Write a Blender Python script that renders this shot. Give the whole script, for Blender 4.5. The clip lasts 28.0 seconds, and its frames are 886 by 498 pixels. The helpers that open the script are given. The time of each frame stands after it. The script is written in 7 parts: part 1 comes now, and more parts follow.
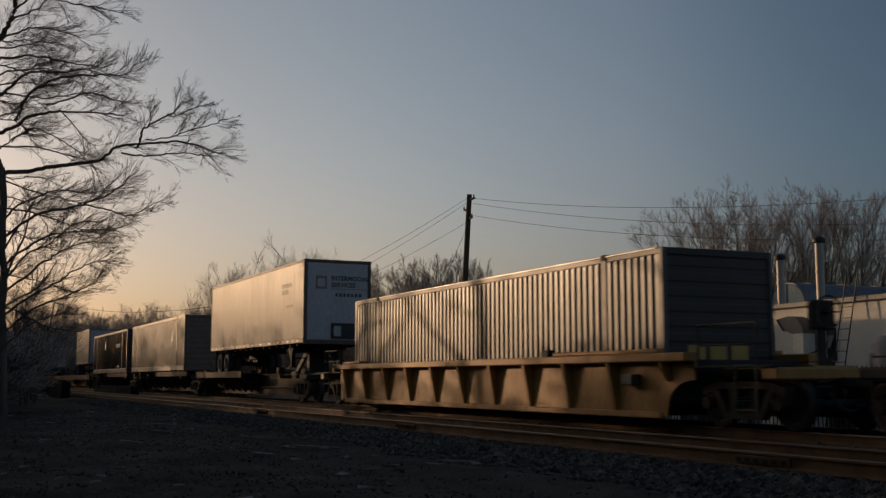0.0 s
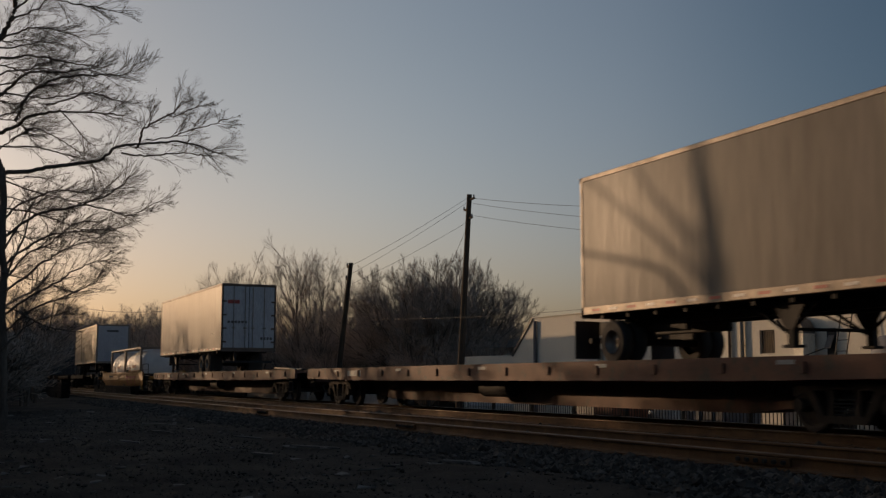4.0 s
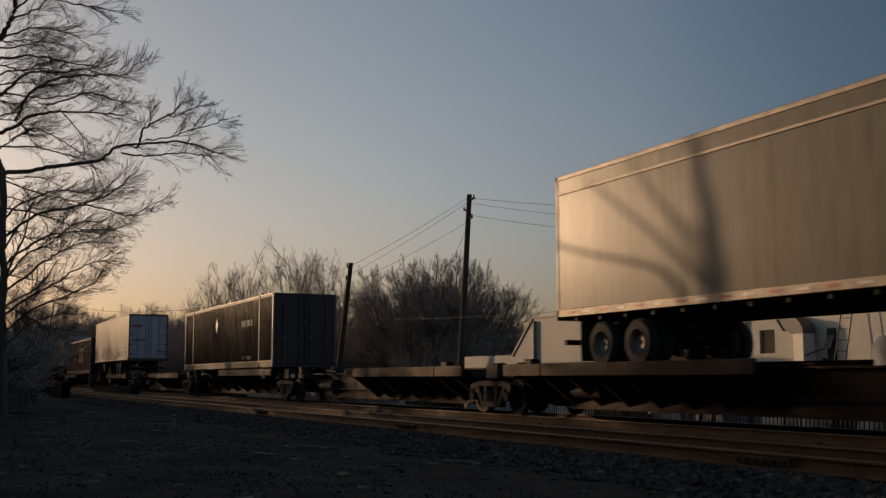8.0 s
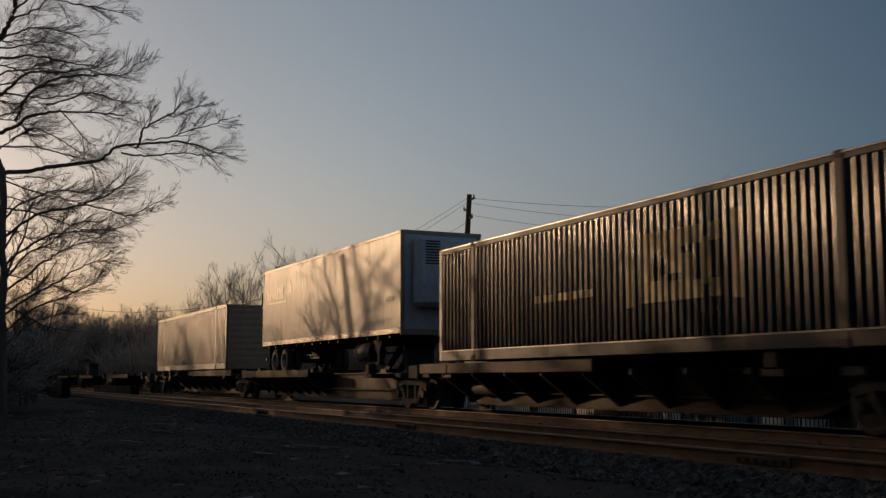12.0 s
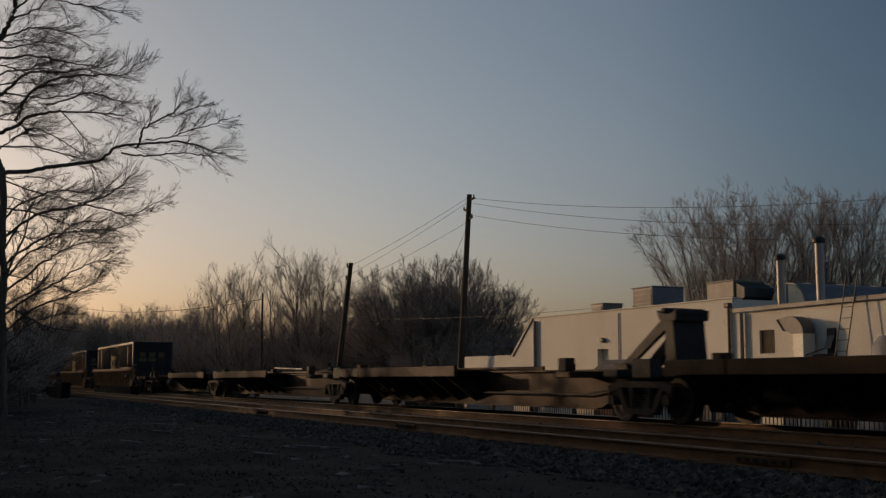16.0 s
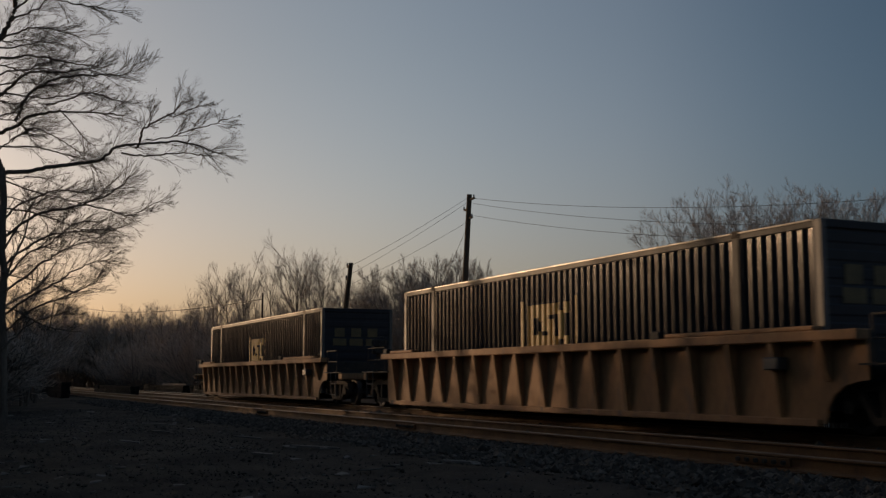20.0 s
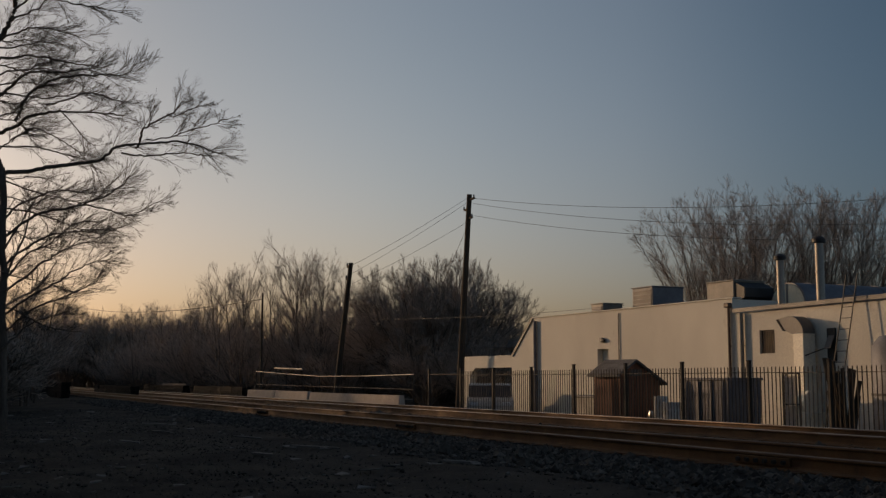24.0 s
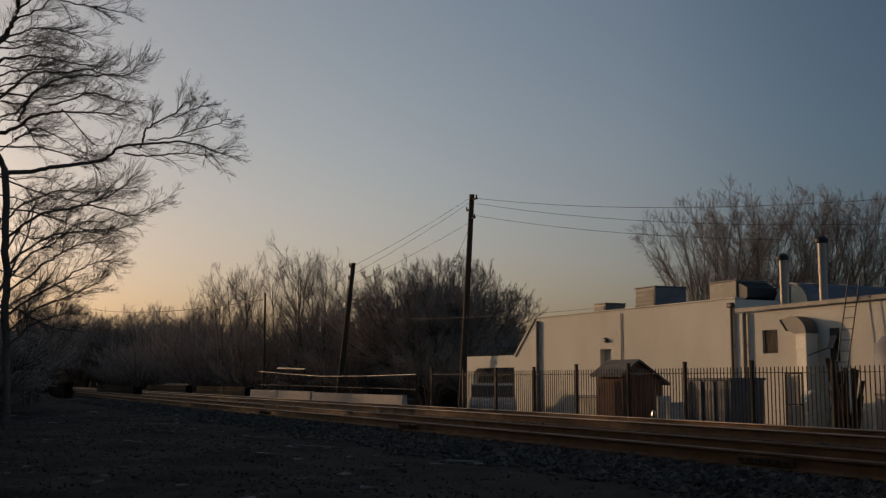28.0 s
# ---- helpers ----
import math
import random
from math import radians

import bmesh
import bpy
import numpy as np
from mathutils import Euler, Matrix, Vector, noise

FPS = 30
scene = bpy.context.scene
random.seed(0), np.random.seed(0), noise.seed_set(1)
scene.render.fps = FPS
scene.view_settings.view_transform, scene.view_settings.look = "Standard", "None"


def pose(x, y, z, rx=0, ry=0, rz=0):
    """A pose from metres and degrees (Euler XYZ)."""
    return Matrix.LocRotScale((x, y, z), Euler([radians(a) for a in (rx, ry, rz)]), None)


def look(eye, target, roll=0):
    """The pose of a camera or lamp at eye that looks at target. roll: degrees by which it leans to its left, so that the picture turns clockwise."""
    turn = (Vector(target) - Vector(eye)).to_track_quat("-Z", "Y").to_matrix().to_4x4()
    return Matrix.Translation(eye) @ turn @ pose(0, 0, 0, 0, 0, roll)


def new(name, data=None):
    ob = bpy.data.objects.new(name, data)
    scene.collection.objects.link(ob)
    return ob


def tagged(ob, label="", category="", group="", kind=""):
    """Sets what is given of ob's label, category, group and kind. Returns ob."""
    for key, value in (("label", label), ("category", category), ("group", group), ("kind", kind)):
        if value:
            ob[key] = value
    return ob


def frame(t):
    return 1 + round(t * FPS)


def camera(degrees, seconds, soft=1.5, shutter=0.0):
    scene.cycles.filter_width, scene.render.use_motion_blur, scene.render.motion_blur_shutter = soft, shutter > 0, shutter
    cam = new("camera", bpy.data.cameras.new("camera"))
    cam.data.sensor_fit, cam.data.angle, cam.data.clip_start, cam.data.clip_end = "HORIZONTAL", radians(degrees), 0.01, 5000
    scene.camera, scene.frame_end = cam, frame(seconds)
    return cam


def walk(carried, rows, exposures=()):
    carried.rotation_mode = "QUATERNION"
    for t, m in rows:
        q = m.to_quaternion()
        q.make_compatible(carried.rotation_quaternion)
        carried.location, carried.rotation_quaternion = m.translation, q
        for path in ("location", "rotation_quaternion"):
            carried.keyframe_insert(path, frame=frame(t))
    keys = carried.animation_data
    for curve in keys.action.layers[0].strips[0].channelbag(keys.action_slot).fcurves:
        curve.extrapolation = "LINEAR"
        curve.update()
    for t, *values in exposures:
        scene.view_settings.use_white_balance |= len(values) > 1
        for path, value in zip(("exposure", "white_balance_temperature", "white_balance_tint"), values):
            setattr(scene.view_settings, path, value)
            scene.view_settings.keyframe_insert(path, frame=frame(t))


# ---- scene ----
cam = camera(43.65, 28.0, soft=1.35, shutter=0.15)
EYE = Vector((0.0, 0.0, 1.1))


def aim(yaw, pitch):
    """The camera's pose: yaw in degrees from the line of the track towards it, pitch upwards."""
    a, b = radians(yaw), radians(pitch)
    return look(EYE, EYE + Vector((-math.cos(a) * math.cos(b), math.sin(a) * math.cos(b), math.sin(b))))


walk(cam, [(0, aim(24.93, 6.717)), (25.6, aim(24.93, 6.717)), (26.3, aim(24.795, 6.717)), (28.0, aim(24.795, 6.717))],
     [(0, 0.22, 7600, 19), (28.0, 0.22, 7600, 19)])

# ---- sky and sun: low evening sun, 25 degrees off the track on the near side ----
SUN_EL, SUN_AZ = radians(8.4), radians(25.0)
SUN_DIR = Vector((-math.cos(SUN_AZ) * math.cos(SUN_EL), -math.sin(SUN_AZ) * math.cos(SUN_EL), math.sin(SUN_EL)))
world = bpy.data.worlds.new("evening_sky")
scene.world = world
world.use_nodes = True
wn, wl = world.node_tree.nodes, world.node_tree.links
sky = wn.new("ShaderNodeTexSky")
sky.sky_type, sky.sun_disc = "NISHITA", False
sky.sun_elevation, sky.sun_rotation = SUN_EL, math.atan2(SUN_DIR.x, SUN_DIR.y)
sky.air_density, sky.dust_density, sky.ozone_density = 1.0, 5.0, 2.5
sky.altitude = 550.0
wn["Background"].inputs["Strength"].default_value = 0.137


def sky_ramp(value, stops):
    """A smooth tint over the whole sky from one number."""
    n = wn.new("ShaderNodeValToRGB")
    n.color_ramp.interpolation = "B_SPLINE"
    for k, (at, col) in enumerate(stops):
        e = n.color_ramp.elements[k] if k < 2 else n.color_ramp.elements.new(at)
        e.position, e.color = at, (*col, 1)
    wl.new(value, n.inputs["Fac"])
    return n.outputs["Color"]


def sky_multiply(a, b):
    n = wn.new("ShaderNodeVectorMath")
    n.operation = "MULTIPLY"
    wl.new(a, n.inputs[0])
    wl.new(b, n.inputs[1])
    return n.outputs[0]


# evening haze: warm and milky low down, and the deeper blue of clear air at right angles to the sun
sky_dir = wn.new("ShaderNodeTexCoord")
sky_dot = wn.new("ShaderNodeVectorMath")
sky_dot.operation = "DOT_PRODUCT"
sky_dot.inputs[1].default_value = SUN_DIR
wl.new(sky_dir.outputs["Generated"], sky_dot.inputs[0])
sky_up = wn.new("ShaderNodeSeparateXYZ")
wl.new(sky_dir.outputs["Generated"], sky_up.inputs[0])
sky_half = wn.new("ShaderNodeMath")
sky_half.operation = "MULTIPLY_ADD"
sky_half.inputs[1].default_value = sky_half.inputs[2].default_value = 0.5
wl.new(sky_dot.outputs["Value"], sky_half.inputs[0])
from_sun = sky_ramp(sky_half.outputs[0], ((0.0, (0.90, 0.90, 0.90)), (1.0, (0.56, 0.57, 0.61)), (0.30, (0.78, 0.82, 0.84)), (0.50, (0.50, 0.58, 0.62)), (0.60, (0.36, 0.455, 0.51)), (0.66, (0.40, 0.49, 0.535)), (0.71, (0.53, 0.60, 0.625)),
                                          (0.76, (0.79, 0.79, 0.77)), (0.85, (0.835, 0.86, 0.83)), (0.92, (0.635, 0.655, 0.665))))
by_height = sky_ramp(sky_up.outputs["Z"], ((0.0, (1.0, 0.885, 0.95)), (1.0, (0.91, 0.92, 0.90)), (0.10, (1.0, 0.915, 0.965)), (0.18, (0.985, 0.95, 0.965)), (0.30, (0.92, 0.93, 0.91))))
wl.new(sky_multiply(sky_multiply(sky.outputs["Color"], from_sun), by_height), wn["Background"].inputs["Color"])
sun = new("sun", bpy.data.lights.new("sun", "SUN"))
sun.data.energy, sun.data.angle, sun.data.color = 1.45, radians(0.4), (1.0, 0.715, 0.45)
sun.matrix_world = look(SUN_DIR * 100, (0, 0, 0))

# ---- materials ----
def mat(name, col, col2=None, rough=0.7, metal=0.0, scale=1.5, fine=30.0, bump=0.15, streak=1.0, dirt=None, dirt_amount=0.0, spread=0.0, spec=0.5):
    """A procedural surface: two colours mixed by broad noise, fine grain in colour, gloss and relief, and patches of dirt. streak > 1 draws the noise out upright."""
    m = bpy.data.materials.new(name)
    m.use_nodes = True
    n, l = m.node_tree.nodes, m.node_tree.links
    b = n["Principled BSDF"]
    tc, mp = n.new("ShaderNodeTexCoord"), n.new("ShaderNodeMapping")
    mp.inputs["Scale"].default_value = (1, 1, 1 / streak)
    l.new(tc.outputs["Object"], mp.inputs["Vector"])

    def noise_tex(s, detail):
        t = n.new("ShaderNodeTexNoise")
        t.inputs["Scale"].default_value, t.inputs["Detail"].default_value, t.inputs["Roughness"].default_value = s, detail, 0.62
        l.new(mp.outputs["Vector"], t.inputs["Vector"])
        return t

    def ramp(src, lo, hi):
        r = n.new("ShaderNodeMapRange")
        r.inputs["From Min"].default_value, r.inputs["From Max"].default_value = lo, hi
        l.new(src, r.inputs["Value"])
        return r.outputs["Result"]

    def mix(fac, a, c, mode="MIX"):
        x = n.new("ShaderNodeMix")
        x.data_type, x.blend_type = "RGBA", mode
        if isinstance(fac, float):
            x.inputs["Factor"].default_value = fac
        else:
            l.new(fac, x.inputs["Factor"])
        for slot, v in (("A", a), ("B", c)):
            sock = [s for s in x.inputs if s.identifier == slot + "_Color"][0]
            if isinstance(v, tuple):
                sock.default_value = (*v, 1)
            else:
                l.new(v, sock)
        return [s for s in x.outputs if s.identifier == "Result_Color"][0]

    big, small = noise_tex(scale, 6), noise_tex(fine, 4)
    col2 = col2 or tuple(c * 0.7 for c in col)
    c = mix(ramp(big.outputs["Fac"], 0.32, 0.68), col, col2)
    grain = ramp(small.outputs["Fac"], 0.25, 0.75)
    g = n.new("ShaderNodeMapRange")
    g.inputs["To Min"].default_value, g.inputs["To Max"].default_value = 0.72, 1.18
    l.new(grain, g.inputs["Value"])
    c = mix(1.0, c, g.outputs["Result"], "MULTIPLY")
    if dirt:
        d = noise_tex(scale * 2.7, 8)
        c = mix(ramp(d.outputs["Fac"], 0.66 - dirt_amount, 0.78 - dirt_amount), c, dirt)
    if spread:
        oi, geo = n.new("ShaderNodeObjectInfo"), n.new("ShaderNodeNewGeometry")
        ad = n.new("ShaderNodeMath")
        l.new(oi.outputs["Random"], ad.inputs[0])
        l.new(geo.outputs["Random Per Island"], ad.inputs[1])
        fr = n.new("ShaderNodeMath")
        fr.operation = "FRACT"
        l.new(ad.outputs[0], fr.inputs[0])
        v = n.new("ShaderNodeMapRange")
        v.inputs["To Min"].default_value, v.inputs["To Max"].default_value = 1 - spread, 1 + spread
        l.new(fr.outputs[0], v.inputs["Value"])
        c = mix(1.0, c, v.outputs["Result"], "MULTIPLY")
    l.new(c, b.inputs["Base Color"])
    rr = n.new("ShaderNodeMapRange")
    rr.inputs["To Min"].default_value, rr.inputs["To Max"].default_value = max(0.02, rough - 0.12), min(1.0, rough + 0.12)
    l.new(big.outputs["Fac"], rr.inputs["Value"])
    l.new(rr.outputs["Result"], b.inputs["Roughness"])
    b.inputs["Metallic"].default_value = metal
    b.inputs["Specular IOR Level"].default_value = spec
    if bump:
        bp = n.new("ShaderNodeBump")
        bp.inputs["Strength"].default_value, bp.inputs["Distance"].default_value = bump, 0.02
        l.new(small.outputs["Fac"], bp.inputs["Height"])
        l.new(bp.outputs["Normal"], b.inputs["Normal"])
    return m


def glass_mat(name, col, rough=0.05):
    m = bpy.data.materials.new(name)
    m.use_nodes = True
    b = m.node_tree.nodes["Principled BSDF"]
    b.inputs["Base Color"].default_value, b.inputs["Roughness"].default_value = (*col, 1), rough
    return m


M = {}
M["gravel"] = mat("gravel_ground", (0.0891, 0.0729, 0.058), (0.0297, 0.0257, 0.0216), 0.97, scale=0.55, fine=22, bump=0.9, dirt=(0.10, 0.074, 0.052), dirt_amount=0.05, spec=0.03)
M["stone"] = mat("ballast_stone", (0.119, 0.103, 0.085), (0.0475, 0.04, 0.0338), 0.97, scale=5, fine=40, bump=0.4, spread=0.6, spec=0.08)
M["rust"] = mat("rail_rust", (0.161, 0.0742, 0.0238), (0.0812, 0.0392, 0.0154), 0.8, scale=2.5, fine=60, bump=0.25, spec=0.4)
M["railhead"] = mat("worn_railhead_steel", (0.42, 0.36, 0.30), (0.25, 0.18, 0.13), 0.38, 0.9, scale=3, fine=60, bump=0.05)
M["rust_head"] = mat("dull_rusty_railhead", (0.156, 0.0845, 0.039), (0.078, 0.0429, 0.0221), 0.5, 0.35, scale=3, fine=60, bump=0.1)
M["tie"] = mat("weathered_tie_wood", (0.030, 0.024, 0.019), (0.016, 0.013, 0.011), 0.95, scale=4, fine=50, bump=0.5, spread=0.3, spec=0.2)
# black creosote, lowered further to hold the shade of the barrier stand-ins
M["tie_old"] = mat("creosote_and_shade_black_tie", (0.010, 0.0085, 0.0075), (0.006, 0.005, 0.0045), 0.95, scale=4, fine=50, bump=0.5, spread=0.3, spec=0.1)
M["steel"] = mat("grimy_dark_steel", (0.03, 0.0252, 0.0216), (0.0132, 0.012, 0.0108), 0.75, 0.0, scale=2, fine=40, bump=0.3, dirt=(0.10, 0.06, 0.035), dirt_amount=0.06, spec=0.35)
M["cast"] = mat("dusty_cast_steel", (0.05, 0.034, 0.022), (0.022, 0.016, 0.012), 0.85, scale=4, fine=50, bump=0.3, spec=0.3)
M["wheel"] = mat("rusty_wheel_steel", (0.06, 0.038, 0.025), (0.03, 0.021, 0.015), 0.7, 0.2, scale=6, fine=60, bump=0.2)
M["tread"] = mat("polished_wheel_tread", (0.4, 0.38, 0.35), None, 0.3, 1.0, scale=4, fine=60, bump=0.03)
M["spine"] = mat("faded_brown_railcar_paint", (0.0566, 0.0244, 0.00952), (0.0327, 0.0149, 0.00654), 0.7, scale=1.3, fine=25, bump=0.15, dirt=(0.045, 0.03, 0.022), dirt_amount=0.1, spec=0.2)
M["flat"] = mat("oxide_red_flatcar_paint", (0.17, 0.0638, 0.034), (0.102, 0.0425, 0.0255), 0.7, scale=1.2, fine=25, bump=0.15, dirt=(0.07, 0.045, 0.03), dirt_amount=0.12)
M["well"] = mat("dirty_yellow_well_paint", (0.408, 0.186, 0.0324), (0.3, 0.132, 0.0264), 0.6, scale=1.0, fine=20, bump=0.12, streak=4, dirt=(0.14, 0.08, 0.04), dirt_amount=0.05)
M["well_old"] = mat("dusty_tan_well_paint", (0.313, 0.15, 0.0568), (0.194, 0.0957, 0.0403), 0.75, scale=1.0, fine=20, bump=0.15, streak=4, dirt=(0.12, 0.08, 0.055), dirt_amount=0.07)
# container end paints, darkened: the shade on the ends is in the colour
M["end_dark"] = mat("shade_darkened_brown_end", (0.022, 0.019, 0.017), (0.015, 0.013, 0.012), 0.6, scale=1, fine=20, bump=0.05, streak=4)
M["end_navy"] = mat("shade_darkened_navy_end", (0.010, 0.012, 0.018), (0.007, 0.008, 0.012), 0.6, scale=1, fine=20, bump=0.05, streak=4, spec=0.25)
M["end_tan"] = mat("shade_darkened_tan_end", (0.13, 0.10, 0.08), (0.095, 0.075, 0.06), 0.6, scale=1, fine=20, bump=0.06, streak=4, dirt=(0.16, 0.08, 0.05), dirt_amount=-0.02)
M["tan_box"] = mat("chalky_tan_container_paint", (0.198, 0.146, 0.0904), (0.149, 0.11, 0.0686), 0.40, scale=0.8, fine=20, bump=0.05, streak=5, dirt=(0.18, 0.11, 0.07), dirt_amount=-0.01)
M["grey_box"] = mat("dark_grey_container_paint", (0.017, 0.019, 0.020), (0.011, 0.012, 0.013), 0.17, scale=0.8, fine=20, bump=0.03, streak=5, spec=0.19)
M["blue_box"] = mat("faded_blue_container_paint", (0.013, 0.018, 0.025), (0.009, 0.012, 0.017), 0.17, scale=0.8, fine=20, bump=0.03, streak=5, dirt=(0.06, 0.05, 0.042), dirt_amount=-0.03, spec=0.16)
M["blue_old"] = mat("chalked_blue_container_paint", (0.115, 0.115, 0.105), (0.065, 0.068, 0.07), 0.38, scale=0.8, fine=20, bump=0.05, streak=6, dirt=(0.15, 0.10, 0.07), dirt_amount=0.0)
M["rail_soot"] = mat("sooty_painted_container_rail", (0.021, 0.021, 0.019), (0.013, 0.013, 0.012), 0.5, scale=2, fine=30, bump=0.08, spec=0.12)
# pale colour that paints the sun's glint along the rail edges
M["glint_strip"] = mat("pale_edge_glint", (0.20, 0.18, 0.15), (0.08, 0.07, 0.06), 0.35, 0.3, scale=3, fine=30, bump=0.06)
M["box_rail"] = mat("galvanised_container_rail", (0.0768, 0.0717, 0.0672), (0.0512, 0.0486, 0.0461), 0.5, 0.2, scale=2, fine=30, bump=0.08)
M["white_side"] = mat("grimy_white_trailer_sheet", (0.245, 0.222, 0.19), (0.18, 0.163, 0.138), 0.35, scale=0.5, fine=4, bump=0.4, streak=6, dirt=(0.14, 0.11, 0.08), dirt_amount=0.03, spec=0.06)
M["grey_side"] = mat("dull_aluminium_trailer_sheet", (0.21, 0.195, 0.152), (0.165, 0.153, 0.118), 0.30, 0.0, scale=0.5, fine=4, bump=0.10, streak=6, dirt=(0.12, 0.097, 0.073), dirt_amount=0.02, spec=0.1)
M["door_white"] = mat("white_trailer_end_paint", (0.396, 0.396, 0.407), (0.308, 0.308, 0.319), 0.5, scale=0.8, fine=20, bump=0.05, streak=4, dirt=(0.2, 0.17, 0.14), dirt_amount=0.02)
M["rail_alu"] = mat("trailer_edge_rail", (0.26, 0.215, 0.17), (0.18, 0.145, 0.115), 0.5, 0.3, scale=3, fine=30, bump=0.1)
M["rail_dark"] = mat("brown_trailer_edge_rail", (0.12, 0.075, 0.05), (0.075, 0.05, 0.036), 0.6, 0.1, scale=3, fine=30, bump=0.1)
M["under"] = mat("black_chassis_paint", (0.0154, 0.0138, 0.0127), (0.0099, 0.0088, 0.00825), 0.7, scale=3, fine=30, bump=0.2, spec=0.3)
M["rubber"] = mat("dusty_tyre_rubber", (0.035, 0.032, 0.03), (0.055, 0.05, 0.045), 0.85, scale=5, fine=60, bump=0.2, spec=0.25)
M["rim"] = mat("dirty_steel_rim", (0.30, 0.28, 0.25), (0.2, 0.18, 0.16), 0.5, 0.5, scale=6, fine=40, bump=0.1)
M["red"] = mat("red_reflector_paint", (0.42, 0.05, 0.035), None, 0.5, scale=6, fine=40, bump=0.03)
M["white"] = mat("white_reflector_paint", (0.7, 0.68, 0.62), None, 0.45, scale=6, fine=40, bump=0.03)
M["yellow"] = mat("faded_yellow_marking_paint", (0.46, 0.28, 0.05), (0.36, 0.21, 0.045), 0.5, scale=3, fine=30, bump=0.03, dirt=(0.07, 0.075, 0.08), dirt_amount=0.03)
M["yellow_faded"] = mat("flaking_yellow_marking_paint", (0.36, 0.21, 0.035), (0.13, 0.085, 0.03), 0.5, scale=2.2, fine=30, bump=0.03, dirt=(0.03, 0.033, 0.038), dirt_amount=0.02)
# yellow marking colour lowered to hold the shade of the container ends
M["yellow_dim"] = mat("shade_darkened_yellow_marking", (0.11, 0.072, 0.022), (0.07, 0.046, 0.017), 0.7, scale=3, fine=30, bump=0.03)
M["mark_dark"] = mat("dark_marking_paint", (0.07, 0.06, 0.055), None, 0.55, scale=6, fine=40, bump=0.02)
M["mark_brown"] = mat("brown_marking_paint", (0.26, 0.16, 0.09), None, 0.5, scale=6, fine=40, bump=0.02)
M["mark_orange"] = mat("orange_marking_paint", (0.5, 0.18, 0.06), None, 0.5, scale=6, fine=40, bump=0.02)
M["mark_pale"] = mat("pale_marking_paint", (0.38, 0.38, 0.36), None, 0.5, scale=6, fine=40, bump=0.02)
M["tank"] = mat("brushed_tank_steel", (0.62, 0.60, 0.56), (0.50, 0.48, 0.44), 0.5, 0.0, scale=1.0, fine=30, bump=0.03, dirt=(0.3, 0.26, 0.22), dirt_amount=-0.02)
M["tank_frame"] = mat("tank_frame_paint", (0.20, 0.15, 0.105), (0.13, 0.10, 0.075), 0.6, scale=2, fine=30, bump=0.1)
# for the added wall that blocks light behind the yard
M["yard_wall"] = mat("light_block_brown", (0.10, 0.07, 0.055), (0.06, 0.045, 0.038), 0.9, scale=1.0, fine=12, bump=0.3, spec=0.2)
M["stucco"] = mat("cream_stucco_wall", (0.71, 0.672, 0.575), (0.60, 0.566, 0.485), 0.9, scale=0.45, fine=70, bump=0.10, streak=2.0, dirt=(0.40, 0.345, 0.28), dirt_amount=-0.01, spec=0.2)
M["roofing"] = mat("grey_roof_sheet", (0.16, 0.16, 0.17), (0.1, 0.1, 0.11), 0.6, 0.2, scale=1.5, fine=25, bump=0.15)
M["duct"] = mat("galvanised_duct_sheet", (0.36, 0.32, 0.27), (0.27, 0.24, 0.20), 0.5, 0.25, scale=1.5, fine=25, bump=0.08)
M["duct_pale"] = mat("pale_painted_duct_sheet", (0.82, 0.77, 0.63), (0.70, 0.65, 0.53), 0.42, 0.0, scale=1.5, fine=25, bump=0.05)
M["hvac"] = mat("beige_rooftop_unit_paint", (0.26, 0.235, 0.19), (0.19, 0.17, 0.14), 0.6, scale=2, fine=25, bump=0.1)
M["dark_metal"] = mat("dark_painted_metal", (0.014, 0.013, 0.0125), (0.009, 0.0085, 0.008), 0.6, scale=3, fine=30, bump=0.1)
M["plank"] = mat("red_brown_shed_plank", (0.20, 0.078, 0.042), (0.115, 0.046, 0.028), 0.85, scale=2, fine=30, bump=0.3, streak=6, spread=0.3)
M["shingle"] = mat("grey_shingle", (0.12, 0.115, 0.11), (0.08, 0.075, 0.07), 0.9, scale=3, fine=40, bump=0.3, spread=0.25)
M["concrete"] = mat("weathered_concrete", (0.525, 0.45, 0.375), (0.4, 0.344, 0.288), 0.9, scale=1.2, fine=25, bump=0.3, dirt=(0.18, 0.15, 0.12), dirt_amount=0.02, spec=0.25)
M["pipe"] = mat("galvanised_pipe", (0.30, 0.27, 0.23), (0.21, 0.19, 0.16), 0.6, 0.2, scale=3, fine=30, bump=0.05)
M["bark"] = mat("grey_brown_bark", (0.15, 0.12, 0.095), (0.09, 0.073, 0.06), 0.95, scale=4, fine=30, bump=0.6, streak=3, spec=0.15)
M["twig"] = mat("bare_twig_bark", (0.40, 0.325, 0.27), (0.285, 0.23, 0.19), 0.9, scale=1, fine=10, bump=0.0, spread=0.35, spec=0.15)
M["twig_dark"] = mat("dark_twig_bark", (0.16, 0.13, 0.105), (0.10, 0.082, 0.068), 0.9, scale=1, fine=10, bump=0.0, spread=0.3, spec=0.15)
M["wood_pole"] = mat("creosoted_pole_wood", (0.09, 0.065, 0.045), (0.055, 0.042, 0.032), 0.9, scale=2, fine=30, bump=0.4, streak=10, spec=0.2)
M["wire"] = mat("black_wire", (0.03, 0.03, 0.03), None, 0.6, scale=1, fine=10, bump=0.0)
M["dry_grass"] = mat("dry_winter_grass", (0.20, 0.14, 0.075), (0.12, 0.085, 0.05), 0.95, scale=2, fine=20, bump=0.1, spread=0.4, spec=0.1)
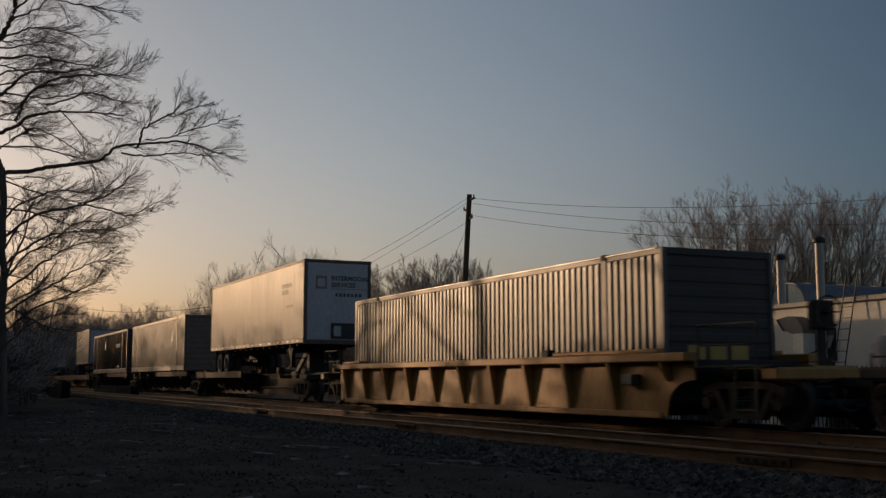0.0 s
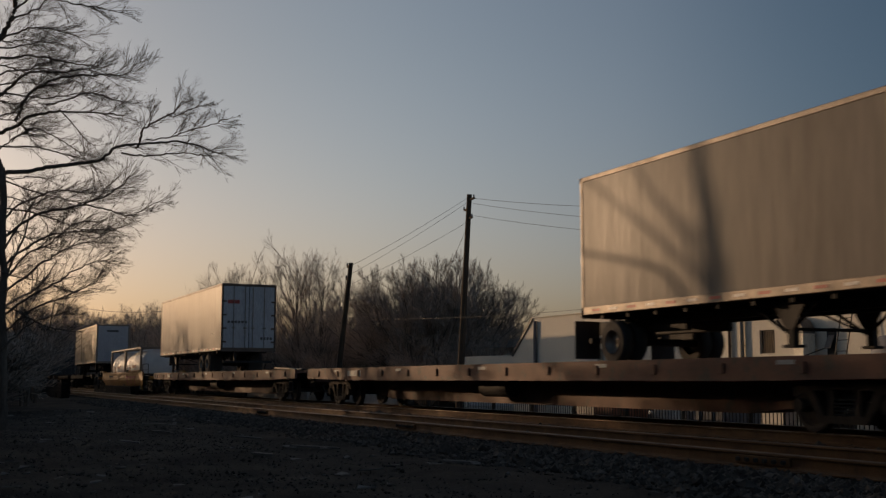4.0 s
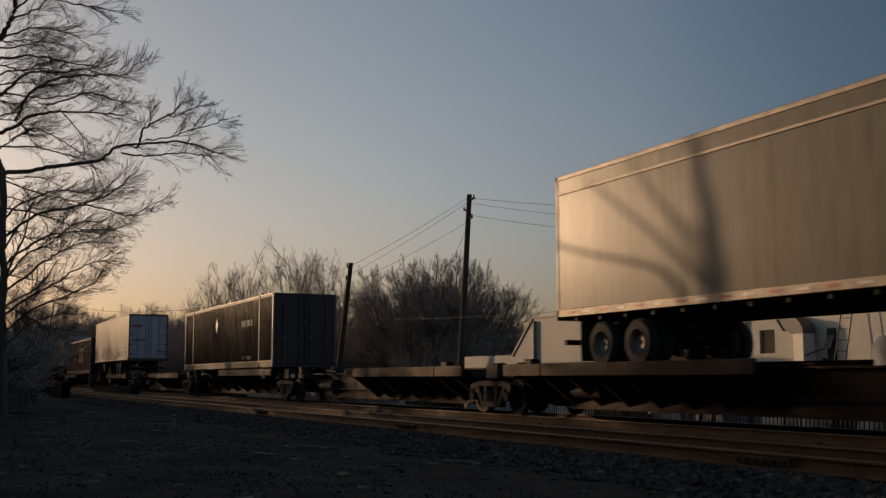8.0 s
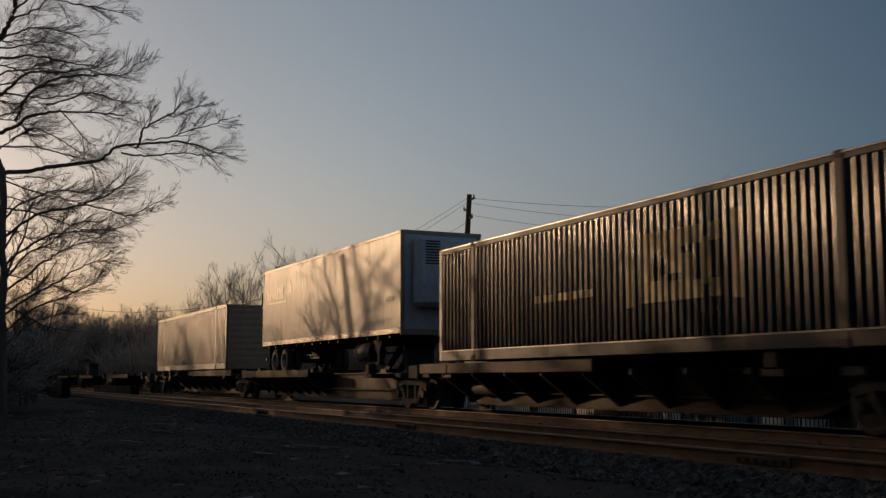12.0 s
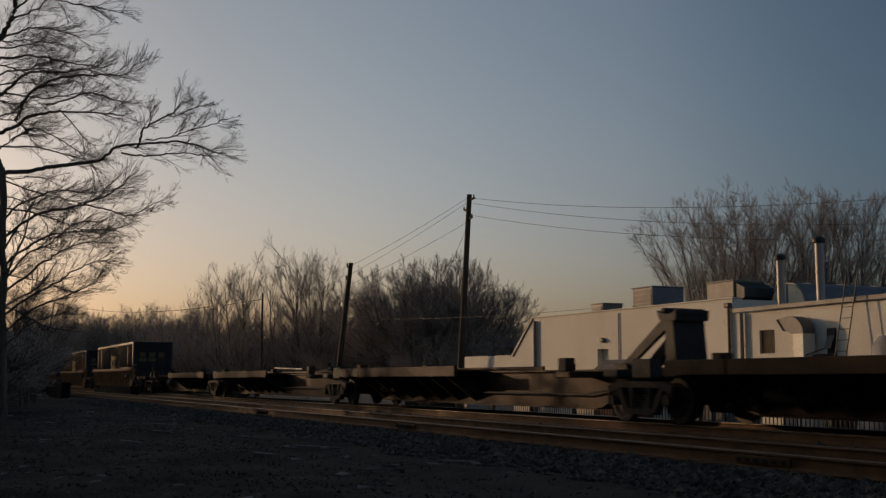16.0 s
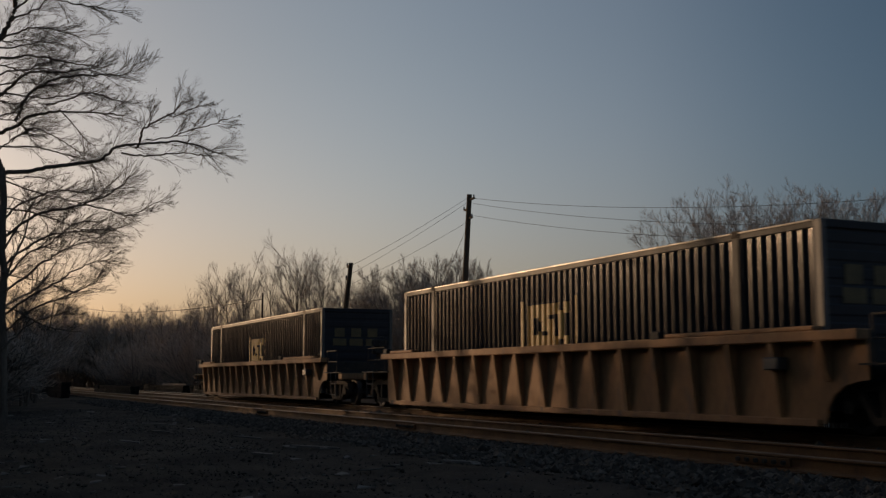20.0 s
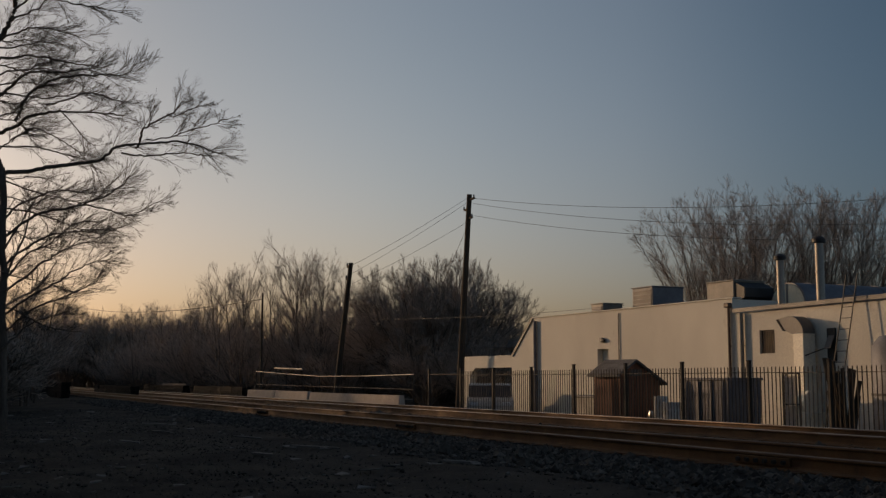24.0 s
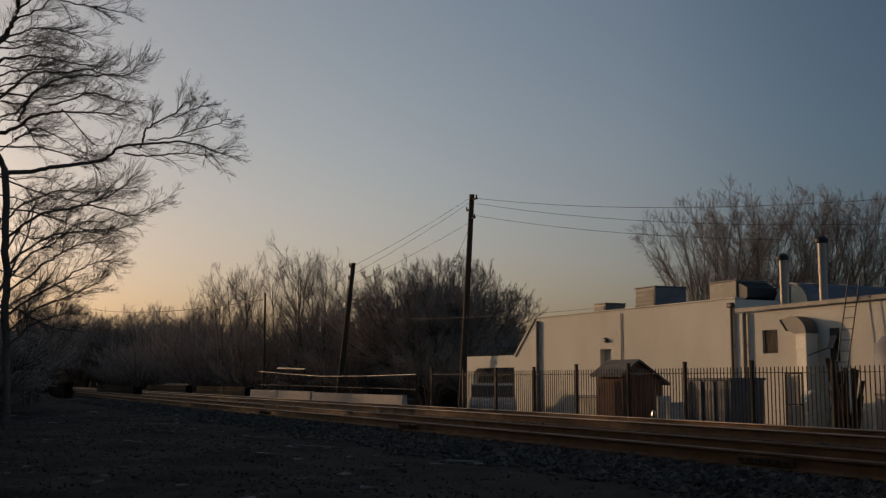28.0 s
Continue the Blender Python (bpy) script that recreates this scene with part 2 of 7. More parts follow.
M["car_paint"] = mat("silver_car_paint", (0.46, 0.42, 0.35), (0.40, 0.36, 0.31), 0.5, 0.1, scale=1, fine=20, bump=0.0)
M["car_dark"] = mat("dark_car_paint", (0.05, 0.05, 0.055), None, 0.25, 0.2, scale=1, fine=20, bump=0.0)
M["glass"] = glass_mat("dark_window_glass", (0.02, 0.022, 0.025))
M["lens"] = glass_mat("clear_lens", (0.7, 0.7, 0.68), 0.08)
M["fence"] = mat("weathered_dark_fence_steel", (0.062, 0.049, 0.037), (0.036, 0.029, 0.023), 0.7, scale=3, fine=30, bump=0.1, spec=0.2)
M["duct_dark"] = mat("dull_dark_duct_sheet", (0.13, 0.12, 0.11), (0.085, 0.08, 0.075), 0.55, 0.1, scale=1.5, fine=25, bump=0.08)
M["skylight"] = mat("cream_skylight_panel", (0.744, 0.696, 0.528), (0.624, 0.576, 0.432), 0.6, scale=1.5, fine=25, bump=0.05)
M["litter"] = mat("pale_litter", (0.17, 0.148, 0.125), (0.10, 0.088, 0.075), 0.85, scale=5, fine=40, bump=0.2, spread=0.35)


# ---- mesh tools ----
class Geo:
    """Collects the vertices and faces of one mesh."""

    def __init__(self):
        self.v, self.f = [], []

    def add(self, verts, faces):
        k = len(self.v)
        self.v.extend(tuple(p) for p in verts)
        self.f.extend(tuple(i + k for i in q) for q in faces)
        return self

    def box(self, x0, x1, y0, y1, z0, z1, b=0.0):
        """A box, with its edges cut back by b."""
        if b <= 0:
            p = [(x, y, z) for x in (x0, x1) for y in (y0, y1) for z in (z0, z1)]
            return self.add(p, [(0, 1, 3, 2), (4, 6, 7, 5), (0, 4, 5, 1), (2, 3, 7, 6), (0, 2, 6, 4), (1, 5, 7, 3)])
        lo, hi = (x0, y0, z0), (x1, y1, z1)
        p, idx = [], {}
        for sx in (0, 1):
            for sy in (0, 1):
                for sz in (0, 1):
                    s = (sx, sy, sz)
                    for a in range(3):
                        q = []
                        for k in range(3):
                            e = (lo, hi)[s[k]][k]
                            q.append(e if k == a else e + (b if s[k] == 0 else -b))
                        idx[s, a] = len(p)
                        p.append(tuple(q))
        f = []
        for a in range(3):
            u, w = (a + 1) % 3, (a + 2) % 3
            for sa in (0, 1):
                ring = []
                for su, sw in ((0, 0), (1, 0), (1, 1), (0, 1)):
                    s = [0, 0, 0]
                    s[a], s[u], s[w] = sa, su, sw
                    ring.append(idx[tuple(s), a])
                f.append(tuple(ring if sa else ring[::-1]))
            for su in (0, 1):
                for sw in (0, 1):
                    s0, s1 = [0, 0, 0], [0, 0, 0]
                    s0[a], s0[u], s0[w] = 0, su, sw
                    s1[a], s1[u], s1[w] = 1, su, sw
                    s0, s1 = tuple(s0), tuple(s1)
                    q = (idx[s0, u], idx[s1, u], idx[s1, w], idx[s0, w])
                    f.append(q if su != sw else q[::-1])
        for s in [(i, j, k) for i in (0, 1) for j in (0, 1) for k in (0, 1)]:
            t = (idx[s, 0], idx[s, 1], idx[s, 2])
            f.append(t if sum(s) % 2 else t[::-1])
        return self.add(p, f)

    def rod(self, p0, p1, r0, r1=None, n=8, caps=True):
        r1 = r0 if r1 is None else r1
        p0, p1 = Vector(p0), Vector(p1)
        d = (p1 - p0).normalized()
        u = d.orthogonal().normalized()
        w = d.cross(u)
        ring = [(math.cos(2 * math.pi * i / n), math.sin(2 * math.pi * i / n)) for i in range(n)]
        p = [p0 + r0 * (c * u + s * w) for c, s in ring] + [p1 + r1 * (c * u + s * w) for c, s in ring]
        f = [(i, (i + 1) % n, n + (i + 1) % n, n + i) for i in range(n)]
        if caps:
            f += [tuple(range(n))[::-1], tuple(range(n, 2 * n))]
        return self.add(p, f)

    def path(self, pts, r, n=6):
        """One bent tube along the points."""
        pts = [Vector(p) for p in pts]
        p, m = [], len(pts)
        for k, c in enumerate(pts):
            d = (pts[min(k + 1, m - 1)] - pts[max(k - 1, 0)]).normalized()
            if k == 0:
                u = d.orthogonal().normalized()
            else:
                u = (u - d * u.dot(d)).normalized()
            w = d.cross(u)
            p += [c + r * (math.cos(2 * math.pi * i / n) * u + math.sin(2 * math.pi * i / n) * w) for i in range(n)]
        f = [(k * n + i, k * n + (i + 1) % n, (k + 1) * n + (i + 1) % n, (k + 1) * n + i) for k in range(m - 1) for i in range(n)]
        f += [tuple(range(n))[::-1], tuple(range((m - 1) * n, m * n))]
        return self.add(p, f)

    def prism(self, outline, a0, a1, axis="y"):
        """An outline drawn in the two other axes (x,z / y,z / x,y), drawn out along axis."""
        def at(q, a):
            return {"y": (q[0], a, q[1]), "x": (a, q[0], q[1]), "z": (q[0], q[1], a)}[axis]
        n = len(outline)
        p = [at(q, a0) for q in outline] + [at(q, a1) for q in outline]
        f = [(i, (i + 1) % n, n + (i + 1) % n, n + i) for i in range(n)] + [tuple(range(n))[::-1], tuple(range(n, 2 * n))]
        return self.add(p, f)

    def lathe(self, profile, centre, axis="y", n=24, close=False):
        """Spins (radius, along) points about an axis through centre."""
        c = Vector(centre)
        p, m = [], len(profile)
        for i in range(n):
            a = 2 * math.pi * i / n
            ca, sa = math.cos(a), math.sin(a)
            for r, h in profile:
                p.append(c + Vector({"y": (r * ca, h, r * sa), "x": (h, r * ca, r * sa), "z": (r * ca, r * sa, h)}[axis]))
        f = [(i * m + j, ((i + 1) % n) * m + j, ((i + 1) % n) * m + j + 1, i * m + j + 1) for i in range(n) for j in range(m - 1)]
        if close:
            f += [tuple(i * m for i in range(n))[::-1], tuple(i * m + m - 1 for i in range(n))]
        return self.add(p, f)

    def mesh(self, name, material, smooth=False):
        me = bpy.data.meshes.new(name)
        me.from_pydata(self.v, [], self.f)
        bm = bmesh.new()
        bm.from_mesh(me)
        bmesh.ops.recalc_face_normals(bm, faces=bm.faces)
        bm.to_mesh(me)
        bm.free()
        me.materials.append(material)
        if smooth:
            me.shade_smooth()
            me.set_sharp_from_angle(angle=radians(40))
        return me


def part(name, geo, material, parent, label="", smooth=False, at=None):
    """One mesh object under a thing or a part. geo: a Geo, or a mesh that is shared."""
    me = geo if isinstance(geo, bpy.types.Mesh) else geo.mesh(name, M[material], smooth)
    ob = new(name, me)
    ob.parent = parent
    if at is not None:
        ob.matrix_basis = at if isinstance(at, Matrix) else Matrix.Translation(at)
    return tagged(ob, label) if label else ob


def thing(name, label, category, m=None, group="", kind="", geo=None, material=None, smooth=False):
    ob = new(name, geo.mesh(name, M[material], smooth) if geo else None)
    if m is not None:
        ob.matrix_basis = m
    return tagged(ob, label, category, group, kind)


def big_mesh(name, verts, faces, material, smooth=False):
    """A mesh from arrays of vertices and of faces that all have the same number of corners."""
    verts, faces = np.asarray(verts, np.float32), np.asarray(faces, np.int32)
    me = bpy.data.meshes.new(name)
    k = faces.shape[1]
    me.vertices.add(len(verts))
    me.vertices.foreach_set("co", verts.ravel())
    me.loops.add(faces.size)
    me.loops.foreach_set("vertex_index", faces.ravel())
    me.polygons.add(len(faces))
    me.polygons.foreach_set("loop_start", np.arange(0, faces.size, k, dtype=np.int32))
    me.polygons.foreach_set("use_smooth", np.full(len(faces), smooth))
    me.update(calc_edges=True)
    me.validate()
    me.materials.append(M[material])
    return me

# ---- ground and tracks ----
TRACK_Y, NEAR_Y, RAIL_Z = 13.45, 9.5, 0.27
LOT_Z = -0.5


def ground_height(x, y):
    """Foreground yard at 0, ballast bed under the two tracks, a lower lot behind them."""
    bed = 0.06 * (np.clip((y - 7.2) / 0.9, 0, 1) - np.clip((y - 15.2) / 1.0, 0, 1))
    lot = (LOT_Z - 0.0) * np.clip((y - 15.4) / 1.5, 0, 1)
    far = np.clip((np.abs(x) + np.abs(y) - 150) / 100, 0, 1)
    wave = 0.03 * np.sin(x * 0.9 + 1.3 * np.sin(y * 0.6)) * np.sin(y * 1.1 + 0.7) * np.clip((7.4 - y) / 1.0, 0, 1)
    return bed + lot + wave * (1 - far)


def spaced(lo, hi, fine_lo, fine_hi, step, grow=1.25):
    mid = list(np.arange(fine_lo, fine_hi + step / 2, step))
    s, a = step, fine_hi
    while a < hi:
        s *= grow
        a = min(hi, a + s)
        mid.append(a)
    s, a = step, fine_lo
    while a > lo:
        s *= grow
        a = max(lo, a - s)
        mid.insert(0, a)
    return np.array(mid)


gx, gy = spaced(-3000, 3000, -40, 8, 0.35), spaced(-3000, 3000, 1, 18, 0.2)
GX, GY = np.meshgrid(gx, gy, indexing="ij")
rng = np.random.default_rng(3)
rough_here = ((GY > -5) & (GY < 8.2) & (GX > -60) & (GX < 12))
GZ = ground_height(GX, GY) + rng.normal(0, 0.011, GX.shape) * rough_here
nx, ny = GX.shape
ii, jj = np.meshgrid(np.arange(nx - 1), np.arange(ny - 1), indexing="ij")
quad = np.stack([ii * ny + jj, (ii + 1) * ny + jj, (ii + 1) * ny + jj + 1, ii * ny + jj + 1], -1).reshape(-1, 4)
ground = new("ground", big_mesh("ground", np.stack([GX, GY, GZ], -1).reshape(-1, 3), quad, "gravel", True))
tagged(ground, "dark gravel and dirt yard beside the railway", "ground", kind="structure")


def stones(name, n, x_of, y_of, size, seed, label):
    """Loose crushed stones: squashed, cut octahedra in one mesh."""
    r = np.random.default_rng(seed)
    base = np.array([(1, 0, 0), (-1, 0, 0), (0, 1, 0), (0, -1, 0), (0, 0, 1), (0, 0, -1)], float)
    tri = np.array([(0, 2, 4), (2, 1, 4), (1, 3, 4), (3, 0, 4), (2, 0, 5), (1, 2, 5), (3, 1, 5), (0, 3, 5)])
    x, y = x_of(r, n), y_of(r, n)
    s = size * r.lognormal(0, 0.35, n)
    v = base[None] * (s[:, None, None] * r.uniform(0.55, 1.2, (n, 6, 1)))
    v += r.normal(0, 0.18, (n, 6, 3)) * s[:, None, None]
    a = r.uniform(0, 6.28, n)
    c, d = np.cos(a)[:, None], np.sin(a)[:, None]
    px, py = v[..., 0] * c - v[..., 1] * d, v[..., 0] * d + v[..., 1] * c
    z = ground_height(x, y)[:, None] + v[..., 2] * 0.75 + 0.25 * s[:, None]
    verts = np.stack([px + x[:, None], py + y[:, None], z], -1).reshape(-1, 3)
    faces = (tri[None] + 6 * np.arange(n)[:, None, None]).reshape(-1, 3)
    ob = new(name, big_mesh(name, verts, faces, "stone"))
    return tagged(ob, label, "stones", kind="stuff")


near_x = lambda r, n: -5 - 55 * r.random(n) ** 1.7
stones("ballast_shoulder", 26000, near_x, lambda r, n: r.triangular(6.3, 8.2, 8.75, n), 0.034, 5, "dark crushed stone ballast beside the near rail")
stones("ballast_between_rails", 26000, near_x, lambda r, n: r.uniform(8.85, 16.2, n), 0.036, 6, "dark crushed stone ballast between the rails")
stones("loose_gravel", 20000, lambda r, n: -3 - 40 * r.random(n) ** 1.5, lambda r, n: 1.6 + 2.8 * np.sin(2.2 * np.arange(n) % 6.2) + r.normal(0, 0.9, n) + 0.7, 0.015, 7, "loose gravel scattered over the yard")

# small pale scraps trodden into the yard, too many to count
rs = np.random.default_rng(9)
n = 260
sx, sy, sl = -5 - 34 * rs.random(n) ** 1.3, rs.uniform(-1.5, 7.0, n), 0.05 * rs.lognormal(0, 0.55, n)
sa, sw = rs.uniform(-0.5, 0.5, n) + 1.57, rs.uniform(0.25, 0.8, n)
quads = np.array([(-1, -1), (1, -0.6), (0.8, 1), (-0.9, 0.7)])
u = quads[None, :, 0] * sl[:, None] + rs.normal(0, 0.008, (n, 4))
w = quads[None, :, 1] * (sl * sw)[:, None]
vx, vy = sx[:, None] + u * np.cos(sa)[:, None] - w * np.sin(sa)[:, None], sy[:, None] + u * np.sin(sa)[:, None] + w * np.cos(sa)[:, None]
vz = ground_height(sx, sy)[:, None] + 0.035 + rs.uniform(-0.006, 0.03, (n, 4))
top = np.stack([vx, vy, vz], -1)
low = top - np.array([0, 0, 0.012])
vv = np.concatenate([top, low], 1).reshape(-1, 3)
box_f = np.array([(0, 1, 2, 3), (7, 6, 5, 4), (0, 4, 5, 1), (1, 5, 6, 2), (2, 6, 7, 3), (3, 7, 4, 0)])
chips = new("yard_litter", big_mesh("yard_litter", vv, (box_f[None] + 8 * np.arange(n)[:, None, None]).reshape(-1, 4), "litter"))
tagged(chips, "small pale wood and paper scraps over the gravel", "litter", kind="stuff")

RAIL = [(-0.075, 0.0), (0.075, 0.0), (0.075, 0.012), (0.02, 0.03), (0.009, 0.05), (0.009, 0.135), (0.036, 0.15), (0.036, 0.165),
        (-0.036, 0.165), (-0.036, 0.15), (-0.009, 0.135), (-0.009, 0.05), (-0.02, 0.03), (-0.075, 0.012)]
CAP = [(-0.036, 0.165), (0.036, 0.165), (0.036, 0.172), (0.026, 0.18), (-0.026, 0.18), (-0.036, 0.172)]
tie_mesh = Geo().box(-0.11, 0.11, -1.3, 1.3, -0.16, 0.0, 0.012).mesh("tie", M["tie"])
plate_mesh = Geo().box(-0.1, 0.1, -0.16, 0.16, 0.0, 0.018, 0.004).mesh("tie_plate", M["rust"])


def track(yc, name, label, head):
    tr = thing(name, label, "railway track", pose(0, yc, 0), kind="structure")
    for s in (-1, 1):
        rail = part("rail", Geo().prism([(y + s * 0.754, z + RAIL_Z - 0.18) for y, z in RAIL], -520, 620, "x"), "rust", tr, "rusty brown steel rail")
        part("railhead", Geo().prism([(y + s * 0.754, z + RAIL_Z - 0.18) for y, z in CAP], -520, 620, "x"), head, rail, "worn running surface")
    r = random.Random(int(yc * 10))
    rest = Geo()
    for k in range(640):
        x = 4 - 0.52 * k + r.uniform(-0.03, 0.03)
        if k < 130:
            part("tie", tie_mesh, None, tr, at=pose(x, r.uniform(-0.05, 0.05), 0.085 + r.uniform(-0.012, 0.008), 0, 0, r.uniform(-1.2, 1.2)))
            for s in (-1, 1):
                part("tie_plate", plate_mesh, None, tr, at=(x, s * 0.754, 0.078))
        else:
            rest.box(x - 0.11, x + 0.11, -1.3, 1.3, -0.08, 0.085)
    far = part("far_ties", rest, "tie", tr)
    tagged(far, kind="stuff")
    return tr


near_track = track(NEAR_Y, "near_track", "rusty near railway track on low ballast", "rust_head")
main_track = track(TRACK_Y, "main_track", "main railway track carrying the train", "railhead")


def joint_bar(x):
    g = Geo().box(x - 0.46, x + 0.46, -0.754 - 0.045, -0.754 - 0.012, RAIL_Z - 0.14, RAIL_Z - 0.045, 0.006)
    j = part("joint_bar", g, "rust", near_track, "bolted rail joint bar")
    for k in range(6):
        bx = x - 0.38 + 0.152 * k
        part("bolt", Geo().rod((bx, -0.754 - 0.045, RAIL_Z - 0.092), (bx, -0.754 - 0.085, RAIL_Z - 0.092), 0.026, n=6), "steel", j)


for jx in (-10.1, -20.5, -30.9):
    joint_bar(jx)

# ---- the train: parts shared by all cars ----
MOVERS = []      # (thing, place along the track at 0 s, height)


def run(t):
    """Metres that the train has gone after t seconds."""
    return 21.207 * t - 0.00973 * t * t + 0.00036 * t ** 3


def rolling(name, label, category, x0, z0, group=""):
    ob = thing(name, label, category, pose(x0, TRACK_Y, z0), group)
    MOVERS.append((ob, x0, z0))
    return ob


def wheel_geo():
    g = Geo()
    prof = [(0.05, -0.085), (0.11, -0.085), (0.12, -0.05), (0.30, -0.02), (0.34, -0.062), (0.415, -0.062), (0.42, 0.04), (0.445, 0.05), (0.445, 0.075), (0.34, 0.07), (0.30, 0.015), (0.12, 0.04), (0.05, 0.06)]
    g.lathe(prof, (0, 0, 0), "y", 28, True)
    return g


wheel_mesh = wheel_geo().mesh("wheel", M["wheel"], True)


def side_frame_geo(s):
    """A cast truck side frame: top chord, sloping legs, short bottom chord, columns and pedestals."""
    g = Geo()
    y0, y1 = (-1.11, -0.93) if s < 0 else (0.93, 1.11)
    g.prism([(-1.02, 0.56), (-1.06, 0.70), (-0.62, 0.79), (0.62, 0.79), (1.06, 0.70), (1.02, 0.56), (0.86, 0.60), (0.55, 0.67), (-0.55, 0.67), (-0.86, 0.60)], y0, y1)
    for d in (-1, 1):
        g.prism([(d * 0.80, 0.66), (d * 0.64, 0.69), (d * 0.34, 0.21), (d * 0.46, 0.17)], y0 + 0.01, y1 - 0.01)
        g.prism([(d * 0.33, 0.68), (d * 0.22, 0.68), (d * 0.22, 0.25), (d * 0.33, 0.25)], y0 + 0.02, y1 - 0.02)
        g.box(d * 0.89 - 0.13, d * 0.89 + 0.13, y0 + 0.03, y1 - 0.01, 0.40, 0.60, 0.02)
        g.rod((d * 0.89, s * 0.95, 0.43), (d * 0.89, s * 1.16, 0.43), 0.11, n=12)
    g.prism([(-0.46, 0.17), (0.46, 0.17), (0.40, 0.28), (-0.40, 0.28)], y0, y1)
    return g


def spring_geo():
    g = Geo()
    for j in range(5):
        g.rod((0, 0, 0.29 + 0.055 * j), (0, 0, 0.32 + 0.055 * j), 0.065, n=8)
    return g


SIDE_FRAME = {s: side_frame_geo(s).mesh("side_frame", M["cast"]) for s in (-1, 1)}
SPRING = spring_geo().mesh("spring", M["steel"])
BOLSTER = Geo().box(-0.2, 0.2, -0.95, 0.95, 0.5, 0.72, 0.03).box(-0.3, 0.3, -0.3, 0.3, 0.70, 0.82, 0.03).mesh("bolster", M["steel"])
AXLE = Geo().rod((0, -0.93, 0), (0, 0.93, 0), 0.075, n=10).mesh("axle", M["steel"])
HALF = Matrix.Rotation(math.pi, 4, "Z")


def truck(car, x):
    """A two-axle truck under a car, its middle at x; heights count from the railhead."""
    for s in (-1, 1):
        f = part("side_frame", SIDE_FRAME[s], None, car, "dusty cast steel truck side frame", at=(x, 0, 0))
        for k in (-0.14, 0.0, 0.14):
            part("spring", SPRING, None, f, at=(k, s * 1.02, 0))
    part("bolster", BOLSTER, None, car, at=(x, 0, 0))
    for d in (-0.89, 0.89):
        ax = part("axle", AXLE, None, car, at=(x + d, 0, 0.43))
        for s in (-1, 1):
            part("wheel", wheel_mesh, None, ax, at=pose(0, s * 0.78, 0) @ (HALF if s > 0 else Matrix.Identity(4)))


def coupler(car, x, d):
    g = Geo().box(min(x, x + d * 0.75), max(x, x + d * 0.75), -0.09, 0.09, 0.70, 0.86, 0.02)
    g.box(min(x + d * 0.6, x + d * 0.95), max(x + d * 0.6, x + d * 0.95), -0.16, 0.16, 0.66, 0.92, 0.05)
    part("coupler", g, "cast", car, "knuckle coupler")
    hose = [(x + d * (0.2 + 0.12 * k), -0.35 + 0.02 * k, 0.62 - 0.3 * math.sin(k * 0.5)) for k in range(6)]
    part("air_hose", Geo().path(hose, 0.028), "rubber", car)


def ladder(car, x, y, z0, z1, name="ladder", width=0.42, material="steel"):
    g = Geo()
    for d in (-width / 2, width / 2):
        g.rod((x + d, y, z0), (x + d, y, z1), 0.022, n=6)
    k = z0 + 0.08
    while k < z1:
        g.rod((x - width / 2, y, k), (x + width / 2, y, k), 0.016, n=6)
        k += 0.36
    return part(name, g, material, car)


def brake_wheel(car, x, y, z):
    g = Geo()
    ring = [(x, y + 0.27 * math.cos(a * math.pi / 10), z + 0.27 * math.sin(a * math.pi / 10)) for a in range(21)]
    g.path(ring, 0.018)
    for a in range(6):
        c, s = math.cos(a * math.pi / 3), math.sin(a * math.pi / 3)
        g.rod((x, y, z), (x, y + 0.27 * c, z + 0.27 * s), 0.012, n=5)
    g.rod((x - 0.12, y, z), (x + 0.04, y, z), 0.05, n=8)
    part("brake_wheel", g, "steel", car, "round hand brake wheel")
    part("brake_housing", Geo().box(x - 0.28, x - 0.08, y - 0.24, y + 0.24, z - 0.3, z + 0.2, 0.04), "steel", car)
    part("brake_post", Geo().box(x - 0.25, x - 0.13, y - 0.07, y + 0.07, 0.9, z - 0.25, 0.01), "steel", car)


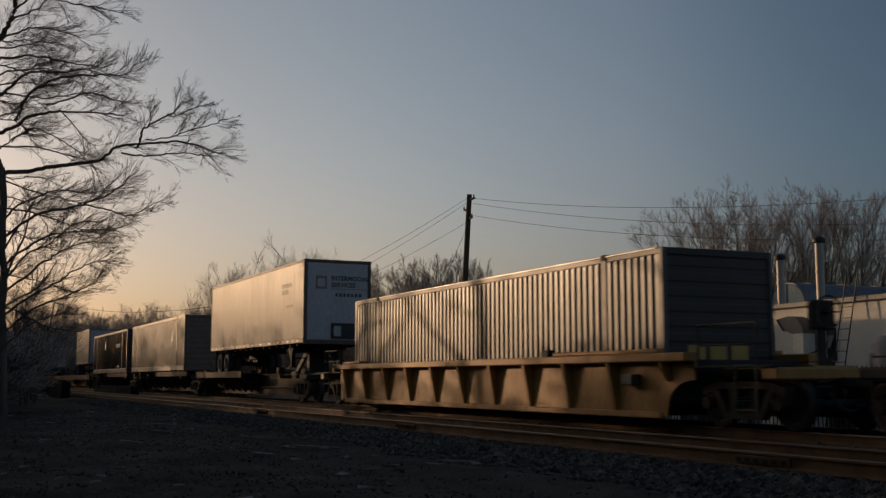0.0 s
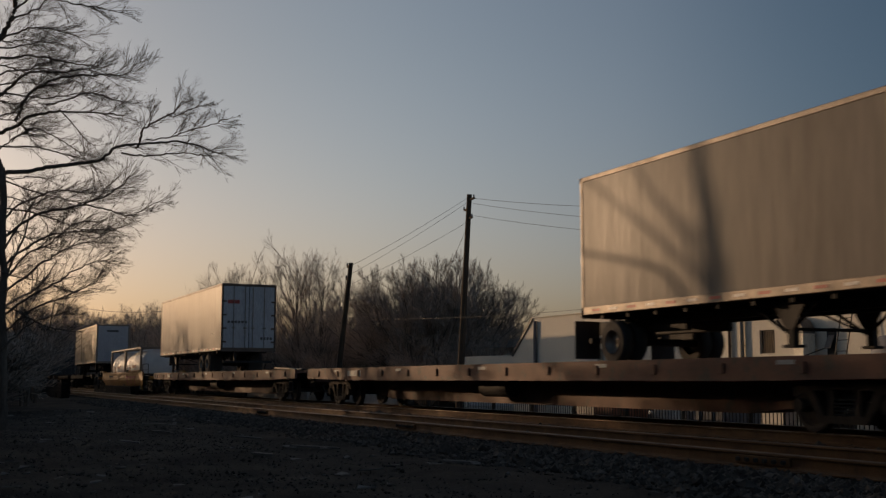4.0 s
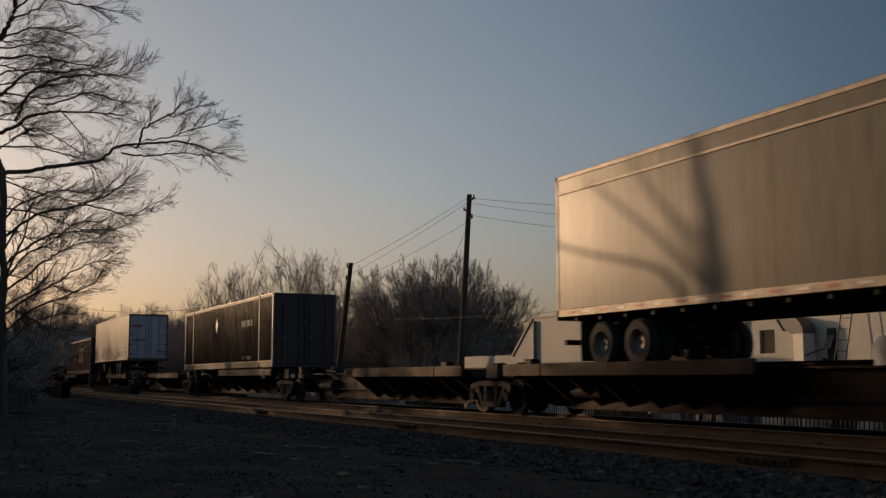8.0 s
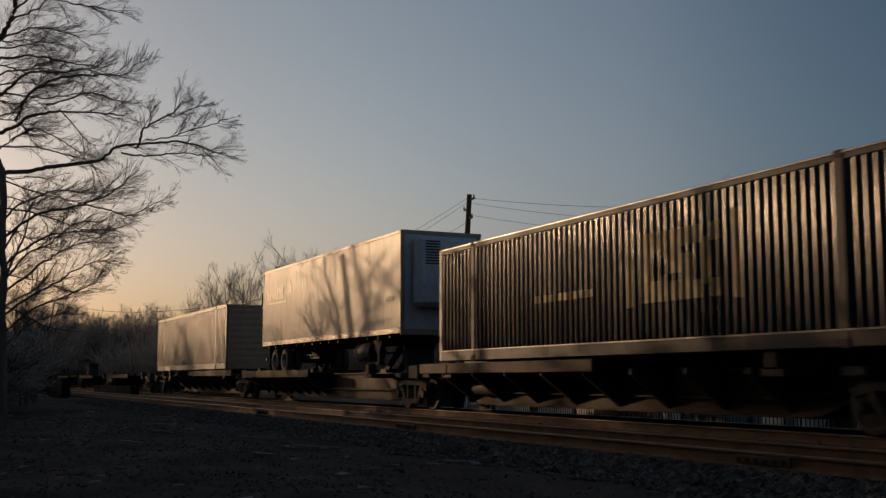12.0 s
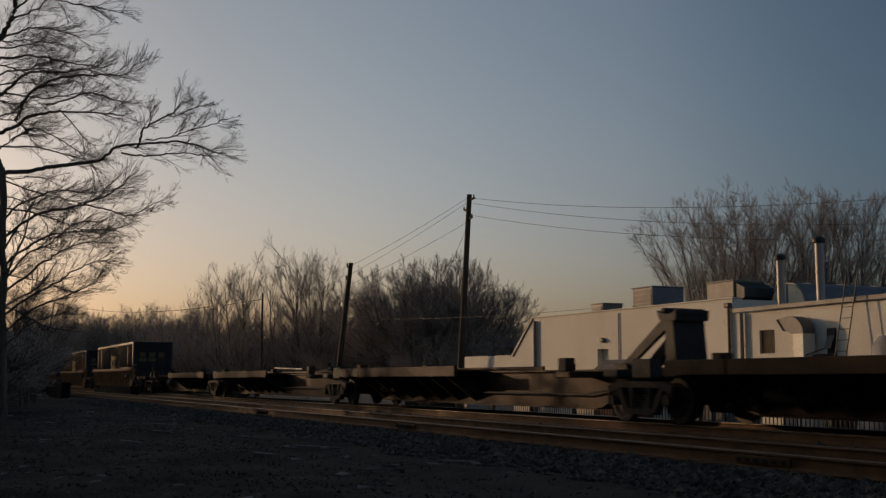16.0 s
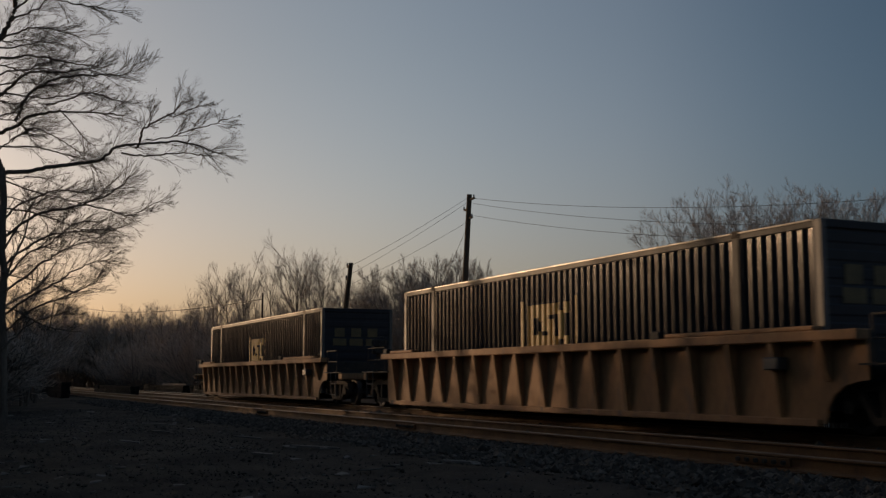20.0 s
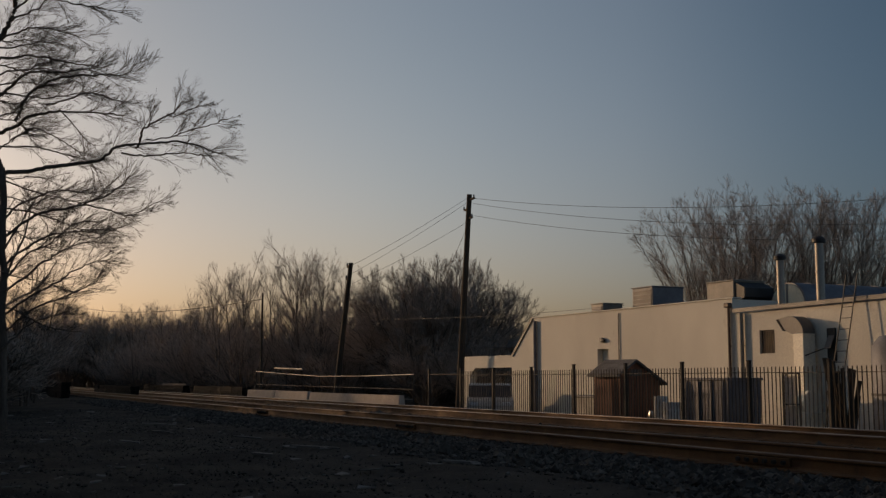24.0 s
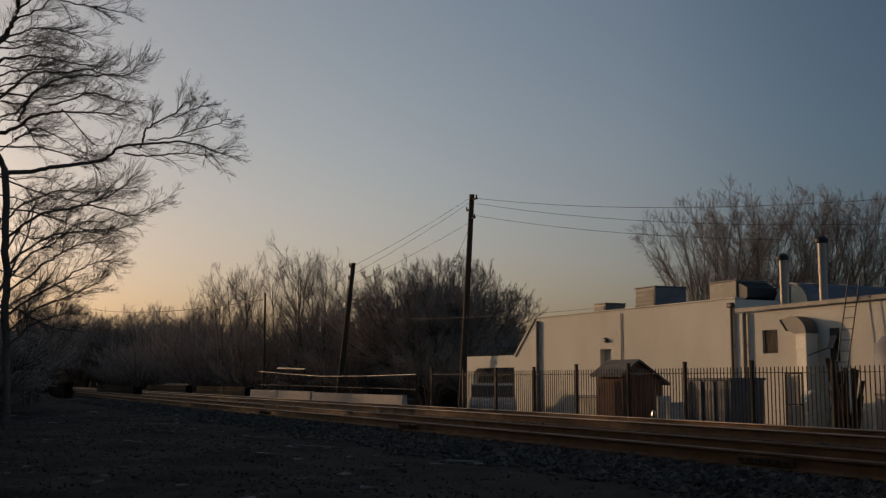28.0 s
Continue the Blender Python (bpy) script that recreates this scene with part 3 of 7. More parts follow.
def hitch(car, x, z, raised, d=1):
    """A trailer hitch on the sill: an A-shaped stanchion with a head plate, upright under a trailer's nose."""
    if raised:
        g = Geo().prism([(x - 0.14, z + 0.05), (x + 0.2, z + 0.05), (x + 0.13, z + 0.92), (x - 0.12, z + 0.92)], -0.27, 0.27)
        up = part("hitch", g, "under", car, "raised trailer hitch stanchion")
        for s in (-0.32, 0.32):
            part("stanchion_leg", Geo().prism([(x - 0.1, z), (x + 0.22, z), (x + 0.12, z + 0.98), (x - 0.12, z + 0.98)], s - 0.06, s + 0.06), "under", up)
            part("diagonal_strut", Geo().prism([(x - d * 1.75, z), (x - d * 1.45, z), (x - d * 0.02, z + 0.80), (x - d * 0.18, z + 0.98)], s - 0.05, s + 0.05), "under", up)
        part("head_plate", Geo().prism([(x - 0.28, z + 0.93), (x + 0.24, z + 0.90), (x + 0.27, z + 1.1), (x + 0.1, z + 1.04), (x - 0.1, z + 1.04), (x - 0.36, z + 1.12)], -0.40, 0.40), "under", up)
        part("lift_screw", Geo().prism([(x - d * 1.2, z + 0.05), (x - d * 0.75, z + 0.05), (x - d * 0.1, z + 0.62), (x - d * 0.12, z + 0.8)], -0.12, 0.12), "under", up)
        for a, b, h in ((-0.33, -0.16, 1.17), (0.1, 0.27, 1.13)):
            part("jaw", Geo().box(x + a, x + b, -0.34, 0.34, z + 1.0, z + h, 0.03), "under", up)
        part("foot_plate", Geo().box(*sorted((x - d * 1.9, x - d * 1.4)), -0.4, 0.4, z - 0.06, z + 0.1, 0.02), "under", up)
    else:
        down = part("hitch", Geo().box(x - 0.9, x + 0.2, -0.36, 0.36, z, z + 0.12, 0.03), "steel", car, "folded trailer hitch")
        part("head_plate", Geo().box(x - 0.2, x + 0.15, -0.42, 0.42, z + 0.08, z + 0.22, 0.04), "steel", down)
        part("lock_pin", Geo().rod((x - 0.1, -0.36, z + 0.12), (x - 0.1, -0.36, z + 0.34), 0.07, n=8), "steel", down)


def spine_platform(front, rear, deck, first, last, hitch_up, label):
    """One platform of an articulated spine car: a deep centre sill, a wheel deck at one end, outrigger arms, hitch and trucks.
    front and rear are the truck centres at 0 s. Heights here count from the railhead."""
    mid, half = (front + rear) / 2, (front - rear) / 2
    car = rolling("spine_car", label, "rail car", mid, RAIL_Z, "spine car platforms")
    # centre sill with a fish-belly bottom
    g = Geo().prism([(-half + 0.5, 1.02), (half - 0.5, 1.02), (half - 0.5, 0.80), (half - 1.0, 0.78), (half - 2.5, 0.22), (-half + 2.5, 0.22), (-half + 1.0, 0.78), (-half + 0.5, 0.80)], -0.34, 0.34)
    part("centre_sill", g, "spine", car, "brown steel centre sill")
    f = Geo().box(-half + 2.5, half - 2.5, -0.44, 0.44, 0.19, 0.225).box(-half + 0.5, half - 0.5, -0.44, 0.44, 1.0, 1.04)
    part("sill_flange", f, "spine", car)
    sgn = 1 if deck == "front" else -1
    boxed = "container" in label
    if boxed:
        for a, b in ((-half + 0.8, 1.9), (2.5, half - 1.4)):
            part("container_bed", Geo().box(a, b, -0.38, 0.38, 1.04, 1.27, 0.02), "steel", car)
    d0, d1 = sorted((sgn * (half - 1.1), sgn * (half - 9.7)))
    part("deck", Geo().box(d0, d1, -1.26, 1.26, 1.03, 1.08, 0.01), "spine", car)
    for s in (-1, 1):
        for a, b in ((d0, d0 + 1.7), (d0 + 1.74, d1)) if sgn < 0 else ((d0, d1 - 1.7), (d1 - 1.66, d1)):
            y0, y1 = (-1.33, -1.25) if s < 0 else (1.25, 1.33)
            part("side_channel", Geo().box(a, b, y0, y1, 0.98 if boxed else 0.90, 1.24 if boxed else 1.17, 0.012), "spine", car, "brown deck edge channel")
    k, stop = (-half + 2.4, half - 2.0) if boxed else (d0 + 0.5, d1)
    while k < stop:
        for s in (-1, 1):
            y = s * 1.24
            part("deck_bracket", Geo().prism([(s * 0.34, 0.26), (s * 0.34, 1.03), (y, 1.03), (y, 0.92)], k - 0.05, k + 0.05, "x"), "steel", car)
        k += 1.7 if boxed else 1.05
    for x in (-6.1, 6.1):
        if half > 6.4:
            for s in (-1, 1):
                a, b = sorted((s * 0.3, s * 1.22))
                g = Geo().box(x - 0.28, x + 0.28, a, b, 0.86, 1.0, 0.02).box(x - 0.16, x + 0.16, min(s * 1.0, s * 1.24), max(s * 1.0, s * 1.24), 1.0, 1.28, 0.02)
                part("container_pedestal", g, "spine", car)
    # end frames over the trucks
    for e, on in ((1, True), (-1, True)):
        x = e * (half - 0.1)
        g = Geo().box(x - 0.55, x + 0.55, -0.42, 0.42, 0.80, 1.06, 0.04).box(x - e * 0.9 - 0.25, x - e * 0.9 + 0.25, -1.1, 1.1, 0.86, 1.02, 0.03)
        g.box(x - 0.22, x + 0.22, -1.05, -0.8, 0.84, 1.22, 0.03)
        part("end_frame", g, "steel", car)
    if first:
        truck(car, half)
        coupler(car, half + 0.3, 1)
        ladder(car, half + 0.75, -1.15, 0.35, 1.2)
        part("end_sill", Geo().box(half + 0.3, half + 1.1, -1.3, 1.3, 0.82, 1.0, 0.03), "steel", car)
    truck(car, -half)
    if last:
        coupler(car, -half - 0.3, -1)
        ladder(car, -half - 0.75, -1.15, 0.35, 1.2)
        part("end_sill", Geo().box(-half - 1.1, -half - 0.3, -1.3, 1.3, 0.82, 1.0, 0.03), "steel", car)
        brake_wheel(car, -half - 0.45, -0.55, 1.62)
    if hitch_up:
        hitch(car, hitch_up[0] - mid, 1.06, hitch_up[1])
    tr = Geo().rod((-half + 3, -0.5, 0.62), (-half + 4.1, -0.5, 0.62), 0.2, n=12)
    part("air_tank", tr, "steel", car, smooth=True)
    part("brake_pipe", Geo().path([(-half + 0.8, -0.4, 0.75), (-half + 3, -0.46, 0.5), (half - 3, -0.46, 0.5), (half - 0.8, -0.4, 0.75)], 0.025), "steel", car)
    return car


def flat_car(front, rear, label):
    """An 89-foot flat car with deep side sills, stake pockets and bridge plates."""
    mid, half = (front + rear) / 2, (front - rear) / 2
    car = rolling("flat_car", label, "rail car", mid, RAIL_Z, "long flat cars")
    part("deck", Geo().box(-half, half, -1.32, 1.32, 1.05, 1.13, 0.01), "flat", car, "worn flat car deck")
    for s in (-1, 1):
        y0, y1 = (-1.36, -1.28) if s < 0 else (1.28, 1.36)
        sill = part("side_sill", Geo().prism([(-half, 1.19), (half, 1.19), (half, 0.86), (half - 4.5, 0.80), (-half + 4.5, 0.80), (-half, 0.86)], y0, y1), "flat", car, "oxide red side sill")
        for k in range(14):
            x = -half + 1.2 + k * (2 * half - 2.4) / 13
            yy = (-1.40, -1.36) if s < 0 else (1.36, 1.40)
            part("stake_pocket", Geo().box(x - 0.07, x + 0.07, *yy, 0.92, 1.1, 0.008), "flat", sill)
        for k in range(5):
            x = -half + 3 + k * 5.2
            yy = (-1.366, -1.361) if s < 0 else (1.361, 1.366)
            part("reflector", Geo().box(x - 0.2, x + 0.2, *yy, 1.06, 1.13), "mark_pale", sill, "worn white reflector patch")
    part("centre_sill", Geo().prism([(-half + 0.4, 1.05), (half - 0.4, 1.05), (half - 0.4, 0.75), (half - 5.5, 0.24), (-half + 5.5, 0.24), (-half + 0.4, 0.75)], -0.4, 0.4), "flat", car)
    k = -half + 4
    while k < half - 3.5:
        part("cross_bearer", Geo().prism([(-1.28, 0.86), (1.28, 0.86), (1.28, 1.05), (-1.28, 1.05)], k - 0.06, k + 0.06, "x"), "steel", car)
        k += 3.2
    for x in (half - 2.6, -half + 2.6):
        truck(car, x)
    for d in (-1, 1):
        coupler(car, d * half, d)
        part("bridge_plate", Geo().box(d * (half - 0.7) - 0.6, d * (half - 0.7) + 0.6, -1.1, -0.3, 1.15, 1.20, 0.01), "steel", car)
        ladder(car, d * (half - 0.5), -1.34, 0.3, 1.05)
    part("air_tank", Geo().rod((-1.2, -0.75, 0.62), (0.2, -0.75, 0.62), 0.22, n=12), "steel", car, smooth=True)
    marks(car, [(-9.6 + 0.17 * k, 0.14, 0.93, 1.1) for k in range(7)], -1.361, "mark_pale", "faded lettering bars")
    return car


def lettering(ob, words, size, at, material, label=""):
    """Painted words in the built-in font, 3 mm thick, in a plane given by the pose."""
    cu = bpy.data.curves.new("lettering", "FONT")
    cu.body, cu.size, cu.extrude, cu.resolution_u, cu.offset = words, size, 0.0015, 2, size * 0.035
    tmp = new("lettering", cu)
    me = bpy.data.meshes.new_from_object(tmp.evaluated_get(bpy.context.evaluated_depsgraph_get()))
    bpy.data.objects.remove(tmp)
    me.materials.clear()
    me.materials.append(M[material])
    return part("lettering", me, None, ob, label, at=at)


def marks(ob, rows, y, material, label=""):
    """Lettering that cannot be told: plain bars on the side at y. Rows of (x, width, bottom, top)."""
    for x, w, z0, z1 in rows:
        part("marking", Geo().box(x, x + w, y - 0.004, y + 0.004, z0, z1), material, ob, label)


def end_marks(ob, rows, x, material, label=""):
    for y, w, z0, z1 in rows:
        part("marking", Geo().box(x - 0.004, x + 0.004, y, y + w, z0, z1), material, ob, label)


def well_car(front, rear, body, top, ribs, material, label):
    """A single-well container car. body: (rear, front) of the well's sides; top: height of the top chord over the railhead."""
    mid = (front + rear) / 2
    ft, rt, b0, b1 = front - mid, rear - mid, body[0] - mid, body[1] - mid
    car = rolling("well_car", label, "rail car", mid, RAIL_Z, "container well cars")
    lo = 0.17
    for s in (-1, 1):
        y = s * 1.28
        ya, yb = sorted((y, y + s * 0.04))
        arch = 0.85
        side = [(b0 + 0.1, lo), (b1 - arch, lo), (b1 - 0.80, lo + 0.25), (b1 - 0.66, lo + 0.44), (b1 - 0.45, lo + 0.57), (b1 - 0.2, lo + 0.63), (b1, lo + 0.65), (b1, top), (b0, top), (b0, lo + 0.5)] if ribs != "smooth" else \
            [(b0 + 1.0, lo), (b1 - 1.3, lo), (b1 - 0.2, top - 0.5), (b1, top - 0.2), (b1, top), (b0, top), (b0, top - 0.2), (b0 + 0.2, top - 0.5)]
        if ribs != "smooth":
            part("well_side", Geo().prism(side, ya, yb), material, car, "dirty painted steel side of the well")
        else:
            fold, yi = top - 0.50, y - s * 0.20
            part("well_side", Geo().box(b0, b1, ya, yb, fold, top - 0.1), material, car, "yellow painted steel side of the well")
            g = Geo().add([(b0 + 1.0, yi, lo), (b1 - 1.3, yi, lo), (b1 - 0.2, y + s * 0.04, fold), (b0 + 0.2, y + s * 0.04, fold),
                           (b0 + 1.0, yi - s * 0.04, lo), (b1 - 1.3, yi - s * 0.04, lo), (b1 - 0.2, y, fold), (b0 + 0.2, y, fold)],
                          [(0, 1, 2, 3), (7, 6, 5, 4), (0, 4, 5, 1), (1, 5, 6, 2), (2, 6, 7, 3), (3, 7, 4, 0)])
            part("lower_side", g, material, car, "inward sloping lower side")
            if s < 0:
                for k in range(3):
                    xx = 2.1 + 1.35 * k
                    part("marking", Geo().box(xx, xx + 1.1, y - 0.046, y - 0.041, fold + 0.1, fold + 0.25), "red", car, "red block sign")
                    part("marking", Geo().add([(xx + 0.42, y - 0.045, fold - 0.005), (xx + 0.7, y - 0.045, fold - 0.005), (xx + 0.7, y + 0.085, fold - 0.42), (xx + 0.42, y + 0.085, fold - 0.42)], [(0, 1, 2, 3)]), "red", car)
                    part("marking", Geo().box(xx + 0.42, xx + 0.7, y - 0.046, y - 0.041, fold + 0.002, fold + 0.1), "red", car)
                marks(car, [(-5.3 + 0.2 * k, 0.13, fold + 0.17, fold + 0.33) for k in range(10)], y - 0.042, "mark_dark", "faded lettering bars")
        yc, yd = sorted((y - s * 0.02, y + s * (0.27 if ribs != "smooth" else 0.06)))
        part("top_chord", Geo().box(b0 - 0.02, b1 + 0.02, yc, yd, top - 0.14, top + 0.02, 0.02), material, car)
        part("bottom_chord", Geo().box(b0 + 0.6, b1 - 0.95 if ribs != "smooth" else b1 - 1.6, *sorted((y - s * (0.02 if ribs != "smooth" else 0.25), y + s * (0.11 if ribs != "smooth" else -0.18))), lo - 0.05, lo + 0.07, 0.015), material, car)
        if ribs != "smooth":
            n = ribs
            for k in range(n):
                x = b0 + 0.75 + k * (b1 - b0 - 1.5) / (n - 1)
                if x > b1 - arch - 0.05:
                    z = lo + 0.62
                else:
                    z = lo + 0.05
                w = 0.05
                g = Geo().prism([(y + s * 0.035, z), (y + s * 0.10, z + 0.02), (y + s * 0.27, top - 0.13), (y + s * 0.035, top - 0.13)], x - w, x + w, "x")
                part("side_post", g, material, car)
        else:
            part("side_seam", Geo().box(b0 + 0.2, b1 - 0.2, *sorted((y + s * 0.04, y + s * 0.055)), top - 0.2, top - 0.17), material, car)
        for x, gl in ((b0 + 0.5, 1.6), (b1 - 4.6, 3.7)):
            part("guide", Geo().box(x, x + gl, *sorted((y + s * 0.0, y + s * 0.2)), top + 0.022, top + 0.10, 0.02), material, car)
            part("lock", Geo().box(x - 0.36, x - 0.06, *sorted((y + s * 0.1, y + s * 0.26)), top - 0.02, top + 0.16, 0.03), "steel", car)
        if ribs != "smooth":
            part("end_box", Geo().box(b1 - 1.95, b1 - 1.6, *sorted((y + s * 0.035, y + s * 0.27)), top - 0.56, top - 0.36, 0.02), "box_rail", car, "small steel box on the side")
    part("well_floor", Geo().box(b0 + 0.3, b1 - 1.6, -1.36, 1.36, lo - 0.02, lo + 0.06), "steel", car)
    for e, tx, b in ((1, ft, b1), (-1, rt, b0)):
        a, c = sorted((b - e * 0.4, tx + e * 1.0))
        g = Geo().box(a, c, -0.5, 0.5, 0.80, 1.05, 0.04)
        part("end_platform", g, material, car)
        part("end_bulkhead", Geo().box(*sorted((b - e * 0.5, b - e * 0.2)), -1.26, 1.26, 0.75, top - 0.1, 0.03), "steel", car)
        part("end_sill", Geo().box(*sorted((tx + e * 0.75, tx + e * 1.15)), -1.35, 1.35, 0.82, 1.02, 0.03), material, car)
        part("walkway", Geo().box(*sorted((b - e * 0.1, tx + e * 1.1)), -1.40, -0.55, 1.03, 1.06), "steel", car)
        rails = Geo()
        for x in (b + e * 0.15, tx + e * 0.7):
            rails.rod((x, -1.36, 1.05), (x, -1.36, 1.75), 0.02, n=6)
        rails.rod((b + e * 0.15, -1.36, 1.75), (tx + e * 0.7, -1.36, 1.75), 0.02, n=6)
        rails.rod((b + e * 0.15, -1.36, 1.4), (tx + e * 0.7, -1.36, 1.4), 0.016, n=6)
        part("handrail", rails, "steel", car)
        ladder(car, tx + e * 0.45, -1.39, 0.25, 1.05, "step_ladder", 0.5, "box_rail")
        truck(car, tx)
        coupler(car, tx + e * 1.0, e)
    brake_wheel(car, ft + 0.75, 0.15, 1.95)
    return car

# ---- containers, trailers and tanks ----
def corrugated(x0, x1, z0, z1, y, s, pitch, depth, rounded=False):
    """A sheet in the x-z plane with upright ribs, trapezoid or rounded, that stand out by depth towards s."""
    n = max(1, round((x1 - x0) / pitch))
    p = (x1 - x0) / n
    xs = []
    for k in range(n):
        a = x0 + k * p
        if rounded:
            xs += [(a, 0)] + [(a + p * (0.60 - 0.38 * math.cos(math.pi * j / 10)), depth * math.sin(math.pi * j / 10)) for j in range(11)]
        else:
            xs += [(a, 0), (a + p * 0.34, 0), (a + p * 0.42, depth), (a + p * 0.84, depth), (a + p * 0.92, 0)]
    xs.append((x1, 0))
    g = Geo()
    v = [(x, y + s * d, z) for x, d in xs for z in (z0, z1)]
    f = [(2 * i, 2 * i + 2, 2 * i + 3, 2 * i + 1) for i in range(len(xs) - 1)]
    g.add(v, f)
    back = [(x0, y - s * 0.03, z0), (x1, y - s * 0.03, z0), (x1, y - s * 0.03, z1), (x0, y - s * 0.03, z1)]
    g.add(back, [(0, 1, 2, 3)])
    return g, xs


def patch(ob, xs, y, s, xa, xb, za, zb, material, label=""):
    """Paint on a ribbed side: a thin skin 4 mm over the ribs, cut to the rectangle."""
    def d_at(x):
        for (a, da), (b, db) in zip(xs, xs[1:]):
            if a <= x <= b:
                return da + (db - da) * ((x - a) / max(1e-6, b - a))
        return 0.0
    cut = [xa] + [x for x, _ in xs if xa < x < xb] + [xb]
    v = [(x, y + s * (d_at(x) + 0.004), z) for x in cut for z in (za, zb)]
    f = [(2 * i, 2 * i + 2, 2 * i + 3, 2 * i + 1) for i in range(len(cut) - 1)]
    part("marking", Geo().add(v, f), material, ob, label)


def blocky(ob, xs, y, s, x, z, h, material, label=""):
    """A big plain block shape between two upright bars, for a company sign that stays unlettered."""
    patch(ob, xs, y, s, x - 0.35 * h, x - 0.22 * h, z - 0.06, z + 1.12 * h, material, label)
    patch(ob, xs, y, s, x + 2.05 * h, x + 2.18 * h, z - 0.06, z + 1.12 * h, material, label)
    cuts = ((0.0, 0.25, ((0.0, 1.0),)), (0.25, 0.5, ((0.0, 0.3), (0.7, 1.0))), (0.5, 0.62, ((0.0, 0.38), (0.62, 1.0))), (0.66, 0.95, ((0.0, 0.28), (0.38, 1.0))),
            (0.95, 1.2, ((0.0, 0.64), (0.74, 1.0))), (1.24, 1.4, ((0.0, 0.25), (0.75, 1.0))), (1.4, 1.58, ((0.18, 0.82),)), (1.58, 1.78, ((0.0, 0.25), (0.75, 1.0))))
    for a, b, spans in cuts:
        for za, zb in spans:
            patch(ob, xs, y, s, x + a * h, x + b * h, z + za * h, z + zb * h, material, label)


def container(x_rear, x_front, z0, material, label, pitch=0.3, door_front=False, low_rail=0.26, signs=None, end=None):
    """A 53-foot domestic container: ribbed sides, corner posts, posts at the 40-foot points, rails, roof, plain and door ends."""
    L, W, H = x_front - x_rear, 2.58, 2.9
    ob = rolling("container", label, "container", (x_rear + x_front) / 2, z0, "shipping containers")
    h = L / 2
    dark = material in ("grey_box", "blue_box")
    rail = "rail_soot" if dark else "box_rail"
    # ends get darker copies of the side paint, with their shade in it
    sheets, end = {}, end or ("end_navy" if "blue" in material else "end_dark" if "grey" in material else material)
    for s in (-1, 1):
        y = s * (W / 2 - 0.064)
        g, xs = corrugated(-h + 0.12, h - 0.12, low_rail, H - 0.13, y, s, pitch, 0.055, dark)
        sheets[s] = (xs, y)
        part("side_panel", g, material, ob, "ribbed steel side panel", smooth=dark)
        a, b = sorted((s * (W / 2 - 0.1), s * W / 2))
        part("bottom_rail", Geo().box(-h + 0.1, h - 0.1, a, b, 0.0, low_rail, 0.015), rail if low_rail > 0.2 else material, ob)
        # thin proud strips in a pale colour draw the glint on both rails
        c, d = sorted((s * (W / 2 - 0.05), s * (W / 2 + 0.016)))
        part("rail_lip", Geo().box(-h + 0.18, h - 0.18, c, d, low_rail - 0.02, low_rail + 0.014, 0.006), "glint_strip", ob)
        part("top_rail", Geo().box(-h + 0.1, h - 0.1, a, b, H - 0.13, H - 0.01, 0.015), rail, ob)
        part("roof_lip", Geo().box(-h + 0.18, h - 0.18, c, d, H - 0.03, H + 0.004, 0.006), "glint_strip", ob)
        for x in (-h, h):
            a2, b2 = sorted((x, x - math.copysign(0.16, x)))
            part("corner_post", Geo().box(a2, b2, a - 0.005 if s < 0 else a, b + 0.005 if s > 0 else b, 0.0, H, 0.015), "box_rail", ob)
        for x in (-6.1, 6.1):
            c, d = sorted((s * (W / 2 - 0.09), s * (W / 2 + 0.012)))
            part("lift_post", Geo().box(x - 0.09, x + 0.09, c, d, 0.0, H + 0.015, 0.012), rail, ob)
            part("corner_casting", Geo().box(x - 0.1, x + 0.1, *sorted((s * (W / 2 - 0.16), s * (W / 2 + 0.02))), H - 0.1, H + 0.03, 0.015), "cast", ob)
            part("corner_casting", Geo().box(x - 0.1, x + 0.1, *sorted((s * (W / 2 - 0.16), s * (W / 2 + 0.02))), -0.02, 0.14, 0.015), "cast", ob)
    part("roof", Geo().box(-h + 0.02, h - 0.02, -W / 2 + 0.03, W / 2 - 0.03, H - 0.05, H, 0.01), material, ob)
    part("floor", Geo().box(-h + 0.05, h - 0.05, -W / 2 + 0.1, W / 2 - 0.1, 0.06, 0.16), "steel", ob)
    for e in (-1, 1):
        x = e * (h - 0.06)
        doors = (e > 0) == door_front
        if doors:
            for s in (-1, 1):
                a, b = sorted((s * 0.01, s * (W / 2 - 0.12)))
                door = part("door", Geo().box(*sorted((x, x + e * 0.05)), a, b, 0.14, H - 0.12, 0.012), end, ob, "container door with locking bars")
                for yy in (0.22, 0.86):
                    g = Geo().rod((x + e * 0.09, s * yy, 0.1), (x + e * 0.09, s * yy, H - 0.1), 0.02, n=6)
                    g.box(*sorted((x + e * 0.05, x + e * 0.11)), s * yy - 0.07, s * yy + 0.07, 1.1, 1.2, 0.008)
                    part("lock_rod", g, "box_rail", door)
                for k in range(4):
                    part("hinge", Geo().box(*sorted((x, x + e * 0.075)), *sorted((s * (W / 2 - 0.2), s * (W / 2 - 0.1))), 0.4 + 0.65 * k, 0.52 + 0.65 * k, 0.008), end, door)
        else:
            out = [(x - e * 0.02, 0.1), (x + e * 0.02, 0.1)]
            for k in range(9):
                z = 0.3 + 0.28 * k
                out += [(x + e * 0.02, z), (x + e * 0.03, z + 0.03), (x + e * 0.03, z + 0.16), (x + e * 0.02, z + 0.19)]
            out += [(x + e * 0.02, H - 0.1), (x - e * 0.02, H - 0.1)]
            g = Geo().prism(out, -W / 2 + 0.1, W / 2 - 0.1)
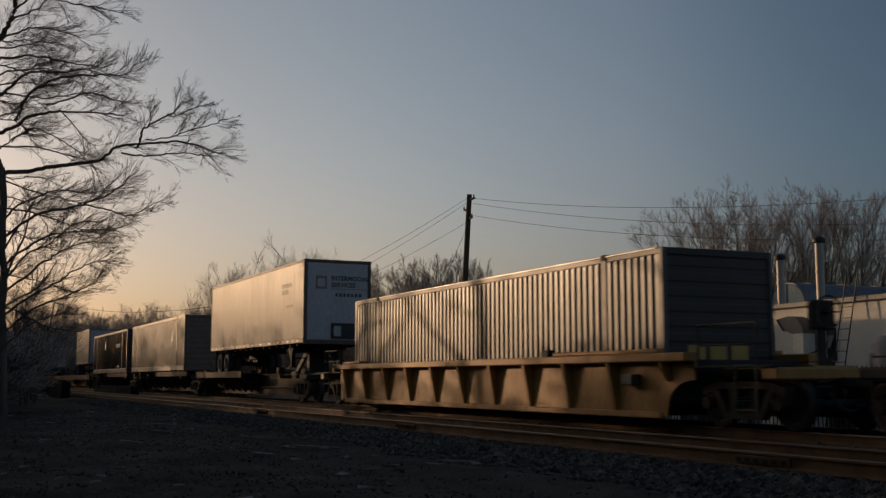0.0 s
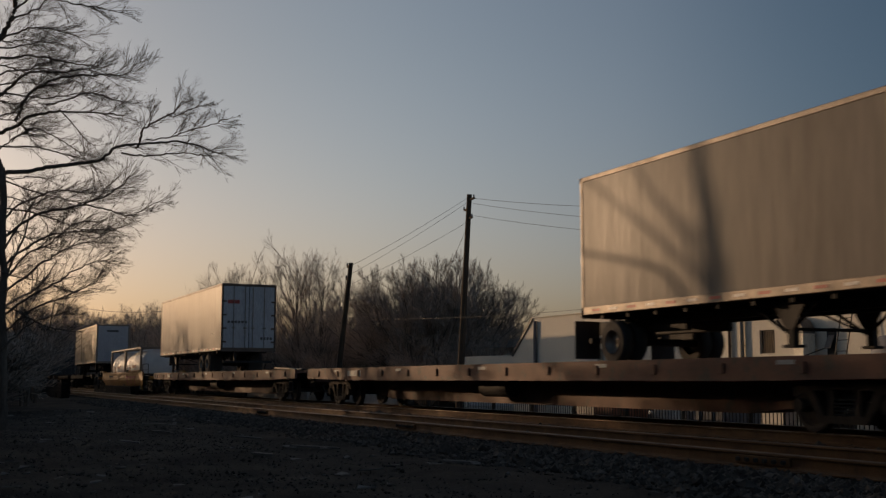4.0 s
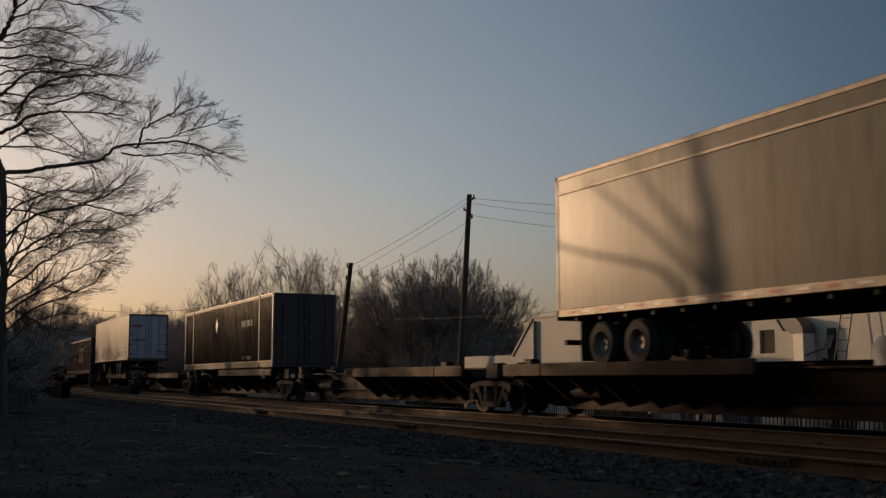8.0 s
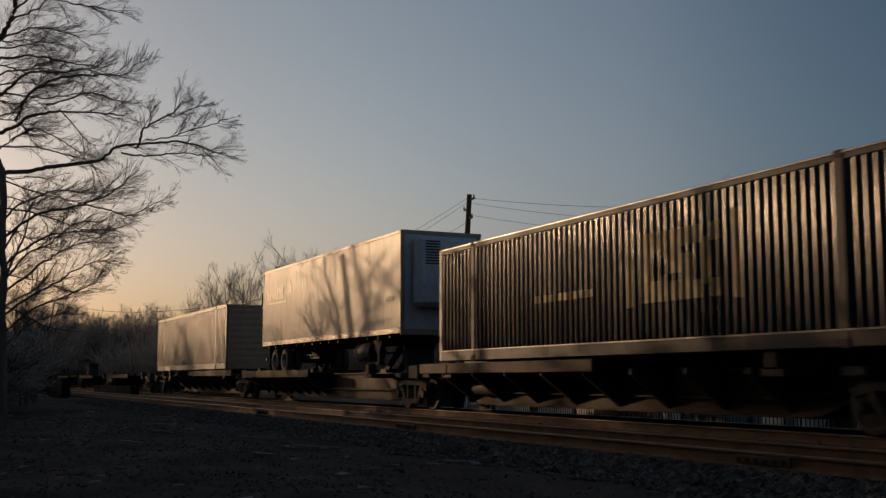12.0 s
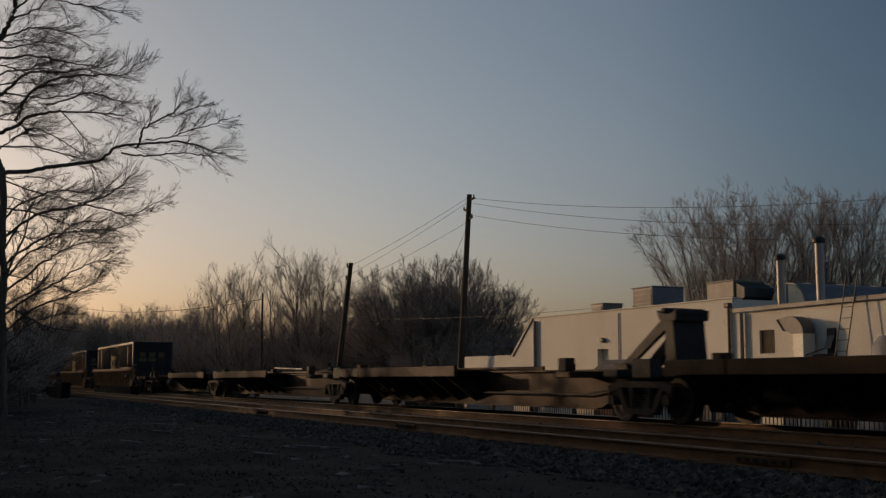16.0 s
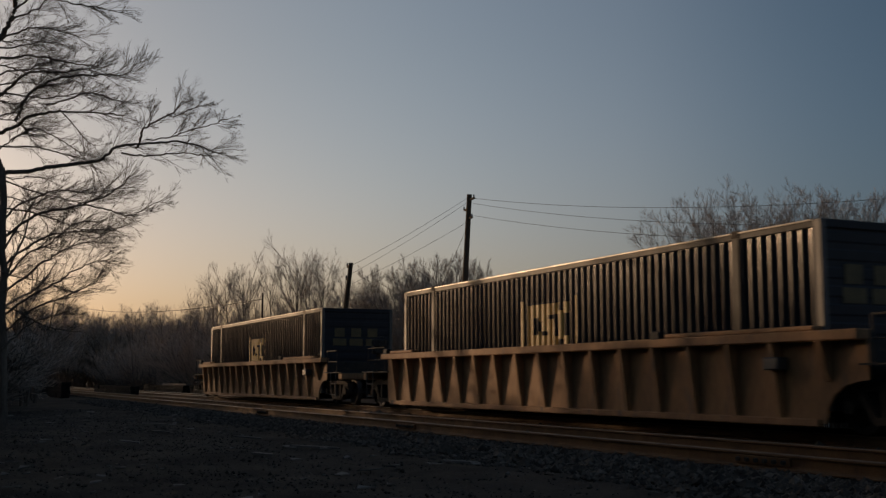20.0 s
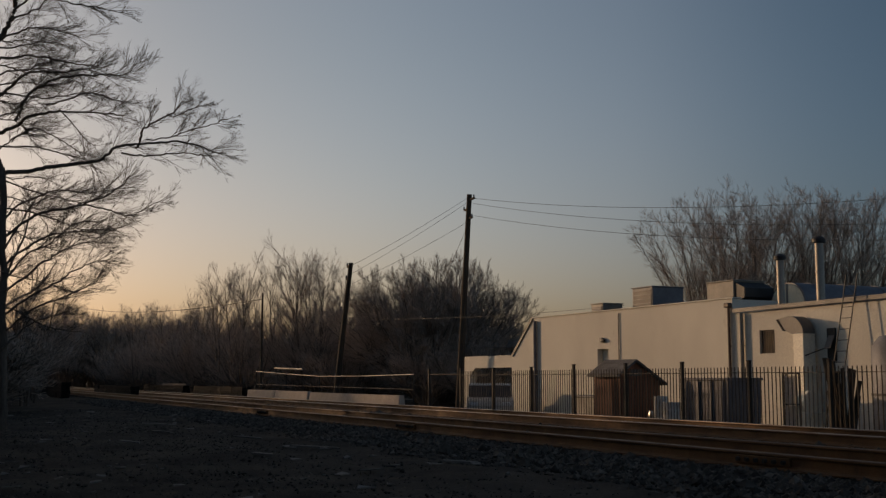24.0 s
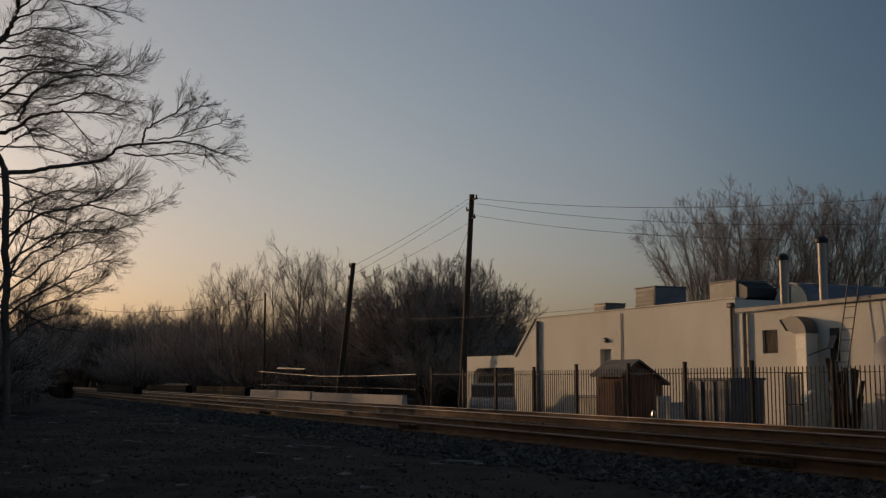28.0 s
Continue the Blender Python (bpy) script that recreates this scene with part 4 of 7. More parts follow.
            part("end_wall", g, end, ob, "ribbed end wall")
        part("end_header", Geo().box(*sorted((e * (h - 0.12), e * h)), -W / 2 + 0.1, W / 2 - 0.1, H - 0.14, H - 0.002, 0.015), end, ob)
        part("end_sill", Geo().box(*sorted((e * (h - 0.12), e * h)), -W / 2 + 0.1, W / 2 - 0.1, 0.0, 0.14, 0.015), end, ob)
    if signs:
        signs(ob, sheets[-1][0], sheets[-1][1], h)
    return ob


def tyre_set(ob, x, r, z, y):
    """A pair of tyres with a rim, the outer face at y."""
    s = 1 if y > 0 else -1
    for k, o in enumerate((0.0, 0.32)):
        yy = y - s * o
        prof = [(r * 0.55, 0), (r * 0.62, 0.02), (r * 0.9, 0.01), (r * 0.98, 0.05), (r, 0.09), (r, 0.19), (r * 0.98, 0.23), (r * 0.9, 0.27), (r * 0.55, 0.26)]
        t = part("tyre", Geo().lathe([(a, -s * b) for a, b in prof], (x, yy, z), "y", 24), "rubber", ob, smooth=True)
        rim = [(0.05, 0.12), (r * 0.3, 0.12), (r * 0.36, 0.16), (r * 0.5, 0.12), (r * 0.57, 0.02), (r * 0.6, 0.02)]
        part("rim", Geo().lathe([(a, -s * b) for a, b in rim], (x, yy, z), "y", 20), "rim", t, smooth=True)


def bogie(ob, x, axles, z_floor, deck):
    r = min(0.5, (z_floor - deck) / 2 - 0.02)
    zc = deck + r
    part("suspension", Geo().box(x - 1.5, x + 1.5, -0.55, -0.42, z_floor - 0.28, z_floor, 0.02).box(x - 1.5, x + 1.5, 0.42, 0.55, z_floor - 0.28, z_floor, 0.02), "under", ob)
    for k in range(axles):
        ax = x + (k - (axles - 1) / 2) * 1.25
        part("trailer_axle", Geo().rod((ax, -0.95, zc), (ax, 0.95, zc), 0.075, n=8).box(ax - 0.4, ax + 0.4, -0.53, -0.44, zc + 0.05, zc + 0.2, 0.02).box(ax - 0.4, ax + 0.4, 0.44, 0.53, zc + 0.05, zc + 0.2, 0.02), "under", ob)
        for y in (-1.24, 1.24):
            tyre_set(ob, ax, r, zc, y)


def trailer(x_rear, x_front, z_bot, height, deck, nose, axles, material, label, seams=1.22, extras=None, gear=True, edge="rail_alu"):
    """A highway van trailer riding on a car. nose: +1 when its front points the way the train goes."""
    L, W, H = x_front - x_rear, 2.58, height
    ob = rolling("semi_trailer", label, "trailer", (x_rear + x_front) / 2, z_bot, "van trailers")
    h = L / 2
    dk = deck - z_bot
    for s in (-1, 1):
        a, b = sorted((s * (W / 2 - 0.04), s * (W / 2 - 0.012)))
        n = max(1, round(L / seams))
        for k in range(n):
            xa, xb = -h + 0.05 + k * (L - 0.1) / n, -h + 0.05 + (k + 1) * (L - 0.1) / n
            part("side_sheet", Geo().box(xa + 0.001, xb - 0.001, a, b, 0.1, H - 0.06, 0.004), material, ob)
        c, d = sorted((s * (W / 2 - 0.06), s * W / 2))
        part("bottom_rail", Geo().box(-h, h, c, d, 0.0, 0.17, 0.012), edge, ob, "worn lower side rail")
        part("top_rail", Geo().box(-h, h, c, d, H - 0.1, H, 0.012), edge, ob, "upper side rail")
        k = -h + 0.4
        i = 0
        while k < h - 0.4:
            y = s * (W / 2 + 0.002)
            part("reflector", Geo().box(k, k + 0.28, y - 0.003, y + 0.003, 0.06, 0.11), ("red", "white")[i % 2], ob)
            k += 0.62
            i += 1
        for x in (-h, h):
            xa, xb = sorted((x, x - math.copysign(0.09, x)))
            part("corner_post", Geo().box(xa, xb, c, d + 0.002 if s > 0 else d, 0.0, H, 0.012), edge, ob)
    part("roof", Geo().box(-h + 0.02, h - 0.02, -W / 2 + 0.03, W / 2 - 0.03, H - 0.03, H + 0.004, 0.004), material, ob)
    part("floor", Geo().box(-h + 0.03, h - 0.03, -W / 2 + 0.06, W / 2 - 0.06, 0.02, 0.09), "under", ob)
    g = Geo()
    for y in (-0.42, 0.42):
        g.box(-h + 0.4, h - 0.4, y - 0.06, y + 0.06, -0.22, 0.02)
    k = -h + 0.6
    while k < h - 0.5:
        g.box(k - 0.04, k + 0.04, -W / 2 + 0.1, W / 2 - 0.1, -0.1, 0.02)
        k += 0.9
    part("chassis", g, "under", ob)
    # front wall and rear doors
    x = nose * h
    part("front_wall", Geo().box(*sorted((x, x - nose * 0.04)), -W / 2 + 0.05, W / 2 - 0.05, 0.02, H - 0.02, 0.01), "door_white", ob, "trailer front wall")
    for za, zb in ((H - 0.11, H + 0.006), (-0.05, 0.12)):
        part("front_edge", Geo().box(*sorted((x - nose * 0.03, x + nose * 0.025)), -W / 2 - 0.002, W / 2 + 0.002, za, zb, 0.012), edge, ob)
    for s in (-1, 1):
        part("front_corner", Geo().box(*sorted((x - nose * 0.05, x + nose * 0.02)), *sorted((s * (W / 2 - 0.15), s * (W / 2 + 0.001))), 0.12, H - 0.11, 0.03), edge, ob)
    xr = -nose * h
    for s in (-1, 1):
        door = part("door", Geo().box(*sorted((xr + nose * 0.04, xr - nose * 0.01)), *sorted((s * 0.012, s * (W / 2 - 0.09))), 0.12, H - 0.12, 0.012), "door_white", ob, "trailer rear door")
        for yy in (0.18, 0.72):
            rod = Geo().rod((xr - nose * 0.035, s * yy, 0.1), (xr - nose * 0.035, s * yy, H - 0.1), 0.018, n=6)
            rod.box(*sorted((xr - nose * 0.01, xr - nose * 0.06)), s * yy - 0.08, s * yy + 0.08, 1.0, 1.06, 0.008)
            part("lock_rod", rod, "rail_alu", door)
        for k in range(4):
            part("hinge", Geo().box(*sorted((xr, xr - nose * 0.03)), *sorted((s * (W / 2 - 0.24), s * (W / 2 - 0.06))), 0.35 + 0.62 * k, 0.43 + 0.62 * k, 0.006), edge, door)
    part("rear_frame", Geo().box(*sorted((xr, xr - nose * 0.02)), -W / 2, W / 2, H - 0.12, H, 0.008).box(*sorted((xr, xr - nose * 0.02)), -W / 2, W / 2, -0.06, 0.12, 0.008), edge, ob)
    g = Geo()
    for y in (-0.6, 0.6):
        g.box(*sorted((xr + nose * 0.06, xr + nose * 0.16)), y - 0.05, y + 0.05, -0.48, 0.0)
    g.box(*sorted((xr + nose * 0.05, xr + nose * 0.17)), -1.15, 1.15, -0.58, -0.47, 0.01)
    part("bumper", g, "under", ob)
    bx = 3.65 if nose < 0 else -(h - (2.2 if axles == 2 else 1.0))
    bogie(ob, bx, axles, -0.1, dk)
    for y in (-0.95, 0.95):
        part("mud_flap", Geo().box(bx - nose * 1.32 - 0.012, bx - nose * 1.32 + 0.012, y - 0.3, y + 0.3, dk + 0.12, -0.1), "rubber", ob)
    if gear:
        lx = nose * (h - 2.6)
        g = Geo()
        for y in (-0.85, 0.85):
            g.box(lx - 0.07, lx + 0.07, y - 0.07, y + 0.07, max(dk + 0.25, -0.85), 0.0, 0.008)
            g.box(lx - 0.14, lx + 0.14, y - 0.12, y + 0.12, max(dk + 0.2, -0.9), max(dk + 0.25, -0.85), 0.008)
            g.rod((lx - nose * 1.0, y, -0.05), (lx, y, -0.62), 0.03, n=6)
            g.rod((lx + nose * 0.6, y, -0.05), (lx, y, -0.5), 0.03, n=6)
        for y in (-0.85, 0.85):
            g.prism([(lx - 0.42, 0.0), (lx + 0.42, 0.0), (lx + 0.1, -0.5), (lx - 0.1, -0.5)], y - 0.09, y - 0.07)
        g.rod((lx, -0.85, -0.5), (lx, 0.85, -0.5), 0.03, n=6)
        g.rod((lx, -0.85, -0.05), (lx, 0.85, -0.6), 0.02, n=6)
        part("landing_gear", g, "under", ob)
        part("kingpin_plate", Geo().box(*sorted((nose * (h - 0.2), nose * (h - 1.6))), -0.5, 0.5, -0.16, -0.02, 0.02), "under", ob)
    if extras:
        extras(ob, h, H, W, nose)
    return ob


def tank_container(x_rear, x_front, z0, label):
    """A 20-foot tank container: a steel tank with dished ends, saddles, a frame, a walkway and plain markings."""
    L, W, H = x_front - x_rear, 2.44, 2.6
    h = L / 2
    ob = rolling("tank_container", label, "tank container", (x_rear + x_front) / 2, z0, "tank containers")
    r = 1.19
    prof = [(0.02, -h + 0.10), (0.5, -h + 0.12), (0.85, -h + 0.19), (1.08, -h + 0.34), (r, -h + 0.58), (r, -0.02), (r + 0.008, 0.0), (r, 0.02), (r, h - 0.58), (1.08, h - 0.34), (0.85, h - 0.19), (0.5, h - 0.12), (0.02, h - 0.10)]
    tank = part("tank", Geo().lathe(prof, (0, 0, 1.34), "x", 48), "tank", ob, "brushed steel tank", smooth=True)
    for x in (-h * 0.45, h * 0.45):
        part("band", Geo().lathe([(r + 0.001, -0.03), (r + 0.014, -0.03), (r + 0.014, 0.03), (r + 0.001, 0.03)], (x, 0, 1.34), "x", 48), "tank", tank, smooth=True)
    for x in (-h, h):
        xa, xb = sorted((x, x - math.copysign(0.14, x)))
        for y in (-1, 1):
            part("corner_post", Geo().box(xa, xb, *sorted((y * (W / 2 - 0.14), y * W / 2)), 0.0, H, 0.015), "tank_frame", ob)
        for z in (0.0, H - 0.14):
            part("end_beam", Geo().box(xa, xb, -W / 2 + 0.14, W / 2 - 0.14, z, z + 0.14, 0.012), "tank_frame", ob)
        for y in (-1, 1):
            part("end_brace", Geo().rod((x - math.copysign(0.07, x), y * (W / 2 - 0.1), 0.9), (x - math.copysign(0.07, x), y * 0.25, 0.12), 0.05, n=6), "tank_frame", ob)
    for y in (-1, 1):
        for z in (0.0, H - 0.1):
            part("side_beam", Geo().box(-h + 0.14, h - 0.14, *sorted((y * (W / 2 - 0.09), y * W / 2)), z, z + 0.1, 0.01), "tank_frame", ob)
    part("walkway", Geo().box(-h * 0.7, h * 0.75, -W / 2 + 0.05, -0.5, H - 0.06, H - 0.02), "steel", ob)
    part("manway", Geo().rod((0, 0, 2.4), (0, 0, 2.52), 0.28, n=16), "tank", ob)
    for k, w in enumerate((0.16, 0.13, 0.16, 0.13, 0.13, 0.14)):
        xx = -0.1 + 0.24 * k
        yy = -math.sqrt(r * r - 0.12 ** 2) - 0.012
        part("marking", Geo().box(xx, xx + w, yy, yy + 0.02, 1.32, 1.52 if k in (0, 5) else 1.46), "mark_orange", tank, "orange lettering bars")
    for z0_, z1_ in ((1.0, 1.18), (1.22, 1.4)):
        part("marking", Geo().box(-1.05, -0.75, -r - 0.014, -r + 0.02, z0_, z1_), "mark_orange", tank)
    for k in range(4):
        part("marking", Geo().box(-2.3, -1.75, -r - 0.01, -r + 0.02, 1.15 + 0.1 * k, 1.2 + 0.1 * k), "mark_dark", tank)
    return ob


# ---- make up the train, front to rear ----
spine_platform(6.4, -10.9, "rear", True, True, None, "empty brown spine car platform at the head of the cut")
well_car(-14.75, -34.65, (-33.9, -15.7), 1.28, 11, "well", "dirty yellow well car holding one container")
spine_platform(-38.65, -56.1, "rear", True, False, (-40.2, True), "brown spine car platform carrying a white trailer")
spine_platform(-56.1, -74.7, "front", False, False, None, "brown spine car platform carrying a tan container")
spine_platform(-74.7, -92.2, "front", False, True, None, "brown spine car platform carrying a dark container")
flat_car(-94.6, -121.9, "oxide red flat car with one short trailer")
flat_car(-123.4, -150.8, "oxide red flat car with a white trailer at its rear")
well_car(-153.3, -173.0, (-171.8, -154.6), 1.29, "smooth", "well", "yellow well car holding two steel tanks")
spine_platform(-176.7, -193.1, "rear", True, False, (-178.4, True), "brown spine car platform carrying a pale trailer")
spine_platform(-193.1, -210.0, "front", False, False, (-206.5, False), "empty brown spine car platform")
spine_platform(-210.0, -227.4, "front", False, False, None, "brown spine car platform carrying a dark container")
spine_platform(-227.4, -244.5, "front", False, False, (-240.5, False), "empty brown spine car platform")
spine_platform(-244.5, -260.8, "front", False, True, (-258.8, True), "brown spine car platform carrying a white trailer")
spine_platform(-265.0, -282.4, "rear", True, False, None, "brown spine car platform carrying a blue container")
spine_platform(-282.4, -300.7, "rear", False, False, (-284.6, True), "brown spine car platform carrying a refrigerated trailer")
spine_platform(-300.7, -318.7, "front", False, True, None, "brown spine car platform carrying a pale container")
spine_platform(-322.7, -338.8, "rear", True, False, (-324.6, False), "empty brown spine car platform")
spine_platform(-338.8, -356.0, "rear", False, False, (-341.0, False), "empty brown spine car platform")
spine_platform(-356.0, -373.4, "rear", False, False, (-356.0, True), "empty brown spine car platform with a raised hitch")
spine_platform(-373.4, -390.6, "rear", False, False, (-376.0, False), "empty brown spine car platform")
spine_platform(-390.6, -407.2, "front", False, True, (-404.5, False), "empty brown spine car platform")
well_car(-410.9, -430.3, (-429.6, -411.4), 1.53, 17, "well_old", "dusty tan well car holding a blue container")
well_car(-434.6, -453.8, (-453.0, -434.9), 1.53, 17, "well_old", "dusty tan well car holding a blue container")
well_car(-458.0, -477.3, (-476.6, -458.4), 1.53, 17, "well_old", "dusty tan well car at the tail of the train")


def sign_yellow(xc, zc, h, small, paint="yellow"):
    def put(ob, xs, y, half):
        if h == 0:
            end_marks(ob, [(-0.75 + 0.5 * k, 0.4, 0.75, 1.1) for k in range(3)], half - 0.026, "yellow", "yellow block sign on the end")
            return
        blocky(ob, xs, y, -1, xc, zc, h, paint, "faded yellow block sign")
        for k in range(8):
            patch(ob, xs, y, -1, small[0] + 0.3 * k, small[0] + 0.3 * k + 0.2, small[1], small[1] + 0.16, paint)
        # end sign in the yellow that has the end's shade in it
        for k in range(3):
            ya = -0.88 + 0.6 * k
            end_marks(ob, [(ya, 0.48, 1.62, 1.86), (ya + 0.06, 0.36, 1.92, 2.22)], half - 0.026, "yellow_dim", "yellow block sign, darkened for the shaded end")
    return put


def sign_diamond(xd):
    def put(ob, xs, y, half):
        y0 = y - 0.058
        part("marking", Geo().prism([(xd - 0.22, 2.0), (xd, 1.65), (xd + 0.22, 2.0), (xd, 2.35)], y0 - 0.004, y0), "mark_pale", ob, "white diamond marking")
        for k in range(6):
            patch(ob, xs, y, -1, 3.2 + 0.3 * k, 3.4 + 0.3 * k, 1.75, 2.0, "mark_pale")
            patch(ob, xs, y, -1, 3.4 + 0.25 * k, 3.52 + 0.25 * k, 0.35, 0.5, "mark_pale")
        e = half - 0.02
        part("marking", Geo().prism([(-1.0, 1.72), (-0.8, 1.47), (-0.6, 1.72), (-0.8, 1.97)], e, e + 0.006, "x"), "mark_pale", ob, "white diamond on the end")
        end_marks(ob, [(-0.38 + 0.22 * k, 0.15, 1.68, 1.86) for k in range(6)], e + 0.003, "mark_pale")
    return put


def sign_tan(ob, xs, y, half):
    y0 = y - 0.058
    part("marking", Geo().prism([(4.6, 1.75), (4.82, 1.4), (5.04, 1.75), (4.82, 2.1)], y0 - 0.004, y0), "mark_pale", ob, "white diamond marking")


SPINE_Z, DECK_Z = 1.564, RAIL_Z + 1.08
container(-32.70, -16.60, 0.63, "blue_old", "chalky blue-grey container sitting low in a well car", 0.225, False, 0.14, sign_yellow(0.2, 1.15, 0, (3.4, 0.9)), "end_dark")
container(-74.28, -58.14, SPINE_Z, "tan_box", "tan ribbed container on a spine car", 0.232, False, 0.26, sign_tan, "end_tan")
container(-92.60, -76.45, SPINE_Z, "grey_box", "dark grey ribbed container with a white diamond", 0.216, False, 0.26, sign_diamond(-1.8))
container(-227.18, -211.05, SPINE_Z, "grey_box", "dark grey ribbed container with its doors forward", 0.216, True, 0.26, sign_diamond(-1.2))
container(-280.08, -263.95, SPINE_Z, "blue_box", "dark blue container with a faded yellow sign", 0.21, False, 0.26, sign_yellow(1.0, 0.95, 1.3, (-3.0, 1.2), "yellow_faded"))
container(-319.1, -302.95, SPINE_Z, "tan_box", "pale ribbed container with rust streaks", 0.232, False, 0.26)
for x0, x1 in ((-428.45, -412.3), (-451.87, -435.74), (-475.2, -459.06)):
    container(x0, x1, 0.63, "blue_box", "dark blue container with a yellow sign in a well car", 0.235, False, 0.14, sign_yellow(-1.0, 1.15, 0.95, (2.2, 1.05)))


def nose_sign(ob, h, H, W, nose):
    x = nose * (h + 0.004)
    end_marks(ob, [(-0.85, 0.42, 1.95, 2.42)], x, "mark_brown", "square company sign")
    lettering(ob, "INTERMODAL", 0.23, pose(x + 0.003, -0.26, 2.27, 90, 0, 90), "mark_dark", "dark painted words")
    lettering(ob, "SERVICES", 0.23, pose(x + 0.003, -0.26, 2.03, 90, 0, 90), "mark_dark", "dark painted words")
    part("marking", Geo().box(x - 0.004, x + 0.004, -0.26, 1.05, 1.95, 1.965), "mark_dark", ob)
    part("marking", Geo().box(x, x + 0.006, -0.78, -0.50, 2.03, 2.34), "door_white", ob)
    end_marks(ob, [(-0.1 + 0.15 * k, 0.1, 1.68, 1.8) for k in range(7)], x, "mark_dark")
    part("vent_window", Geo().box(*sorted((x - 0.01, x + nose * 0.03)), -0.25, 0.75, 0.15, 0.72, 0.01), "dark_metal", ob, "dark placard holder")
    part("placard", Geo().box(*sorted((x, x + nose * 0.036)), -0.15, 0.12, 0.25, 0.62), "mark_pale", ob)
    y = -W / 2 + 0.008
    lettering(ob, "INTERMODAL", 0.21, pose(4.35, y - 0.006, 2.12, 90, 0, 0), "mark_dark", "dark painted words")
    lettering(ob, "SERVICES", 0.21, pose(4.35, y - 0.006, 1.88, 90, 0, 0), "mark_dark", "dark painted words")
    marks(ob, [(4.9 + 0.16 * k, 0.1, 1.35, 1.45) for k in range(6)], y, "mark_dark")
    part("side_placard", Geo().box(3.2, 3.65, y - 0.012, y + 0.004, 0.35, 0.6), "white_side", ob)


def shield(ob, h, H, W, nose):
    y = -W / 2 + 0.010
    out = [(-0.5, 0.35), (-0.5, -0.25), (-0.3, -0.6), (0.0, -0.78), (0.3, -0.6), (0.5, -0.25), (0.5, 0.35), (0.0, 0.5)]
    xc, zc = h - 1.9, 1.75
    part("marking", Geo().prism([(xc + a, zc + b) for a, b in out], y - 0.006, y), "mark_brown", ob, "brown shield sign")
    part("marking", Geo().prism([(xc + 0.8 * a, zc - 0.06 + 0.8 * b) for a, b in out], y - 0.010, y - 0.006), "white_side", ob)
    for k in range(3):
        part("marking", Geo().box(xc - 0.32 + 0.23 * k, xc - 0.14 + 0.23 * k, y - 0.014, y - 0.010, zc - 0.35, zc + 0.05), "mark_brown", ob)
    part("belt_rail", Geo().box(-h + 0.1, h - 0.1, y - 0.02, y, H - 0.42, H - 0.36, 0.006), "rail_alu", ob, "raised belt strip")
    x = nose * (h + 0.004)
    end_marks(ob, [(-0.5, 0.9, 2.45, 2.6)], x, "mark_dark")
    end_marks(ob, [(0.55, 0.4, 0.3, 0.75)], x, "mark_dark")
    part("front_box", Geo().box(*sorted((x, x + nose * 0.05)), -0.7, -0.35, 0.3, 0.85, 0.01), "door_white", ob)


def rear_signs(ob, h, H, W, nose):
    x = -nose * (h + 0.014)
    end_marks(ob, [(-1.0, 0.55, 2.15, 2.32)], x, "red", "red lettering bar")
    end_marks(ob, [(-1.0 + 0.16 * k, 0.11, 1.25, 1.36) for k in range(6)], x, "mark_dark")
    end_marks(ob, [(0.55 + 0.15 * k, 0.1, 0.5, 0.62) for k in range(4)], x, "mark_dark")
    y = -W / 2 + 0.008
    marks(ob, [(h - 2.1 + 0.12 * k, 0.08, 0.76, 0.87) for k in range(7)], y, "mark_dark", "dark lettering bars")
    part("marking", Geo().prism([(-1.3, 0.75), (-1.1, 0.45), (-0.9, 0.75), (-1.1, 1.05)], y - 0.004, y), "mark_dark", ob)
    part("marking", Geo().prism([(-1.25, 0.75), (-1.1, 0.52), (-0.95, 0.75), (-1.1, 0.98)], y - 0.008, y - 0.004), "white_side", ob)


def air_ride(ob, h, H, W, nose):
    rear_signs(ob, h, H, W, nose)
    lettering(ob, "AIR RIDE EQUIPPED", 0.135, pose(h - 2.55, -W / 2 + 0.002, 0.56, 90, 0, 0), "mark_dark", "dark painted words")


def reefer(ob, h, H, W, nose):
    x = nose * h
    unit = part("cooling_unit", Geo().box(*sorted((x, x + nose * 0.55)), -0.95, 0.95, 0.75, 2.75, 0.12), "door_white", ob, "white refrigeration unit on the nose")
    for k in range(9):
        part("louvre", Geo().box(*sorted((x + nose * 0.55, x + nose * 0.575)), -0.75, -0.3, 1.95 + 0.08 * k, 1.99 + 0.08 * k), "dark_metal", unit)
    part("fuel_tank", Geo().rod((h - 4.4, -0.75, -0.45), (h - 3.1, -0.75, -0.45), 0.3, n=16), "under", ob, smooth=True)
    y = -W / 2 + 0.008
    marks(ob, [(-h + 0.6 + 0.32 * k, 0.22, 1.75, 2.2) for k in range(7)], y, "mark_brown", "brown lettering bars")
    marks(ob, [(-h + 0.6, 2.6, 1.6, 1.66)], y, "mark_brown")
    part("marking", Geo().prism([(-h + 3.0, 1.9), (-h + 3.9, 1.9), (-h + 3.5, 2.45), (-h + 3.4, 2.0)], y - 0.004, y + 0.003), "mark_brown", ob)
    marks(ob, [(h - 1.1 + 0.16 * k, 0.11, 0.95, 1.1) for k in range(4)], y, "mark_dark")


